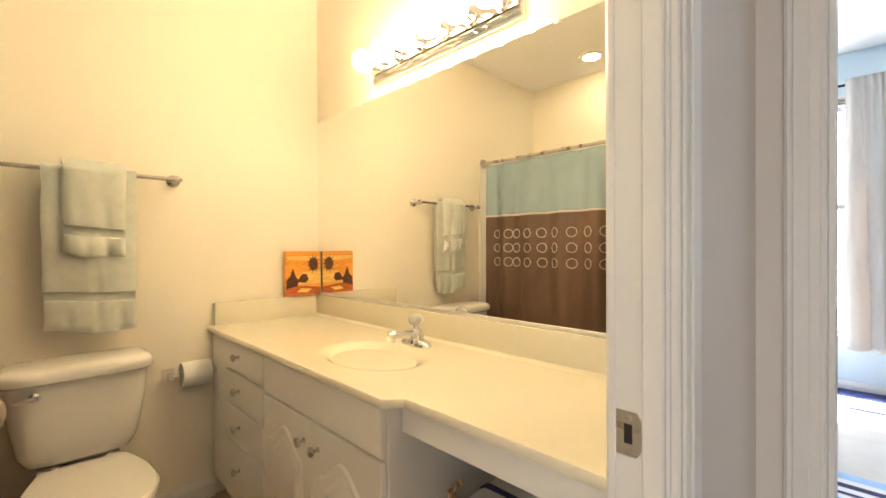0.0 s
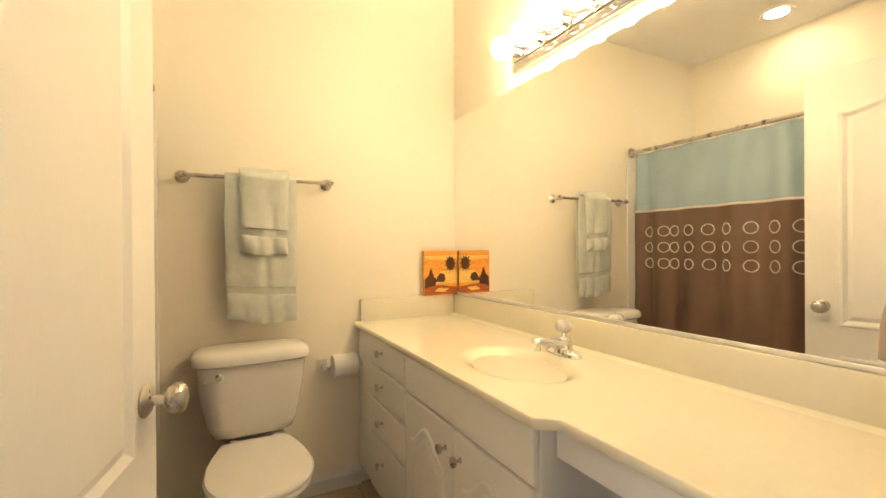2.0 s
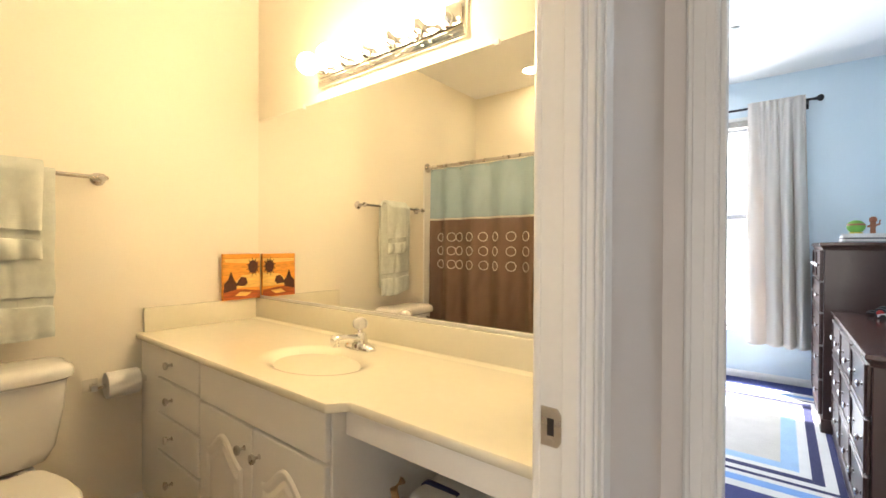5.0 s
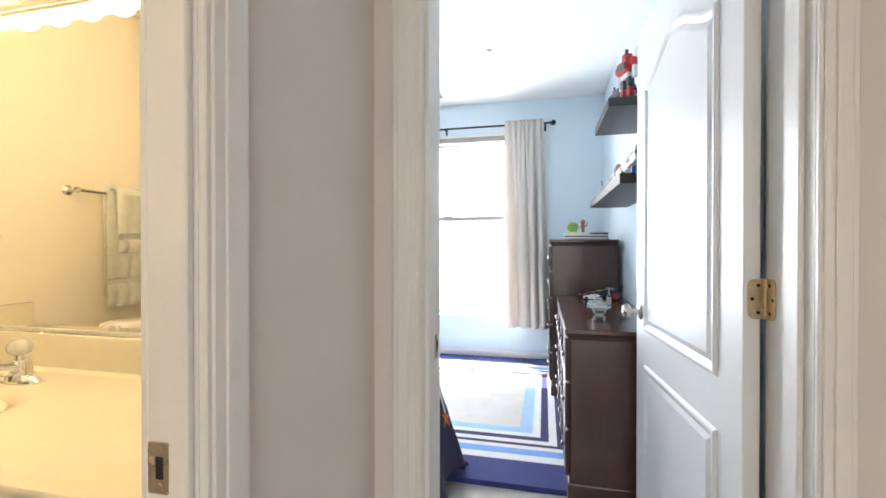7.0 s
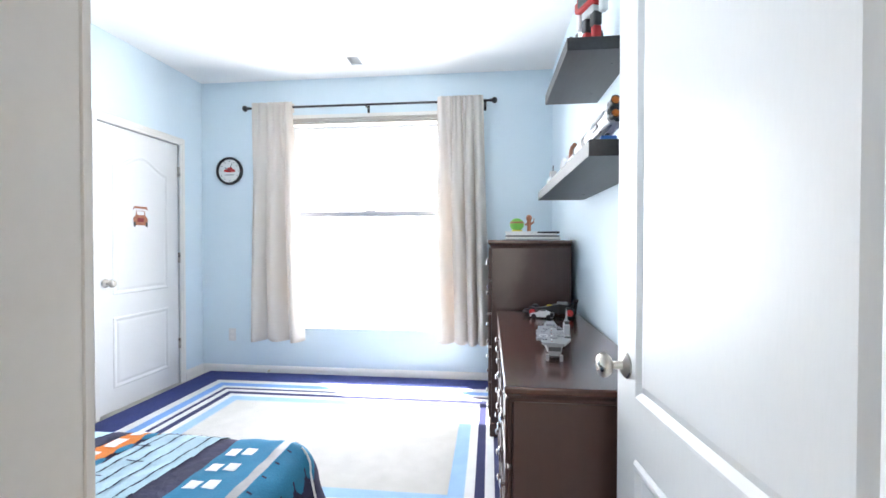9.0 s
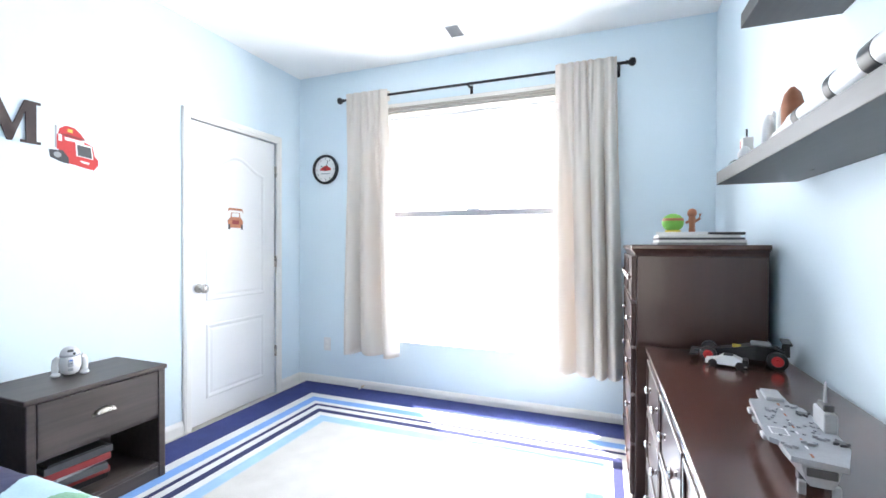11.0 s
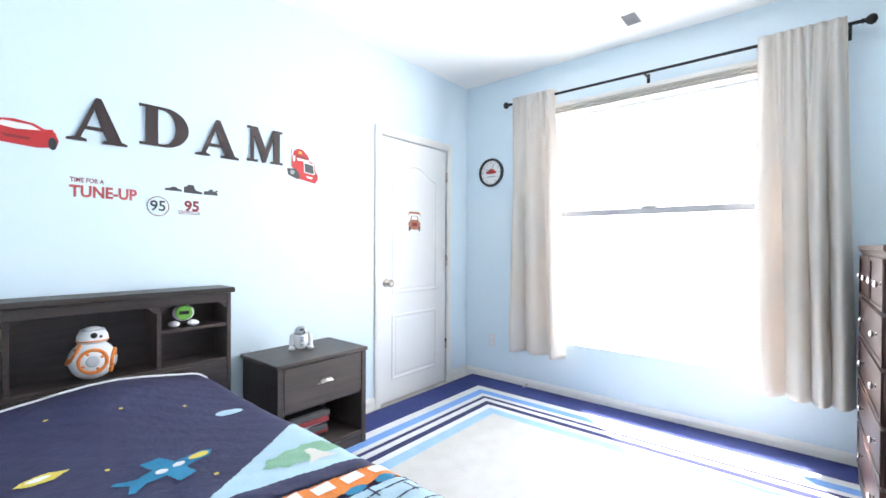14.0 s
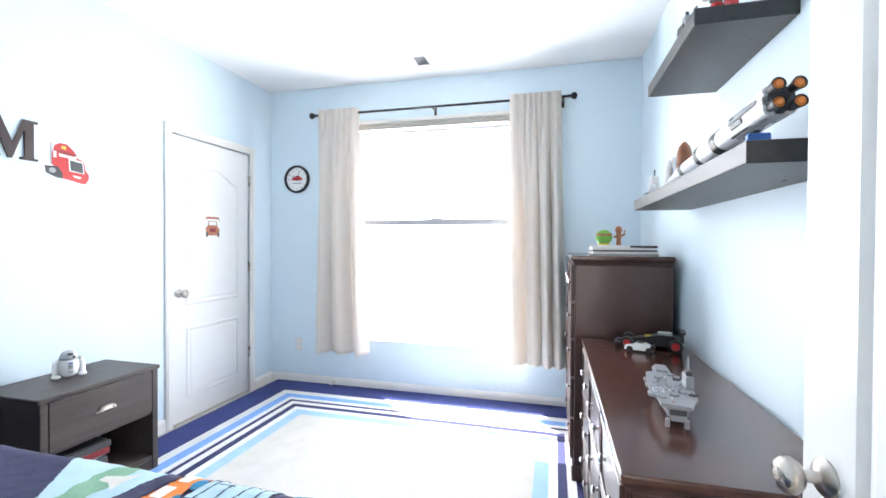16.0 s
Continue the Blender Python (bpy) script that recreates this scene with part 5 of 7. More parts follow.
def case_piece(name, label, x0, x1, y0, y1, h, rows, group=""):
    """A chest or a dresser against the shelf wall with its drawers facing -X; rows of (z0, z1, columns)."""
    d = thing(name, ((x0 + x1) / 2, (y0 + y1) / 2, RUG + 0.0003), label, "dresser", group)
    h -= RUG - 0.011
    hx, hy = (x1 - x0) / 2, (y1 - y0) / 2
    part("body", box((-hx + 0.012, -hy + 0.010, 0.06), (hx - 0.004, hy - 0.010, h - 0.046), 0.003, 1), M_CHERRYV, d)
    part("plinth", box((-hx + 0.002, -hy, 0.0), (hx - 0.004, hy, 0.085), 0.006, 2), M_CHERRYV, d)
    part("cornice", loft([[(a * (hx - 0.006 + o) + (0 if a < 0 else -o), b * (hy - 0.006 + o), z) for a, b in ((-1, -1), (1, -1), (1, 1), (-1, 1))] for o, z in ((-0.004, h - 0.05), (0.002, h - 0.046), (0.004, h - 0.036), (0.012, h - 0.026), (0.014, h - 0.022))]), M_CHERRYV, d)
    part("top", box((-hx - 0.012, -hy - 0.014, h - 0.022), (hx - 0.001, hy + (0.0 if name == "dresser" else 0.012), h), 0.005, 3), M_CHERRY, d)
    squeeze = h / (h + RUG - 0.011)
    for z0, z1, cols in rows:
        z0, z1 = z0 * squeeze, z1 * squeeze
        wy = (2 * hy - 0.05) / cols
        for c in range(cols):
            a, b = -hy + 0.025 + c * wy + 0.008, -hy + 0.025 + (c + 1) * wy - 0.008
            dd = part("drawer", box((-hx - 0.002, a, z0 + 0.006), (-hx + 0.0115, b, z1 - 0.006), 0.004, 2), M_CHERRYV, d)
            o = 0.016
            part("drawer_lip", ring_yz(a + 0.001, b - 0.001, z0 + 0.007, z1 - 0.007, o, -hx - 0.008, -hx - 0.0022), M_CHERRYV, dd)
            ks = ((a + b) / 2,) if cols > 1 and wy < 0.36 else (a + (b - a) * 0.24, a + (b - a) * 0.76)
            for yk in ks:
                knob_pull(dd, -hx - 0.002, yk, (z0 + z1) / 2)
    return d


def ring_yz(y0, y1, z0, z1, w, x0, x1):
    bm = None
    for lo, hi in (((x0, y0, z0), (x1, y0 + w, z1)), ((x0, y1 - w, z0), (x1, y1, z1)), ((x0, y0 + w, z0), (x1, y1 - w, z0 + w)), ((x0, y0 + w, z1 - w), (x1, y1 - w, z1))):
        bm = box(lo, hi, 0.002, 1, bm)
    return bm


dresser = case_piece("dresser", "low dark cherry dresser with silver knobs and a long top", 0.172, XR - 0.016, 2.505, 3.858, 0.794, ((0.10, 0.32, 3), (0.32, 0.54, 3), (0.54, 0.752, 3)))
chest = case_piece("tall_chest", "tall dark cherry chest of drawers by the window", 0.118, XR - 0.035, 3.895, 4.780, 1.214, ((0.10, 0.33, 1), (0.33, 0.55, 1), (0.55, 0.76, 1), (0.76, 0.96, 1), (0.96, 1.17, 2)))

# ---- shelves ----
def wall_shelf(y0, y1, z0, label):
    s = thing("floating_shelf", (XR, (y0 + y1) / 2, z0), label, "shelf", "floating shelves")
    hy = (y1 - y0) / 2
    part("board", box((-0.25, -hy, 0), (-0.0005, hy, 0.046), 0.0015, 1), M_SHELF, s)
    for y in (-hy * 0.55, hy * 0.55):
        part("screw_cap", lathe([(0.006, 0.0), (0.006, -0.0012), (0.003, -0.0016)], "z", (-0.06, y, 0), 12), M_BLACK, s)
    return s


wall_shelf(2.86, 3.465, 1.893, "short black-brown floating shelf high on the wall")
wall_shelf(2.515, 3.760, 1.449, "long black-brown floating shelf with model rockets")

# ---- curtains ----
rod = thing("curtain_rod", (0, YW - 0.10, 2.395), "black metal curtain rod with rounded finials", "curtain rod")
part("rod", tube([(-2.00, 0, 0), (0.115, 0, 0)], 0.0095, 14), M_BLACKMETAL, rod, smooth=True)
for x, s in ((-2.00, -1), (0.115, 1)):
    part("finial", lathe([(0.011, 0), (0.014, s * 0.006), (0.010, s * 0.014), (0.022, s * 0.026), (0.028, s * 0.040), (0.022, s * 0.054), (0.008, s * 0.062)], "x", (x, 0, 0)), M_BLACKMETAL, rod, smooth=True)
for x in (-1.96, -0.945, 0.075):
    b = part("bracket", box((x - 0.007, 0.010, -0.012), (x + 0.007, 0.0985, -0.002), 0.002, 1), M_BLACKMETAL, rod)
    part("wall_plate", box((x - 0.011, 0.094, -0.055), (x + 0.011, 0.0995, 0.02), 0.002, 1), M_BLACKMETAL, b)


def drape(w, z0, z1, seed, folds, left, right):
    """A gathered curtain panel: tight tucks at the rod that open into deep soft folds; left and right widen its hem."""
    nx, nz = 260, 60
    bm = bmesh.new()
    rows = []
    for j in range(nz + 1):
        v = j / nz
        low = v * v * (3 - 2 * v) * 0.45 + 0.55 * min(1, v * 2.5)
        row = []
        for i in range(nx + 1):
            u = i / nx
            ph = 2 * math.pi * folds * (u + 0.05 * math.sin(5.1 * u + seed) + 0.025 * noise.noise((u * 2, v * 1.5, seed))) + seed + 0.35 * math.sin(2.4 * v + seed)
            tuck = 2 * math.pi * folds * 2.1 * (u + 0.03 * math.sin(9 * u + seed))
            swell = 0.70 + 0.45 * noise.noise((u * 3.3, v * 0.8, seed + 4))
            y = -0.028 + low * 0.064 * swell * (math.sin(ph) + 0.22 * math.sin(2 * ph + 0.9))
            y += (1 - min(1, v * 2.2)) * 0.015 * math.sin(tuck) + low * 0.006 * noise.noise((u * 4, v * 1.5, seed))
            x = -w - left * v + (2 * w + (left + right) * v) * u + low * 0.020 * math.sin(ph + 1.2)
            row.append(bm.verts.new((x, y, z1 + (z0 - z1) * v + 0.004 * math.sin(ph) * v + 0.003 * math.sin(tuck) * (1 - v))))
        rows.append(row)
    for a, b in zip(rows, rows[1:]):
        for i in range(nx):
            bm.faces.new((a[i], a[i + 1], b[i + 1], b[i]))
    return bm


for x0, x1, z0, seed, nf, lf, rt in ((-1.965, -1.590, 0.350, 0.3, 3.1, 0.035, 0.075), (-0.322, 0.062, 0.365, 2.1, 3.7, -0.030, 0.035)):
    cc = thing("window_curtain", ((x0 + x1) / 2, YW - 0.10, 0), "beige linen rod-pocket curtain panel", "curtain", "window curtains")
    w = (x1 - x0) / 2
    thicken(part("panel", drape(w, z0, 2.432, seed, nf, lf, rt), M_CURTAIN, cc, smooth=True), 0.003)
    thicken(part("rod_pocket", fold_sheet(-w + 0.004, w - 0.004, 2.352, 2.430, 0.004, 7.0, seed, 0.019, 100, 4, 0.0, 1.0), M_CURTAIN, cc, smooth=True), 0.003)

# ---- letters on the wall ----
def on_left_wall(bm, y, z, off=0.0):
    """Puts a shape that stands in the XZ plane on the closet wall at (y, z)."""
    turned(bm, 90)
    return moved(bm, (XL + off, y, z))


def serif_A(w, h):
    s, q = 0.085 * h, 0.045 * h
    outer = [(0, 0), (0.32 * w, 0), (0.32 * w, q), (0.225 * w, s), (0.290 * w, 0.27 * h), (0.585 * w, 0.27 * h), (0.655 * w, s), (0.57 * w, q), (0.57 * w, 0), (w, 0), (w, q), (0.90 * w, s), (0.555 * w, h), (0.465 * w, h), (0.135 * w, s), (0, q)]
    return [outer, [(0.322 * w, 0.345 * h), (0.558 * w, 0.345 * h), (0.452 * w, 0.74 * h)]]


def serif_D(w, h):
    s = 0.06 * h
    o = [(0, 0), (0.5 * w, 0)]
    o += [(0.5 * w + 0.5 * w * math.sin(a), h / 2 - h / 2 * math.cos(a)) for a in [math.pi * i / 14 for i in range(1, 14)]]
    o += [(0.5 * w, h), (0, h), (0, h - s), (0.12 * w, h - s), (0.12 * w, s), (0, s)]
    i_ = [(0.36 * w, s), (0.36 * w, h - s), (0.46 * w, h - s)]
    i_ += [(0.46 * w + 0.27 * w * math.sin(a), h / 2 + (h / 2 - s) * math.cos(a)) for a in [math.pi * i / 12 for i in range(1, 12)]]
    i_ += [(0.46 * w, s)]
    return [o, i_]


def serif_M(w, h):
    s = 0.06 * h
    return [[(0, 0), (0.28 * w, 0), (0.28 * w, s), (0.175 * w, s), (0.175 * w, 0.76 * h), (0.42 * w, 0), (0.50 * w, 0), (0.73 * w, 0.74 * h), (0.74 * w, s), (0.65 * w, s), (0.65 * w, 0), (w, 0), (w, s), (0.92 * w, s), (0.92 * w, h - s), (w, h - s), (w, h), (0.72 * w, h), (0.51 * w, 0.38 * h), (0.28 * w, h), (0, h), (0, h - s), (0.09 * w, h - s), (0.09 * w, s), (0, s)]]


for char, outl, y0, y1, z0 in (("A", serif_A, 2.135, 2.352, 1.662), ("D", serif_D, 2.400, 2.612, 1.690), ("A", serif_A, 2.645, 2.866, 1.680), ("M", serif_M, 2.915, 3.128, 1.690)):
    hgt = 0.192 if char == "D" else 0.198
    ob = single("wall_letter", on_left_wall(shape_mesh(outl(y1 - y0, hgt), 0.0045), y0, z0, 0.005), M_LETTER, f"dark brown wooden serif letter {char} on the wall", "letter", "name letters")


# ---- bed cover appliques (bed coordinates) ----
applique("rocket_plane", spun([(0.13, 0), (0.105, 0.022), (0.03, 0.028), (0.022, 0.088), (-0.030, 0.094), (-0.030, 0.030), (-0.075, 0.022), (-0.115, 0.048), (-0.130, 0.040), (-0.105, 0.0), (-0.130, -0.040), (-0.115, -0.048), (-0.075, -0.022), (-0.030, -0.030), (-0.030, -0.094), (0.022, -0.088), (0.03, -0.028), (0.105, -0.022)], -1.485, 2.200, 104), M_QTEAL, 0.0035, 0.004, "teal airplane applique")
applique("plane_canopy", oval(-1.505, 2.283, 0.030, 0.016, 104), M_QYELLOW, 0.005, 0.003, "yellow canopy patch")
applique("plane_window", oval(-1.492, 2.225, 0.016, 0.014, 104), M_QWHITE, 0.005, 0.003)
applique("plane_window", oval(-1.480, 2.178, 0.016, 0.014, 104), M_QWHITE, 0.005, 0.003)
applique("flame_patch", spun([(0.06, 0), (0.02, 0.024), (-0.04, 0.020), (-0.06, 0.0), (-0.04, -0.020), (0.02, -0.024)], -1.67, 1.955, 98), M_QYELLOW, 0.0035, 0.003, "yellow flame patch")
applique("flame_core", oval(-1.67, 1.945, 0.026, 0.009, 98), M_QWHITE, 0.005, 0.003)
applique("planet_patch", oval(-1.76, 2.485, 0.048, 0.026, 86), M_QSKY, 0.0035, 0.003, "pale blue oval patch")
for cx, cy in ((-2.06, 2.01), (-1.90, 2.38), (-1.345, 2.27), (-1.60, 2.08), (-1.98, 2.20)):
    applique("star_patch", oval(cx, cy, 0.007, 0.006), M_QYELLOW, 0.004, 0.002)
applique("road_wedge", [(-1.53, 2.63), (-1.24, 2.22), (-0.98, 1.86), (-0.90, 1.86), (-1.195, 2.25), (-1.115, 2.60), (-1.09, 2.98), (-1.56, 2.98)], M_QSKY, 0.0030, 0.005, "pale blue wedge of ground")
tree = [(-1.27 + (0.052 + 0.008 * math.sin(i * 2.4)) * math.cos(2 * math.pi * i / 30), 2.495 + (0.125 + 0.012 * math.sin(i * 1.7)) * math.sin(2 * math.pi * i / 30)) for i in range(30)]
applique("tree_patch", tree, M_QGREEN, 0.0048, 0.004, "green gingham tree patch")
applique("tree_trunk", spun([(-0.05, -0.012), (0.0, -0.02), (0.045, -0.05), (0.03, -0.005), (0.045, 0.045), (0.0, 0.02), (-0.05, 0.012)], -1.235, 2.515, 0), M_CURTAIN, 0.0060, 0.004, "tan branch patch")
applique("road_band", [(-1.20, 2.20), (-1.135, 2.20), (-1.06, 2.60), (-1.04, 2.98), (-1.10, 2.98), (-1.125, 2.60)], M_QUILT, 0.0048, 0.004, "navy road band")
applique("bus_patch", [(-1.130, 2.10), (-1.035, 2.10), (-0.975, 2.62), (-0.97, 2.76), (-1.035, 2.76), (-1.055, 2.60)], M_QORANGE, 0.0048, 0.004, "orange bus patch")
for k in range(6):
    cy = 2.16 + k * 0.085
    cx = -1.098 + (cy - 2.10) * 0.140
    applique("bus_window", spun([(-0.020, -0.028), (0.020, -0.028), (0.020, 0.028), (-0.020, 0.028)], cx, cy, 0), M_QWHITE, 0.0065, 0.004)
for k in range(6):
    cy = 2.20 + k * 0.090
    applique("bush_patch", oval(-1.030 + (cy - 2.10) * 0.12, cy, 0.016, 0.032), M_QTEAL, 0.0065, 0.003)
applique("pavement_patch", [(-1.015, 2.10), (-0.78, 2.10), (-0.74, 2.62), (-0.74, 2.98), (-0.945, 2.98), (-0.955, 2.62)], M_QSKY, 0.0040, 0.005, "pale blue brick pavement patch")
for k in range(4):
    x0 = -0.965 + k * 0.052
    applique("brick_line", [(x0, 2.12), (x0 + 0.005, 2.12), (x0 + 0.060, 2.90), (x0 + 0.054, 2.90)], M_QUILT, 0.0060, 0.003)
for k in range(8):
    y0 = 2.15 + k * 0.085
    applique("brick_line", [(-0.975 + (k % 2) * 0.052, y0), (-0.920 + (k % 2) * 0.052, y0), (-0.920 + (k % 2) * 0.052, y0 + 0.005), (-0.975 + (k % 2) * 0.052, y0 + 0.005)], M_QUILT, 0.0060, 0.003)
applique("wave_band", [(-0.68, 1.80), (-0.50, 1.80), (-0.50, 2.62), (-0.68, 2.62)], M_QTEAL, 0.0040, 0.010, "teal wave band")
for k in range(11):
    applique("wave_scallop", oval(-0.455, 1.83 + k * 0.074, 0.085, 0.040), M_QTEAL, 0.0052, 0.006, "teal scallop")
for k in range(8):
    for r_ in range(2):
        applique("wave_square", spun([(-0.017, -0.020), (0.017, -0.020), (0.017, 0.020), (-0.017, 0.020)], -0.645 + r_ * 0.045, 1.86 + k * 0.090 + r_ * 0.01, 0), M_QWHITE, 0.0060, 0.004)
applique("starfish_patch", spun([(0.055, 0), (0.012, 0.010), (0.02, 0.05), (-0.008, 0.014), (-0.05, 0.03), (-0.016, 0.0), (-0.05, -0.03), (-0.008, -0.014), (0.02, -0.05), (0.012, -0.010)], -0.24, 2.54, 20), M_QORANGE, 0.0052, 0.003, "orange patch on the drape")
part("cord", tube([quilt_point(1.86 + 0.008 * i, 3.06 - 2.60 + 0.02 + 0.0015 * i) + Vector((0.006, 0.0, 0.003)) for i in range(28)], 0.0035, 6), M_QWHITE, quilt, "white stitched cord", True)
applique("seam_band", [(-0.530, 1.80), (-0.505, 1.80), (-0.505, 2.64), (-0.530, 2.64)], M_GREYTOY, 0.0062, 0.008, "grey stitched seam")


# ---- wall decals, clock, small fixtures ----
def multi(name, pieces, label, category, place=(0, 0, 0), turn=0.0, group="", parent=None, smooth=True):
    """One plain mesh out of several solids with their own materials."""
    bm = bmesh.new()
    mats = []
    for piece, m in pieces:
        if m not in mats:
            mats.append(m)
        start = len(bm.faces)
        join(bm, piece)
        bm.faces.ensure_lookup_table()
        for fc in bm.faces[start:]:
            fc.material_index = mats.index(m)
    me = bpy.data.meshes.new(name)
    bm.to_mesh(me)
    bm.free()
    for m in mats:
        me.materials.append(m)
    if smooth:
        me.polygons.foreach_set("use_smooth", [True] * len(me.polygons))
        me.set_sharp_from_angle(angle=radians(35))
    ob = new(name, me)
    ob.matrix_world = pose(*place, 0, 0, turn)
    return tagged(ob, label, category, group)


def decal(name, label, y, z, pieces, category="wall decal"):
    """Flat vinyl shapes on the closet wall; pieces of (outline, material, layer)."""
    t = thing(name, (XL, y, z), label, category)
    for pname, outl, m, layer in pieces:
        b = shape_mesh(outl if isinstance(outl[0], list) else [outl], 0.0003)
        turned(b, 90)
        part(pname, moved(b, (0.0006 + 0.0006 * layer, 0, 0)), m, t)
    return t


def blob(cx, cz, rx, rz, n=24, p=2.0):
    return [(a, b) for a, b, _ in ellipse(cx, cz, rx, rz, 0, n, p)]


M_GREYPRINT = mat("grey_print", (0.32, 0.33, 0.35), 0.5, var=0.08)
M_WHITEPRINT = mat("white_print", (0.82, 0.82, 0.82), 0.5, var=0.03)
M_RUSTPRINT = mat("rust_print", (0.42, 0.16, 0.08), 0.5, var=0.2, scale=40)
M_SILVERTOY = mat("silver_grey_plastic", (0.50, 0.51, 0.54), 0.3, 0.2, var=0.06, scale=30, bump=0)
M_DKPRINT = mat("charcoal_print", (0.05, 0.05, 0.055), 0.5, var=0.08)
decal("red_car_decal", "red toy car vinyl decal on the wall", 1.985, 1.655, (
    ("car_shape", [(-0.130, -0.015), (-0.125, 0.012), (-0.085, 0.028), (-0.055, 0.052), (-0.010, 0.058), (0.050, 0.050), (0.085, 0.032), (0.108, 0.036), (0.112, 0.028), (0.118, 0.022), (0.128, -0.010), (0.120, -0.038), (0.060, -0.048), (-0.040, -0.040), (-0.110, -0.030)], M_RED, 0),
    ("windscreen", [(-0.060, 0.026), (-0.040, 0.046), (0.040, 0.042), (0.072, 0.026), (0.0, 0.018)], M_WHITEPRINT, 1),
    ("grille", [(-0.050, -0.005), (0.045, -0.010), (0.035, -0.020), (-0.030, -0.018)], M_DKRED, 1),
    ("wheel", blob(0.108, -0.024, 0.014, 0.026), M_DKPRINT, 2), ("wheel", blob(-0.095, -0.024, 0.020, 0.016), M_DKPRINT, 1)))


def truck_at(*pts):
    return [((a - 42.5) * 0.0120, (23.2 - b) * 0.0105) for a, b in pts]


decal("red_truck_decal", "red toy semi-truck vinyl decal on the wall", 3.275, 1.712, (
    ("body", truck_at((35.5, 25), (35.5, 20), (36.2, 18), (44, 19), (49, 21.5), (49.8, 26.2), (51.2, 28), (51.2, 30.5), (49.5, 33.3), (47, 33), (40, 31.5), (38.5, 27)), M_RED, 0),
    ("cap", truck_at((36.3, 18), (36.8, 15.5), (39, 13.8), (42, 14), (44.5, 16.5), (46, 18.8), (43, 19), (39.5, 18.4)), M_RED, 1),
    ("cap_brim", truck_at((37, 18.2), (39.5, 17.6), (46, 18.8), (45.6, 19.4), (39.5, 18.9)), M_DKRED, 2),
    ("cap_badge", truck_at((39.6, 15.2), (41.4, 15.2), (41.4, 16.8), (39.6, 16.6)), M_QYELLOW, 2),
    ("windscreen", truck_at((38.5, 19.2), (45.5, 19.8), (45.8, 21.2), (43, 20.8), (38.8, 20.8)), M_WHITEPRINT, 2),
    ("grille_frame", truck_at((42.4, 20.8), (48.6, 21.6), (49.2, 28), (42.8, 27.4)), M_WHITEPRINT, 1),
    ("grille", truck_at((43, 21.8), (48.2, 22.4), (48.7, 27.6), (43.3, 27)), M_DKGREY, 2),
    ("stack", truck_at((35.1, 14.5), (35.8, 14.5), (35.8, 25), (35.1, 25)), M_GREYPRINT, 1),
    ("stack", truck_at((36.4, 18.2), (37.6, 18.2), (37.6, 21.5), (36.4, 21.5)), M_WHITEPRINT, 1),
    ("wheel", truck_at((33, 26.2), (38, 25.8), (40, 29), (40, 31.8), (37.5, 31.5), (33.5, 29.8)), M_DKPRINT, 2),
    ("hub", blob(-0.078, -0.052, 0.016, 0.014), M_GREYPRINT, 3),
    ("smile", truck_at((44, 29.3), (47.8, 29.7), (47.4, 30.8), (44.8, 30.3)), M_WHITEPRINT, 1)))
cd = thing("truck_decal", (XL + 0.0008, 4.284, 1.410), "rusty toy tow-truck vinyl decal on the closet door", "wall decal")
for pname, outl, m, layer in (
        ("body", [(-0.062, -0.070), (-0.070, -0.020), (-0.045, 0.005), (-0.040, 0.040), (0.040, 0.040), (0.045, 0.005), (0.070, -0.020), (0.062, -0.070)], M_RUSTPRINT, 0),
        ("roof_bar", [(-0.072, 0.040), (-0.060, 0.072), (0.060, 0.072), (0.072, 0.040), (0.055, 0.056), (-0.055, 0.056)], M_RUSTPRINT, 1),
        ("windscreen", [(-0.034, 0.008), (-0.032, 0.036), (0.032, 0.036), (0.034, 0.008)], M_WHITEPRINT, 1),
        ("grille", [(-0.030, -0.045), (-0.030, -0.015), (0.030, -0.015), (0.030, -0.045)], M_DKRED, 1),
        ("tyre", [(-0.066, -0.082), (-0.066, -0.045), (-0.048, -0.045), (-0.048, -0.082)], M_DKPRINT, 2),
        ("tyre", [(0.048, -0.082), (0.048, -0.045), (0.066, -0.045), (0.066, -0.082)], M_DKPRINT, 2)):
    b = shape_mesh([outl], 0.0003)
    turned(b, 90)
    part(pname, moved(b, (0.0006 + 0.0006 * layer, 0, 0)), m, cd)


def word_decal(text, y, z, size, m, label, stretch=1.0, bold=0.0):
    b = text_mesh(text, size, 0.0003, bold)
    for vv in b.verts:
        vv.co.x *= stretch
    on_left_wall(b, y, z, 0.0006)
    return single("word_decal", b, m, label, "wall decal", "word decals")


M_WORDRED = mat("faded_red_print", (0.46, 0.085, 0.075), 0.5, var=0.10, fine=140)
word_decal("TIME FOR A", 2.207, 1.490, 0.028, M_DKRED, "small dark red vinyl words TIME FOR A", 0.80, 0.0006)
word_decal("TUNE-UP", 2.268, 1.440, 0.069, M_WORDRED, "bold dark red vinyl words TUNE-UP", 0.85, 0.0024)
rd = thing("number_decal", (XL, 2.478, 1.398), "round vinyl number 95 with a red ring", "wall decal")
b = shape_mesh([blob(0, 0, 0.048, 0.048, 40), blob(0, 0, 0.0445, 0.0445, 40)], 0.0003)
part("ring", moved(turned(b, 90), (0.0006, 0, 0)), M_DKRED, rd)
part("number", moved(turned(text_mesh("95", 0.070, 0.0003, 0.0012), 90), (0.0006, 0, 0)), M_DKPRINT, rd)
rn = thing("race_number_decal", (XL, 2.618, 1.402), "red outlined race number 95 with speed lines", "wall decal")
part("number", moved(turned(text_mesh("95", 0.072, 0.0003, 0.0026), 90), (0.0006, 0.012, 0.004)), M_DKRED, rn)
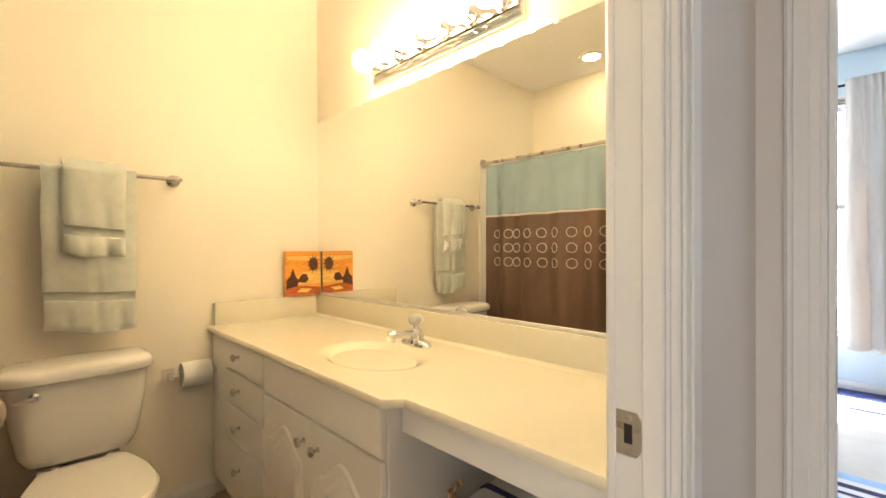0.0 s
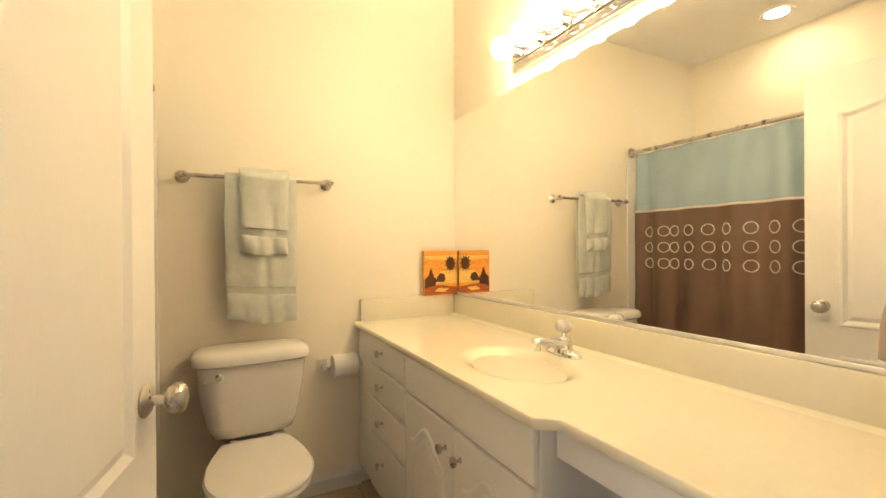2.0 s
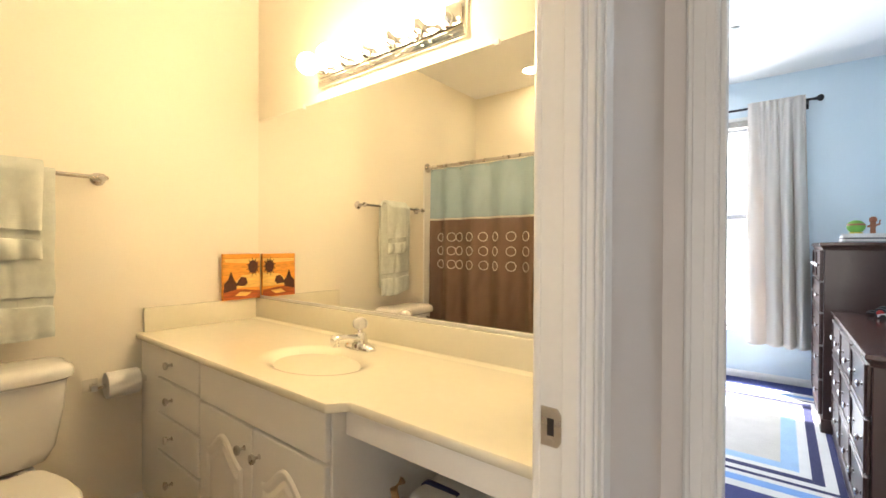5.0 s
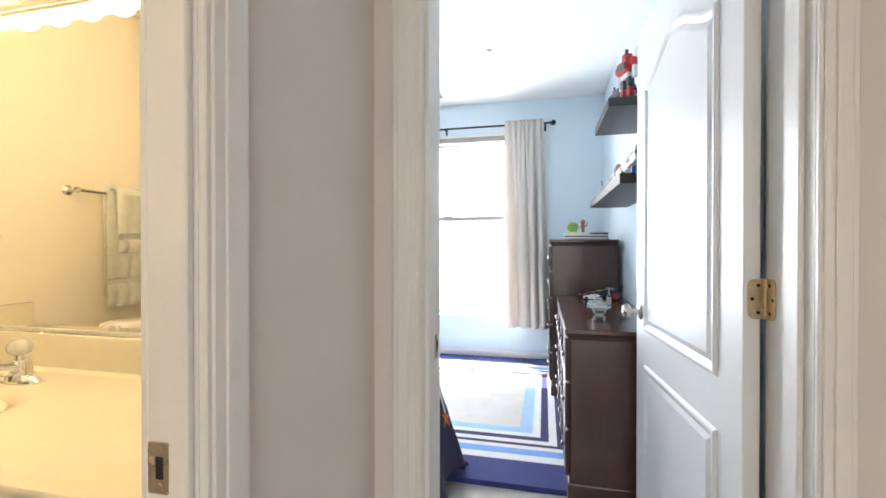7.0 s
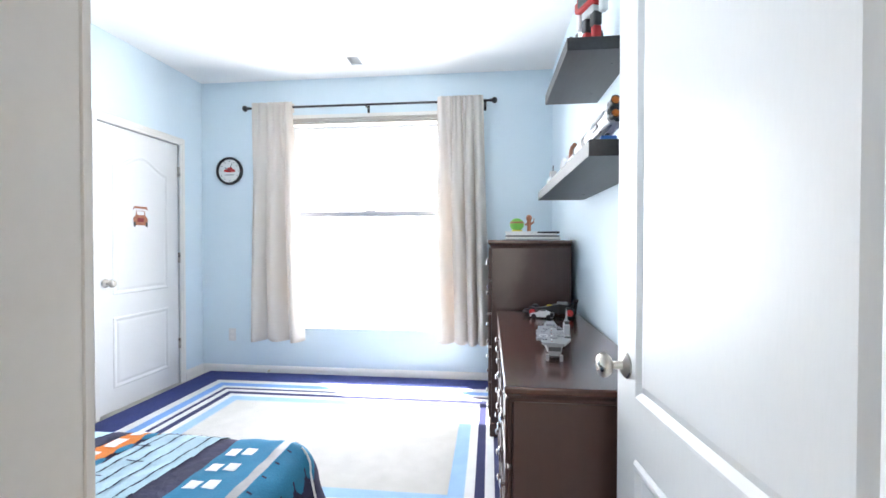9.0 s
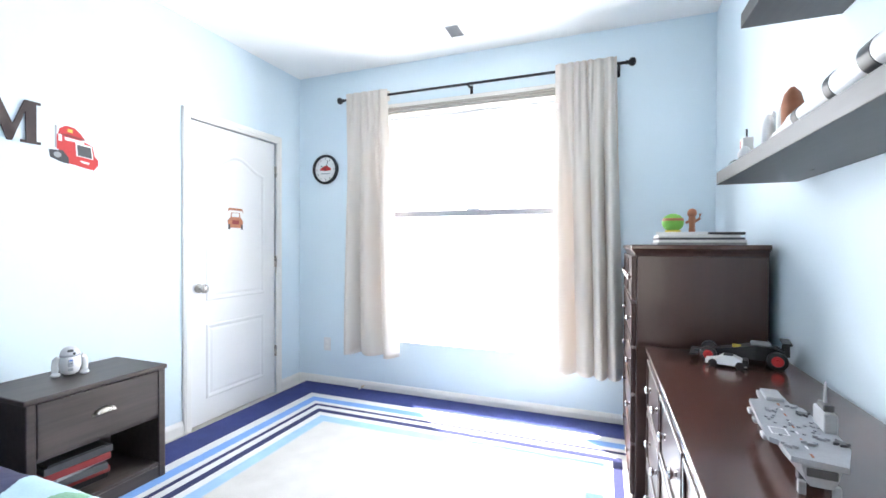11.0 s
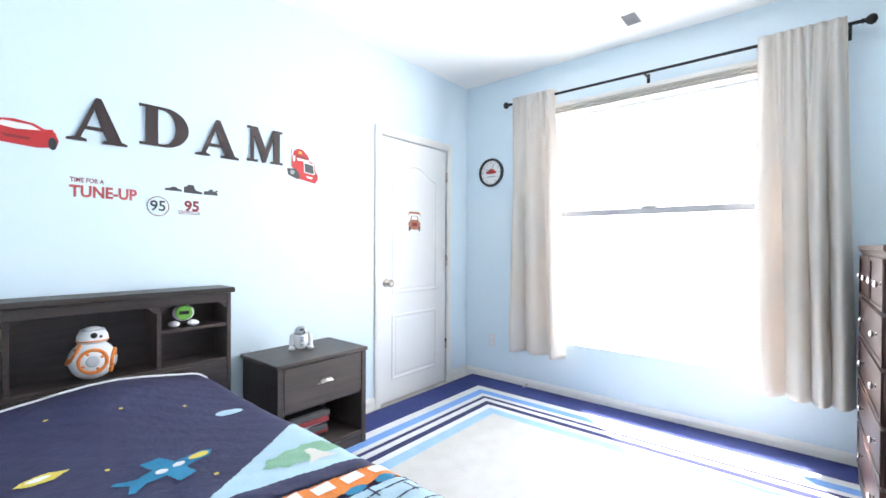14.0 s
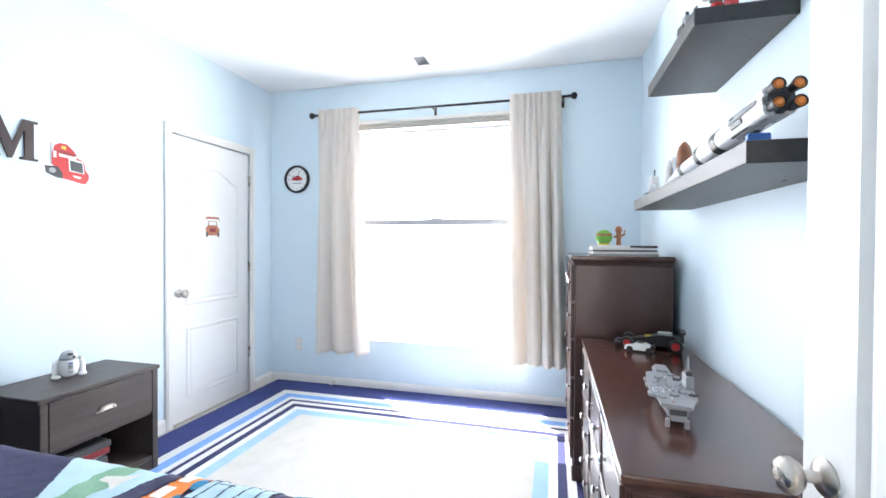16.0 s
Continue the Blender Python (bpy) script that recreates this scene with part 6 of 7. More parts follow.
for k in range(3):
    part("speed_line", moved(turned(shape_mesh([[(-0.055, 0), (0.05, 0), (0.05, 0.003), (-0.053, 0.003)]], 0.0003), 90), (0.0006, 0, -0.036 + 0.007 * k)), M_DKRED, rn)
for nm, y, outl in (("silhouette_decal", 2.545, [(-0.040, -0.008), (-0.036, 0.004), (-0.014, 0.006), (-0.004, 0.013), (0.012, 0.012), (0.020, 0.004), (0.036, 0.002), (0.038, -0.008)]),
                    ("silhouette_decal", 2.632, [(-0.040, -0.012), (-0.040, 0.018), (-0.028, 0.020), (-0.020, 0.030), (0.006, 0.030), (0.010, 0.012), (0.018, 0.004), (0.048, -0.004), (0.048, -0.014)]),
                    ("silhouette_decal", 2.722, [(-0.036, -0.014), (-0.034, 0.004), (-0.012, 0.006), (-0.006, 0.016), (0.010, 0.016), (0.014, 0.004), (0.026, 0.012), (0.038, 0.014), (0.030, 0.002), (0.036, -0.014)])):
    b = shape_mesh([outl], 0.0003)
    single(nm, on_left_wall(b, y, 1.488, 0.0006), M_DKPRINT, "small black vehicle silhouette decal", "wall decal", "vehicle silhouettes")

clk = thing("wall_clock", (-2.246, YW, 1.863), "round wall clock with black rim and red car print", "clock")
part("rim", lathe([(0.108, 0.0), (0.124, 0.0), (0.127, -0.012), (0.122, -0.028), (0.112, -0.032), (0.106, -0.026), (0.105, -0.010)], "y", (0, 0, 0), 48), M_BLACK, clk, "glossy black plastic rim", True)
part("face", lathe([(0.1045, -0.0105), (0.1045, -0.0125)], "y", (0, 0, 0), 48), M_WHITEPRINT, clk, "white clock face")
part("printed_car", moved(shape_mesh([[(-0.055, -0.012), (-0.050, 0.006), (-0.025, 0.012), (-0.012, 0.026), (0.022, 0.026), (0.036, 0.010), (0.055, 0.004), (0.056, -0.014), (0.0, -0.020)]], 0.0004), (0, -0.0133, 0.006)), M_RED, clk, "red printed car shape")
part("printed_bar", moved(shape_mesh([[(-0.045, -0.004), (0.045, -0.004), (0.045, 0.004), (-0.045, 0.004)]], 0.0004), (0, -0.0133, -0.036)), M_GREYPRINT, clk, "grey printed line")
for k in range(12):
    a = 2 * math.pi * k / 12
    b = shape_mesh([[(-0.002, 0.080), (0.002, 0.080), (0.002, 0.094), (-0.002, 0.094)]], 0.0004)
    bmesh.ops.rotate(b, verts=b.verts, cent=(0, 0, 0), matrix=Matrix.Rotation(a, 3, "Y"))
    part("hour_mark", moved(b, (0, -0.0133, 0)), M_DKPRINT, clk)
for ang, ln, w in ((-55, 0.055, 0.003), (20, 0.080, 0.002)):
    b = box((-w, -0.0165, -0.012), (w, -0.0150, ln))
    bmesh.ops.rotate(b, verts=b.verts, cent=(0, 0, 0), matrix=Matrix.Rotation(radians(ang), 3, "Y"))
    part("clock_hand", b, M_BLACK, clk)

vent = thing("ceiling_vent", (-0.965, 4.645, CEIL), "white metal ceiling air register", "vent")
for lo, hi in (((-0.060, -0.090, -0.006), (-0.045, 0.090, -0.0005)), ((0.045, -0.090, -0.006), (0.060, 0.090, -0.0005)), ((-0.0445, -0.090, -0.006), (0.0445, -0.076, -0.0005)), ((-0.0445, 0.076, -0.006), (0.0445, 0.090, -0.0005))):
    part("frame_bar", box(lo, hi, 0.001, 1), M_VINYL, vent)
part("duct_backing", box((-0.044, -0.075, -0.0015), (0.044, 0.075, -0.0004)), M_GREYTOY, vent, "grey duct opening")
for k in range(8):
    y = -0.066 + k * 0.019
    b = box((-0.044, y - 0.006, -0.0045), (0.044, y + 0.006, -0.0030))
    bmesh.ops.rotate(b, verts=b.verts, cent=(0, y, -0.004), matrix=Matrix.Rotation(radians(28), 3, "X"))
    part("slat", b, M_VINYL, vent)
for x, y in ((-0.346, 3.804), (-1.005, 3.534)):
    spk = thing("sprinkler_head", (x, y, CEIL), "small ceiling sprinkler head with a white ring", "sprinkler", "sprinkler heads")
    part("escutcheon", lathe([(0.030, -0.0005), (0.034, -0.004), (0.022, -0.010)], "z", (0, 0, 0), 24), M_VINYL, spk, smooth=True)
    part("nozzle", lathe([(0.010, -0.010), (0.008, -0.024), (0.016, -0.026), (0.016, -0.029), (0.004, -0.030)], "z", (0, 0, 0), 16), M_CHROME, spk, smooth=True)
cl = thing("ceiling_lamp", (-0.935, 3.285, CEIL), "unlit flush ceiling lamp with a nickel rim and white glass", "ceiling light")
part("canopy", lathe([(0.02, -0.0005), (0.185, -0.0005), (0.192, -0.008), (0.190, -0.026), (0.180, -0.032), (0.170, -0.026)], "z", (0, 0, 0), 48), M_NICKEL, cl, "brushed nickel canopy ring", True)
part("glass_bowl", lathe([(0.172, -0.024), (0.168, -0.044), (0.150, -0.066), (0.115, -0.084), (0.065, -0.095), (0.012, -0.098)], "z", (0, 0, 0), 48), M_PORCELAIN, cl, "white glass bowl", True)
part("finial", lathe([(0.010, -0.097), (0.012, -0.104), (0.007, -0.112), (0.003, -0.114)], "z", (0, 0, 0), 16), M_NICKEL, cl, smooth=True)
pc = thing("panel_cover", (XR, 1.985, 1.395), "white painted metal breaker panel cover behind the door", "panel cover")
part("plate", box((-0.012, -0.185, -0.255), (-0.0005, 0.185, 0.255), 0.003, 2), M_TRIM, pc)
part("hatch", box((-0.016, -0.145, -0.205), (-0.0122, 0.145, 0.205), 0.002, 1), M_TRIM, pc)
for y in (-0.172, 0.172):
    for z in (-0.215, 0.215):
        part("screw", lathe([(0.006, -0.0122), (0.006, -0.0145), (0.003, -0.0155)], "x", (0, y, z), 12), M_NICKEL, pc, "small metal screw")
out = thing("wall_outlet", (-2.232, YW, 0.365), "white duplex wall outlet", "outlet")
part("cover_plate", box((-0.035, -0.006, -0.057), (0.035, -0.0005, 0.057), 0.003, 2), M_VINYL, out)
for z in (-0.024, 0.024):
    part("socket", box((-0.016, -0.008, z - 0.014), (0.016, -0.0055, z + 0.014), 0.003, 2), M_WHITETOY, out)
ds = thing("door_stop", (-1.862, YW - 0.014, 0.052), "spring door stop on the baseboard", "door stop")
part("spring", tube([(0.006 * math.cos(k * 0.9), -0.0005 - 0.0009 * k, 0.006 * math.sin(k * 0.9)) for k in range(70)], 0.0012, 5), M_BRASS, ds, smooth=True)
part("tip", lathe([(0.009, -0.062), (0.009, -0.074), (0.005, -0.078)], "y", (0, 0, 0), 14), M_VINYL, ds, "white rubber tip", True)

# ---- toys and small things ----
pieces = [(lathe([(0.020, 0.006), (0.034, 0.018), (0.042, 0.045), (0.041, 0.075), (0.036, 0.092)], "z"), M_WHITETOY), (lathe([(0.037, 0.091), (0.039, 0.097), (0.037, 0.101)], "z"), M_GREYTOY), (lathe([(0.037, 0.101), (0.034, 0.116), (0.024, 0.130), (0.008, 0.136), (0.001, 0.1365)], "z"), M_SILVERTOY),
          (box((0.022, -0.011, 0.114), (0.036, 0.011, 0.126), 0.003, 2), M_DKGREY), (ball((0.036, 0.014, 0.106), 0.006, None, 10), M_BLACK), (box((0.036, -0.010, 0.048), (0.0435, 0.010, 0.082), 0.002, 1), M_SILVERTOY), (box((0.0425, -0.006, 0.074), (0.0442, 0.006, 0.079), 0, 1), M_BLUETOY), (box((0.0425, -0.006, 0.060), (0.0442, 0.006, 0.063), 0, 1), M_DKGREY), (box((0.038, -0.009, 0.028), (0.0425, 0.009, 0.040), 0.001, 1), M_SILVERTOY)]
for sd in (-1, 1):
    pieces += [(tube([(0.0, sd * 0.040, 0.088), (0.0, sd * 0.050, 0.080), (0.002, sd * 0.054, 0.050), (0.006, sd * 0.053, 0.022)], 0.013, 12), M_WHITETOY), (ball((0.010, sd * 0.052, 0.011), 0.019, None, 14, (1.35, 1.0, 0.6)), M_WHITETOY)]
multi("toy_robot", pieces, "small white and grey dome-topped toy robot on the nightstand", "toy", (-2.355, 3.155, NH + RUG - 0.012), -24)

pieces = [(ball((0, 0, 0.082), 0.082, None, 28), M_WHITETOY), (lathe([(0.050, 0.156), (0.055, 0.164), (0.053, 0.186), (0.043, 0.206), (0.023, 0.219), (0.002, 0.223)], "z"), M_WHITETOY),
          (lathe([(0.0555, 0.163), (0.0562, 0.166), (0.0555, 0.169)], "z"), M_ORANGETOY), (lathe([(0.042, 0.208), (0.0425, 0.211), (0.038, 0.2115)], "z"), M_SILVERTOY)]
for ang, tilt in ((0, -4), (82, 8), (-88, -30)):
    turn_ring = Matrix.Rotation(radians(ang), 3, "Z") @ Matrix.Rotation(radians(tilt), 3, "Y")
    mid = Vector((0, 0, 0.082))
    loop = [mid + turn_ring @ Vector((0.0692, 0.046 * math.cos(a), 0.046 * math.sin(a))) for a in [2 * math.pi * i / 28 for i in range(29)]]
    pieces.append((tube(loop, 0.0072, 8), M_ORANGETOY))
    hub = ball((0, 0, 0), 0.024, None, 16, (0.25, 1, 1))
    for vv in hub.verts:
        vv.co = mid + turn_ring @ (vv.co + Vector((0.0785, 0, 0)))
    pieces.append((hub, M_SILVERTOY))
    for k in range(4):
        a = math.pi / 2 * k + 0.5
        pieces.append((tube([mid + turn_ring @ Vector((0.0715, 0.042 * math.cos(a), 0.042 * math.sin(a))), mid + turn_ring @ Vector((0.0765, 0.029 * math.cos(a), 0.029 * math.sin(a)))], 0.0045, 6), M_ORANGETOY))
pieces += [(ball((0.047, 0.004, 0.190), 0.0125, None, 14), M_BLACK), (ball((0.046, 0.027, 0.184), 0.006, None, 10), M_BLACK)]
multi("toy_ball_robot", pieces, "white ball-shaped toy with orange rings in the headboard", "toy", (XL + 0.100, 2.205, 0.6385), -10)

pieces = [(ball((0, 0, 0.062), 0.042, None, 20, (0.8, 1.05, 0.9)), M_WHITETOY), (lathe([(0.032, 0.0), (0.034, 0.003), (0.030, 0.006)], "x", (0.030, 0, 0.066), 24), M_GREENTOY), (box((0.035, -0.020, 0.058), (0.0375, 0.020, 0.074), 0.001, 1), M_BLACK),
          (ball((0, 0, 0.104), 0.014, None, 10), M_GREENTOY)]
for s in (-1, 1):
    pieces.append((ball((0.012, s * 0.038, 0.014), 0.024, None, 14, (1.2, 1.0, 0.58)), M_WHITETOY))
for piece, _ in pieces:
    for vv in piece.verts:
        vv.co *= 1.06
multi("alarm_clock", pieces, "white and green child's alarm clock on a headboard shelf", "alarm clock", (XL + 0.100, 2.555, 0.8132), -12)
lb = thing("book", (XL + 0.09, 1.85, 0.8132), "red and white book lying on a headboard shelf", "book", turn=8)
part("cover", box((-0.05, -0.065, 0), (0.05, 0.065, 0.022), 0.001, 1), M_RED, lb)
part("page_block", box((-0.046, -0.062, 0.003), (0.0506, 0.0656, 0.019)), M_PAPER, lb, "white page edges")

CT = 1.2252
z = CT
for w, d, h, m, dx in ((0.335, 0.25, 0.010, M_GREYTOY, 0.0), (0.33, 0.24, 0.012, M_PAPER, 0.004), (0.325, 0.245, 0.009, M_DKGREY, 0.0), (0.31, 0.235, 0.013, M_PAPER, -0.006), (0.20, 0.22, 0.012, M_WHITETOY, -0.06)):
    bkk = thing("book", (0.385 + dx, 4.13, z), "hardcover book in a stack on the tall chest", "book", "books on the chest", turn=90 + dx * 100)
    part("cover", box((-d / 2, -w / 2, 0), (d / 2, w / 2, h), 0.001, 1), m, bkk)
    part("page_block", box((-d / 2 + 0.002, -w / 2 - 0.0006, 0.002), (d / 2 + 0.0006, w / 2 - 0.004, h - 0.002)), M_PAPER, bkk, "page edges")
    z += h + 0.0002
fold = thing("black_folder", (0.470, 4.11, z - 0.0142), "black plastic folder lying on the book stack", "folder", turn=-4)
part("cover", box((-0.085, -0.10, 0), (0.085, 0.11, 0.012), 0.002, 1), M_BLACK, fold)
multi("green_toy", [(ball((0, 0, 0.046), 0.046, None, 24, (1.0, 0.95, 0.90)), M_GREENTOY), (lathe([(0.0450, 0.053), (0.0455, 0.059), (0.0430, 0.065)], "z"), M_RUST), (lathe([(0.030, 0.0), (0.034, 0.010)], "z"), M_QYELLOW)],
      "round green toy head with a brown band on the books", "toy", (0.294, 4.13, z))
multi("twig_figure", [(lathe([(0.014, 0), (0.012, 0.03), (0.015, 0.06), (0.013, 0.074)], "z"), M_RUST), (ball((0, 0, 0.088), 0.020, None, 12, (1, 1, 1.1)), M_RUST), (tube([(0.012, 0, 0.05), (0.030, 0, 0.062), (0.032, 0, 0.085)], 0.006, 8), M_RUST), (tube([(-0.012, 0, 0.05), (-0.026, 0, 0.045)], 0.006, 8), M_RUST)],
      "small brown wooden-looking figure on the books", "figurine", (0.372, 4.13, z))

DT = 0.8052
# model race car of black bricks
rc = thing("model_race_car", (0.465, 3.705, DT), "black brick-built model race car with red wheel rims", "model car", turn=-13)
part("chassis", loft([[(x, y, zz) for y, zz in ((-w, 0.022), (w, 0.022), (w, h), (-w, h))] for x, w, h in ((-0.165, 0.018, 0.034), (-0.10, 0.022, 0.046), (-0.03, 0.034, 0.060), (0.04, 0.040, 0.078), (0.10, 0.030, 0.070), (0.135, 0.022, 0.056))]), M_BLACK, rc)
rc.scale = (0.90, 0.90, 0.90)
part("nose_wing", box((-0.180, -0.070, 0.020), (-0.150, 0.070, 0.028), 0.002, 1), M_BLACK, rc)
part("rear_wing", box((0.120, -0.060, 0.092), (0.150, 0.060, 0.100), 0.002, 1), M_BLACK, rc)
for y in (-0.058, 0.054):
    part("wing_post", box((0.126, y, 0.050), (0.142, y + 0.004, 0.093), 0.001, 1), M_BLACK, rc)
part("yellow_panel", box((-0.035, -0.022, 0.060), (0.005, 0.022, 0.066), 0.002, 1), M_QYELLOW, rc)
part("engine_block", box((0.025, -0.022, 0.074), (0.090, 0.022, 0.088), 0.003, 1), M_GREYTOY, rc)
for x, r_ in ((-0.115, 0.030), (0.105, 0.033)):
    for s in (-1, 1):
        wh = part("wheel", lathe([(r_ * 0.6, s * 0.046), (r_, s * 0.050), (r_, s * 0.074), (r_ * 0.62, s * 0.078), (r_ * 0.6, s * 0.070)], "y", (x, 0, r_), 24), M_BLACK, rc, "black rubber tyre", True)
        part("rim", lathe([(r_ * 0.58, s * 0.066), (r_ * 0.58, s * 0.0745), (r_ * 0.2, s * 0.072), (r_ * 0.15, s * 0.078)], "y", (x, 0, r_), 16), M_RED, wh, "red wheel rim")
        part("axle", tube([(x, s * 0.02, r_), (x, s * 0.05, r_)], 0.005, 8), M_GREYTOY, rc)
wc = thing("model_car", (0.395, 3.618, DT), "small white and black brick model car", "model car", turn=-16)
part("body", loft([[(x, y, zz) for y, zz in ((-0.024, 0.010), (0.024, 0.010), (0.022, h), (-0.022, h))] for x, h in ((-0.060, 0.022), (-0.025, 0.030), (-0.010, 0.042), (0.020, 0.042), (0.045, 0.032), (0.060, 0.030))]), M_WHITETOY, wc)
part("canopy", box((-0.008, -0.018, 0.0405), (0.020, 0.018, 0.0445), 0.002, 1), M_BLACK, wc)
part("rear_panel", box((0.046, -0.025, 0.012), (0.0625, 0.025, 0.034), 0.002, 1), M_BLACK, wc)
for x in (-0.038, 0.040):
    for s in (-1, 1):
        part("wheel", lathe([(0.013, s * 0.018), (0.013, s * 0.028), (0.008, s * 0.029)], "y", (x, 0, 0.013), 16), M_BLACK, wc)

M_SHIPGREY = mat("pale_grey_bricks", (0.33, 0.34, 0.36), 0.35, var=0.10, scale=60, fine=200, bump=0.1, dist=0.001)


def ring_xy(x0, x1, y0, y1, w, z0, z1):
    bm = None
    for lo, hi in (((x0, y0, z0), (x0 + w, y1, z1)), ((x1 - w, y0, z0), (x1, y1, z1)), ((x0 + w, y0, z0), (x1 - w, y0 + w, z1)), ((x0 + w, y1 - w, z0), (x1 - w, y1, z1))):
        bm = box(lo, hi, 0, 1, bm)
    return bm


# model aircraft carrier
ac = thing("model_ship", (0.356, 2.945, DT), "grey brick-built model aircraft carrier with small planes", "model ship", turn=-6)
deck = [(-0.046, -0.200), (0.036, -0.210), (0.050, -0.165), (0.066, -0.120), (0.068, 0.020), (0.050, 0.050), (0.046, 0.100), (0.026, 0.118), (0.022, 0.205), (-0.030, 0.210), (-0.034, 0.135), (-0.060, 0.122), (-0.066, -0.020), (-0.064, -0.120), (-0.050, -0.132)]
part("flight_deck", loft([[(a, b, 0.062) for a, b in deck], [(a, b, 0.072) for a, b in deck]]), M_SHIPGREY, ac, "grey studded flight deck")
part("hull", loft([[(a * k, b * 0.94, zz) for a, b in ((-0.03, -0.21), (0.03, -0.21), (0.045, -0.1), (0.045, 0.1), (0.012, 0.21), (-0.012, 0.21), (-0.045, 0.1), (-0.045, -0.1))] for k, zz in ((0.55, 0.022), (0.8, 0.034), (1.0, 0.0615))]), M_SHIPGREY, ac)
for y in (-0.13, 0.11):
    part("stand", box((-0.020, y - 0.012, 0.0), (0.020, y + 0.012, 0.0225), 0.002, 1), M_DKGREY, ac)
part("island", box((0.044, -0.050, 0.0722), (0.068, 0.022, 0.112), 0.002, 1), M_SHIPGREY, ac)
part("bridge", box((0.047, -0.035, 0.1122), (0.066, 0.006, 0.126), 0.002, 1), M_DKGREY, ac)
part("mast", lathe([(0.004, 0.126), (0.003, 0.160), (0.001, 0.172)], "z", (0.056, -0.012, 0), 8), M_SHIPGREY, ac)
rnd = random.Random(3)
for x, y in ((-0.035, -0.15), (0.0, -0.12), (0.030, -0.085), (0.055, -0.10), (0.020, 0.10), (-0.025, 0.05), (0.035, 0.05)):
    b = plate([(0, 0.016), (0.004, 0.004), (0.014, -0.004), (0.014, -0.007), (0.004, -0.006), (0.007, -0.014), (-0.007, -0.014), (-0.004, -0.006), (-0.014, -0.007), (-0.014, -0.004), (-0.004, 0.004)], 0.005)
    turned(b, -90, "X")
    turned(b, rnd.uniform(-60, 60))
    part("toy_plane", moved(b, (x, y, 0.0725)), M_DKGREY if x > 0.03 else M_SHIPGREY, ac)
for k in range(10):
    part("deck_stripe", box((-0.012 + 0.001 * k, -0.19 + k * 0.036, 0.0721), (-0.008 + 0.001 * k, -0.175 + k * 0.036, 0.0728)), M_WHITETOY if k % 2 else M_RUST, ac)
for y in (-0.09, 0.0, 0.06):
    part("sponson", box((-0.070, y, 0.052), (-0.050, y + 0.03, 0.0618), 0.002, 1), M_SHIPGREY, ac)

for x in (-0.026, 0.026):
    for y in (-0.185, 0.17):
        part("post", box((x - 0.006, y - 0.006, 0.0), (x + 0.006, y + 0.006, 0.024), 0.001, 1), M_SHIPGREY, ac)
part("stern_opening", box((-0.022, -0.2005, 0.040), (0.024, -0.1965, 0.056), 0.001, 1), M_DKGREY, ac, "dark stern opening")
part("bow_block", box((-0.024, 0.125, 0.0722), (0.016, 0.200, 0.082), 0.002, 1), M_SHIPGREY, ac)
part("lift_outline", ring_xy(-0.056, -0.024, -0.100, -0.060, 0.003, 0.0722, 0.0732), M_WHITETOY, ac, "white lift marking")
for k in range(26):
    part("stud", lathe([(0.0035, 0.0721), (0.0035, 0.0748), (0.001, 0.0750)], "z", (rnd.uniform(-0.050, 0.042), rnd.uniform(-0.12, 0.02), 0), 8), M_SHIPGREY, ac)

ac.scale = (0.88, 0.92, 0.90)

# rocket lying on the long shelf
S2 = 1.495
rk = thing("model_rocket", (0.492, 3.06, S2), "white brick-built model rocket lying on blue stands", "model rocket", turn=3)
RZ = 0.072
body = [(0.043, -0.395), (0.043, -0.12), (0.0435, -0.12), (0.0435, 0.02), (0.040, 0.03), (0.031, 0.07), (0.031, 0.24), (0.026, 0.26), (0.018, 0.31), (0.016, 0.36), (0.006, 0.42), (0.003, 0.47)]
part("body", lathe(body, "y", (0, 0, RZ), 28), M_WHITETOY, rk, smooth=True)
for y0, y1 in ((-0.135, -0.095), (0.005, 0.032), (0.18, 0.21)):
    r_ = 0.0445 if y0 < 0.1 else 0.032
    part("black_band", lathe([(r_ - 0.001, y0), (r_, y0 + 0.001), (r_, y1 - 0.001), (r_ - 0.001, y1)], "y", (0, 0, RZ), 28), M_BLACK, rk, "black roll band", True)
for a in (40, 130, 220, 310):
    b = box((-0.004, -0.36, 0.041), (0.004, -0.22, 0.047))
    bmesh.ops.rotate(b, verts=b.verts, cent=(0, 0, 0), matrix=Matrix.Rotation(radians(a), 3, "Y"))
    part("black_stripe", moved(b, (0, 0, RZ)), M_BLACK, rk)
    cx, cz = 0.036 * math.cos(radians(a + 5)), 0.036 * math.sin(radians(a + 5))
    part("fairing", lathe([(0.005, -0.24), (0.014, -0.33), (0.018, -0.40)], "y", (cx, 0, RZ + cz), 16), M_WHITETOY, rk, smooth=True)
    e = part("engine_bell", lathe([(0.010, -0.400), (0.013, -0.412), (0.0185, -0.440), (0.016, -0.441), (0.013, -0.425)], "y", (cx, 0, RZ + cz), 18), M_BLACK, rk, "black engine bell", True)
    part("engine_core", lathe([(0.0145, -0.430), (0.0145, -0.438), (0.008, -0.442)], "y", (cx, 0, RZ + cz), 16), M_ORANGETOY, e, "orange nozzle core")
part("thrust_block", lathe([(0.040, -0.395), (0.036, -0.408), (0.02, -0.412)], "y", (0, 0, RZ), 20), M_DKGREY, rk)
for y, hh in ((-0.30, 0.068), (0.10, 0.040)):
    part("cradle", box((-0.026, y - 0.008, 0.0), (0.026, y + 0.008, hh), 0.003, 1), M_BLUETOY, rk, "blue display stand")
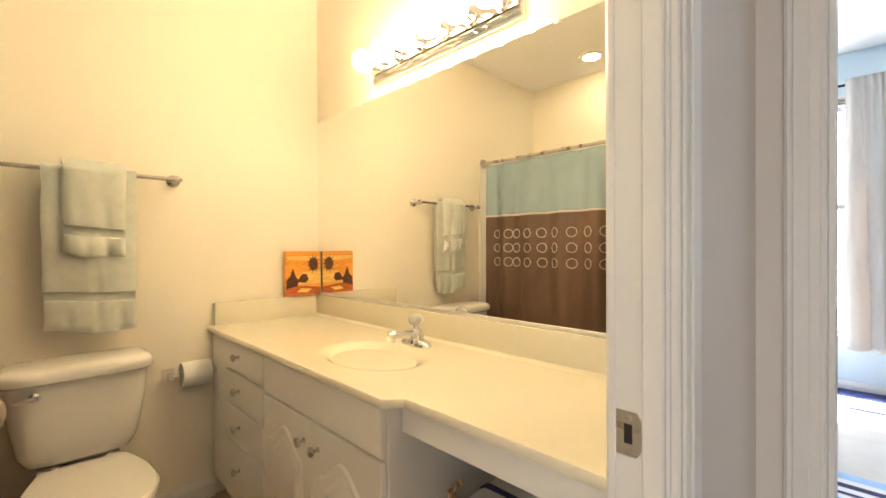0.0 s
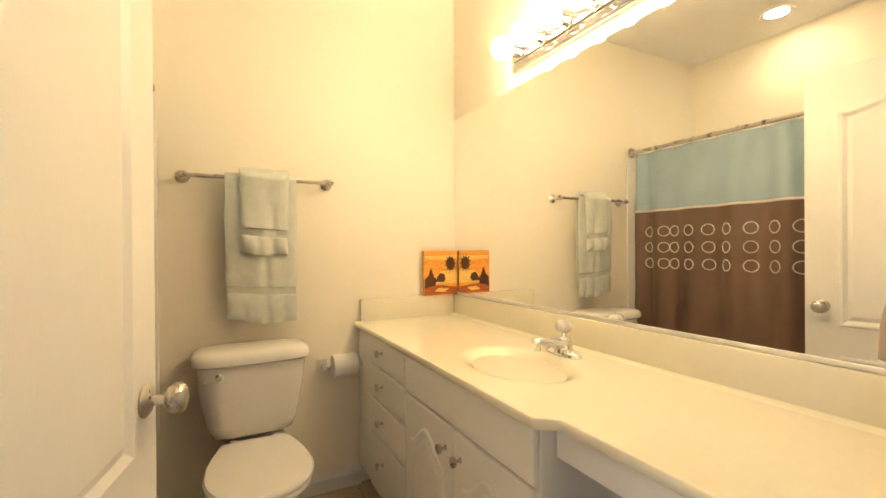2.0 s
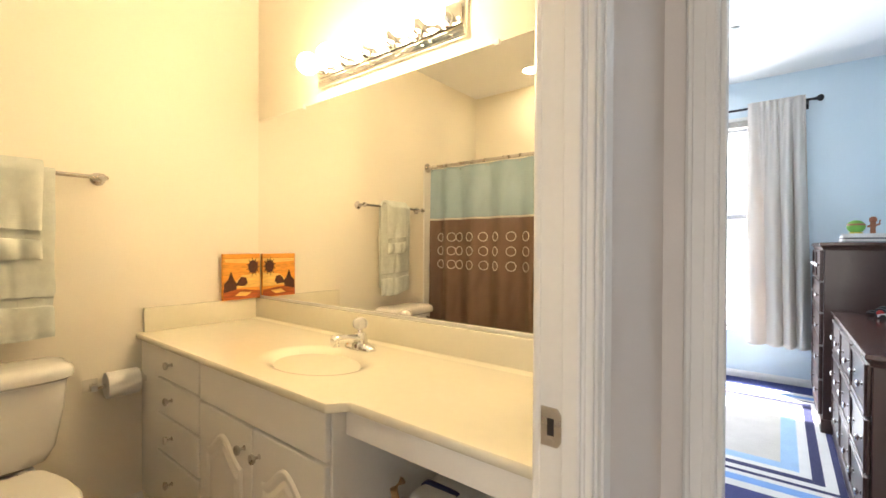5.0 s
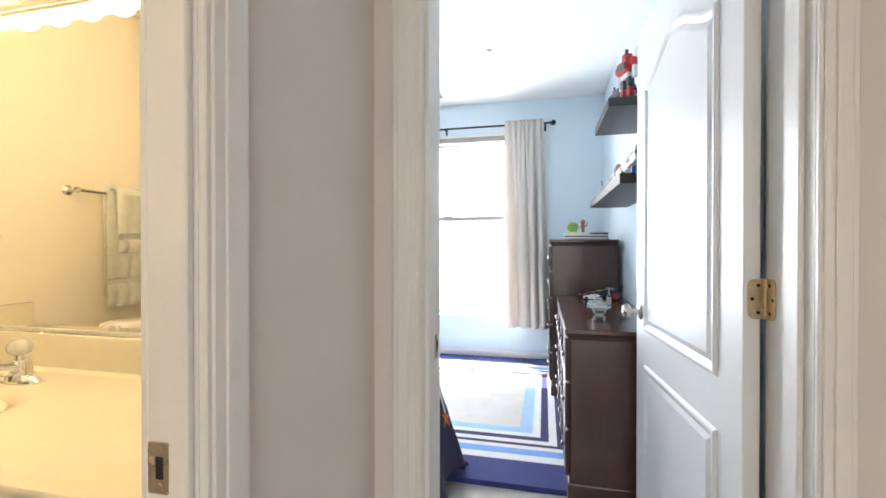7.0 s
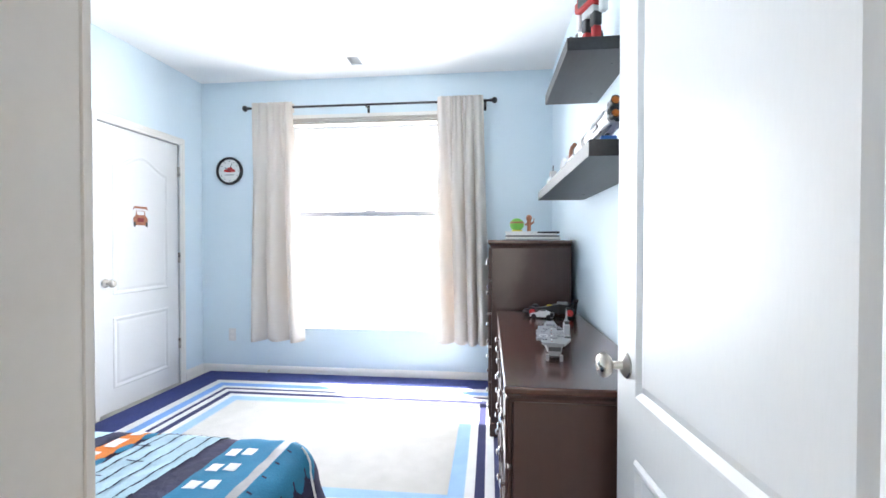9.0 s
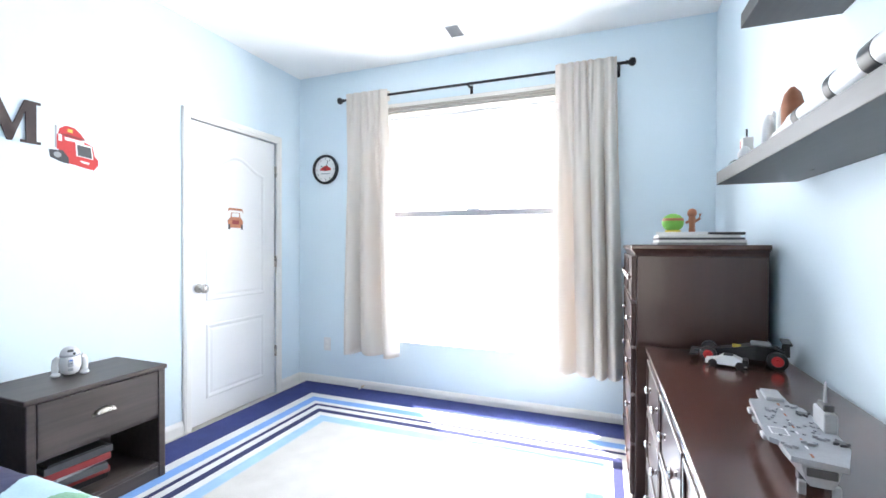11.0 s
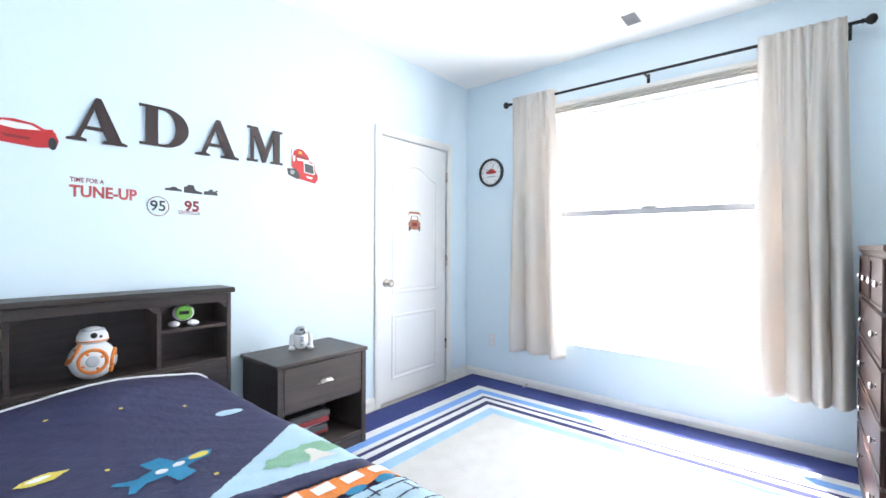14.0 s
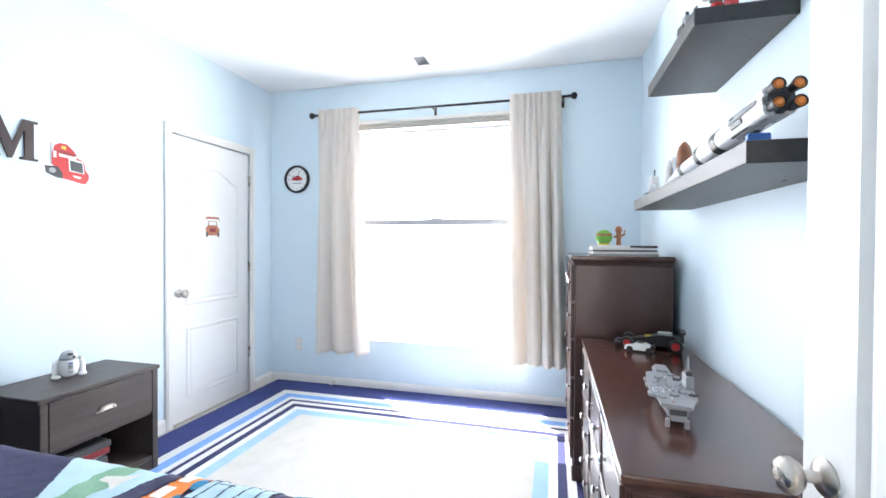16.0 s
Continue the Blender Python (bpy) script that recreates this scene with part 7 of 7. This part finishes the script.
for k in range(14):
    a = radians(25.7 * k)
    ln = (0.10, 0.06, 0.14)[k % 3]
    y0 = -0.37 + (0.02, 0.07, 0.0)[k % 3]
    b = box((-0.0080, y0, 0.0425), (0.0080, y0 + ln, 0.0468), 0.001, 1)
    bmesh.ops.rotate(b, verts=b.verts, cent=(0, 0, 0), matrix=Matrix.Rotation(a, 3, "Y"))
    part("hull_panel", moved(b, (0, 0, RZ)), (M_SILVERTOY, M_DKGREY, M_GREYTOY)[k % 3], rk)
for o in rk.children:
    if not o.name.startswith("cradle"):
        for vv in o.data.vertices:
            vv.co.x, vv.co.z = vv.co.x * 0.80, RZ + (vv.co.z - RZ) * 0.80
        if o.name.startswith("engine_bell"):
            for q in o.children:
                for vv in q.data.vertices:
                    vv.co.x, vv.co.z = vv.co.x * 0.80, RZ + (vv.co.z - RZ) * 0.80
tilt = Matrix.Translation((0, 0, 0.012)) @ Matrix.Rotation(radians(-5.4), 4, "X")
for o in rk.children:
    if not o.name.startswith("cradle"):
        o.matrix_local = tilt
sh = thing("model_shuttle", (0.530, 3.60, S2), "upright model shuttle with orange tank and white boosters", "model rocket")
part("tank", lathe([(0.020, 0.006), (0.020, 0.120), (0.015, 0.142), (0.004, 0.156)], "z", (0.01, -0.05, 0), 18), M_RUST, sh, "rust orange fuel tank", True)
for y in (-0.020, 0.030):
    part("booster", lathe([(0.012, 0.004), (0.010, 0.014), (0.010, 0.108), (0.002, 0.128)], "z", (0.0, y, 0), 14), M_WHITETOY, sh, smooth=True)
part("orbiter", lathe([(0.014, 0.010), (0.014, 0.085), (0.010, 0.104), (0.003, 0.114)], "z", (-0.018, 0.004, 0), 14), M_WHITETOY, sh, smooth=True)
part("pad", box((-0.05, -0.08, 0.0), (0.045, 0.045, 0.006), 0.001, 1), M_GREYTOY, sh)
for o in sh.children:
    for vv in o.data.vertices:
        vv.co *= 1.42
lm = thing("model_capsule", (0.435, 3.585, S2), "small white lander model with thin legs", "model")
part("capsule", lathe([(0.020, 0.022), (0.022, 0.034), (0.012, 0.052), (0.004, 0.058)], "z", (0, 0, 0), 14), M_WHITETOY, lm, smooth=True)
for a in range(4):
    c, s = math.cos(a * math.pi / 2 + 0.6), math.sin(a * math.pi / 2 + 0.6)
    part("leg", tube([(0.016 * c, 0.016 * s, 0.028), (0.032 * c, 0.032 * s, 0.0015)], 0.0015, 6), M_GREYTOY, lm)
tw = thing("model_tower", (0.455, 3.645, S2), "small cream and red model launch tower", "model")
part("tower_block", box((-0.016, -0.018, 0.0), (0.016, 0.018, 0.098), 0.002, 1), M_PAPER, tw)
part("red_strip", box((-0.0165, 0.004, 0.012), (-0.0155, 0.010, 0.088)), M_RED, tw, "thin red strip")
part("mast", tube([(0.0, 0.0, 0.098), (0.0, 0.0, 0.128)], 0.003, 6), M_DKGREY, tw)
tb = thing("toy_box", (0.445, 3.70, S2), "small light blue toy block at the shelf's end", "toy")
part("block", box((-0.022, -0.03, 0.0), (0.022, 0.03, 0.026), 0.003, 1), M_QSKY, tb)
part("dark_lid", box((-0.022, -0.03, 0.0262), (0.022, 0.03, 0.030), 0.001, 1), M_DKGREY, tb)

# figures on the short shelf
def figure(place, turn, k, label, mats_, seed):
    rnd = random.Random(seed)
    a, b, c = mats_
    pcs = []
    for s in (-1, 1):
        pcs += [(box((-0.020, s * 0.026 - 0.012, 0.0), (0.026, s * 0.026 + 0.012, 0.018), 0.003, 1), b), (box((-0.012, s * 0.024 - 0.010, 0.018), (0.012, s * 0.024 + 0.010, 0.062), 0.003, 1), a), (box((-0.014, s * 0.022 - 0.012, 0.064), (0.014, s * 0.022 + 0.012, 0.104), 0.003, 1), b),
                (box((-0.018, s * 0.056 - 0.014, 0.140), (0.018, s * 0.056 + 0.014, 0.172), 0.004, 1), a), (box((-0.011, s * 0.060 - 0.010, 0.088), (0.011, s * 0.060 + 0.010, 0.140), 0.003, 1), c), (box((-0.004, s * 0.052 - 0.004, 0.165), (0.000, s * 0.052 + 0.024, 0.215), 0.001, 1), c)]
    pcs += [(box((-0.018, -0.030, 0.100), (0.018, 0.030, 0.124), 0.004, 1), c), (box((-0.024, -0.042, 0.124), (0.028, 0.042, 0.174), 0.006, 2), a), (box((0.026, -0.028, 0.135), (0.032, 0.028, 0.165), 0.002, 1), b), (box((-0.016, -0.016, 0.176), (0.018, 0.016, 0.208), 0.005, 2), a), (box((-0.004, -0.003, 0.205), (0.010, 0.003, 0.228), 0.001, 1), b)]
    for q, _ in pcs:
        for vv in q.verts:
            vv.co *= k
    return multi("toy_robot_figure", pcs, label, "toy", place, turn, smooth=False)


S1 = 1.939
figure((0.500, 2.975, S1), 200, 1.25, "red and white armoured toy robot figure on the shelf", (M_RED, M_DKGREY, M_WHITETOY), 1)
figure((0.480, 3.260, S1), 190, 0.82, "grey and black toy robot figure on the shelf", (M_GREYTOY, M_BLACK, M_DKGREY), 2)
figure((0.560, 3.120, S1), 170, 0.70, "black and orange toy robot figure on the shelf", (M_BLACK, M_RUST, M_GREYTOY), 3)
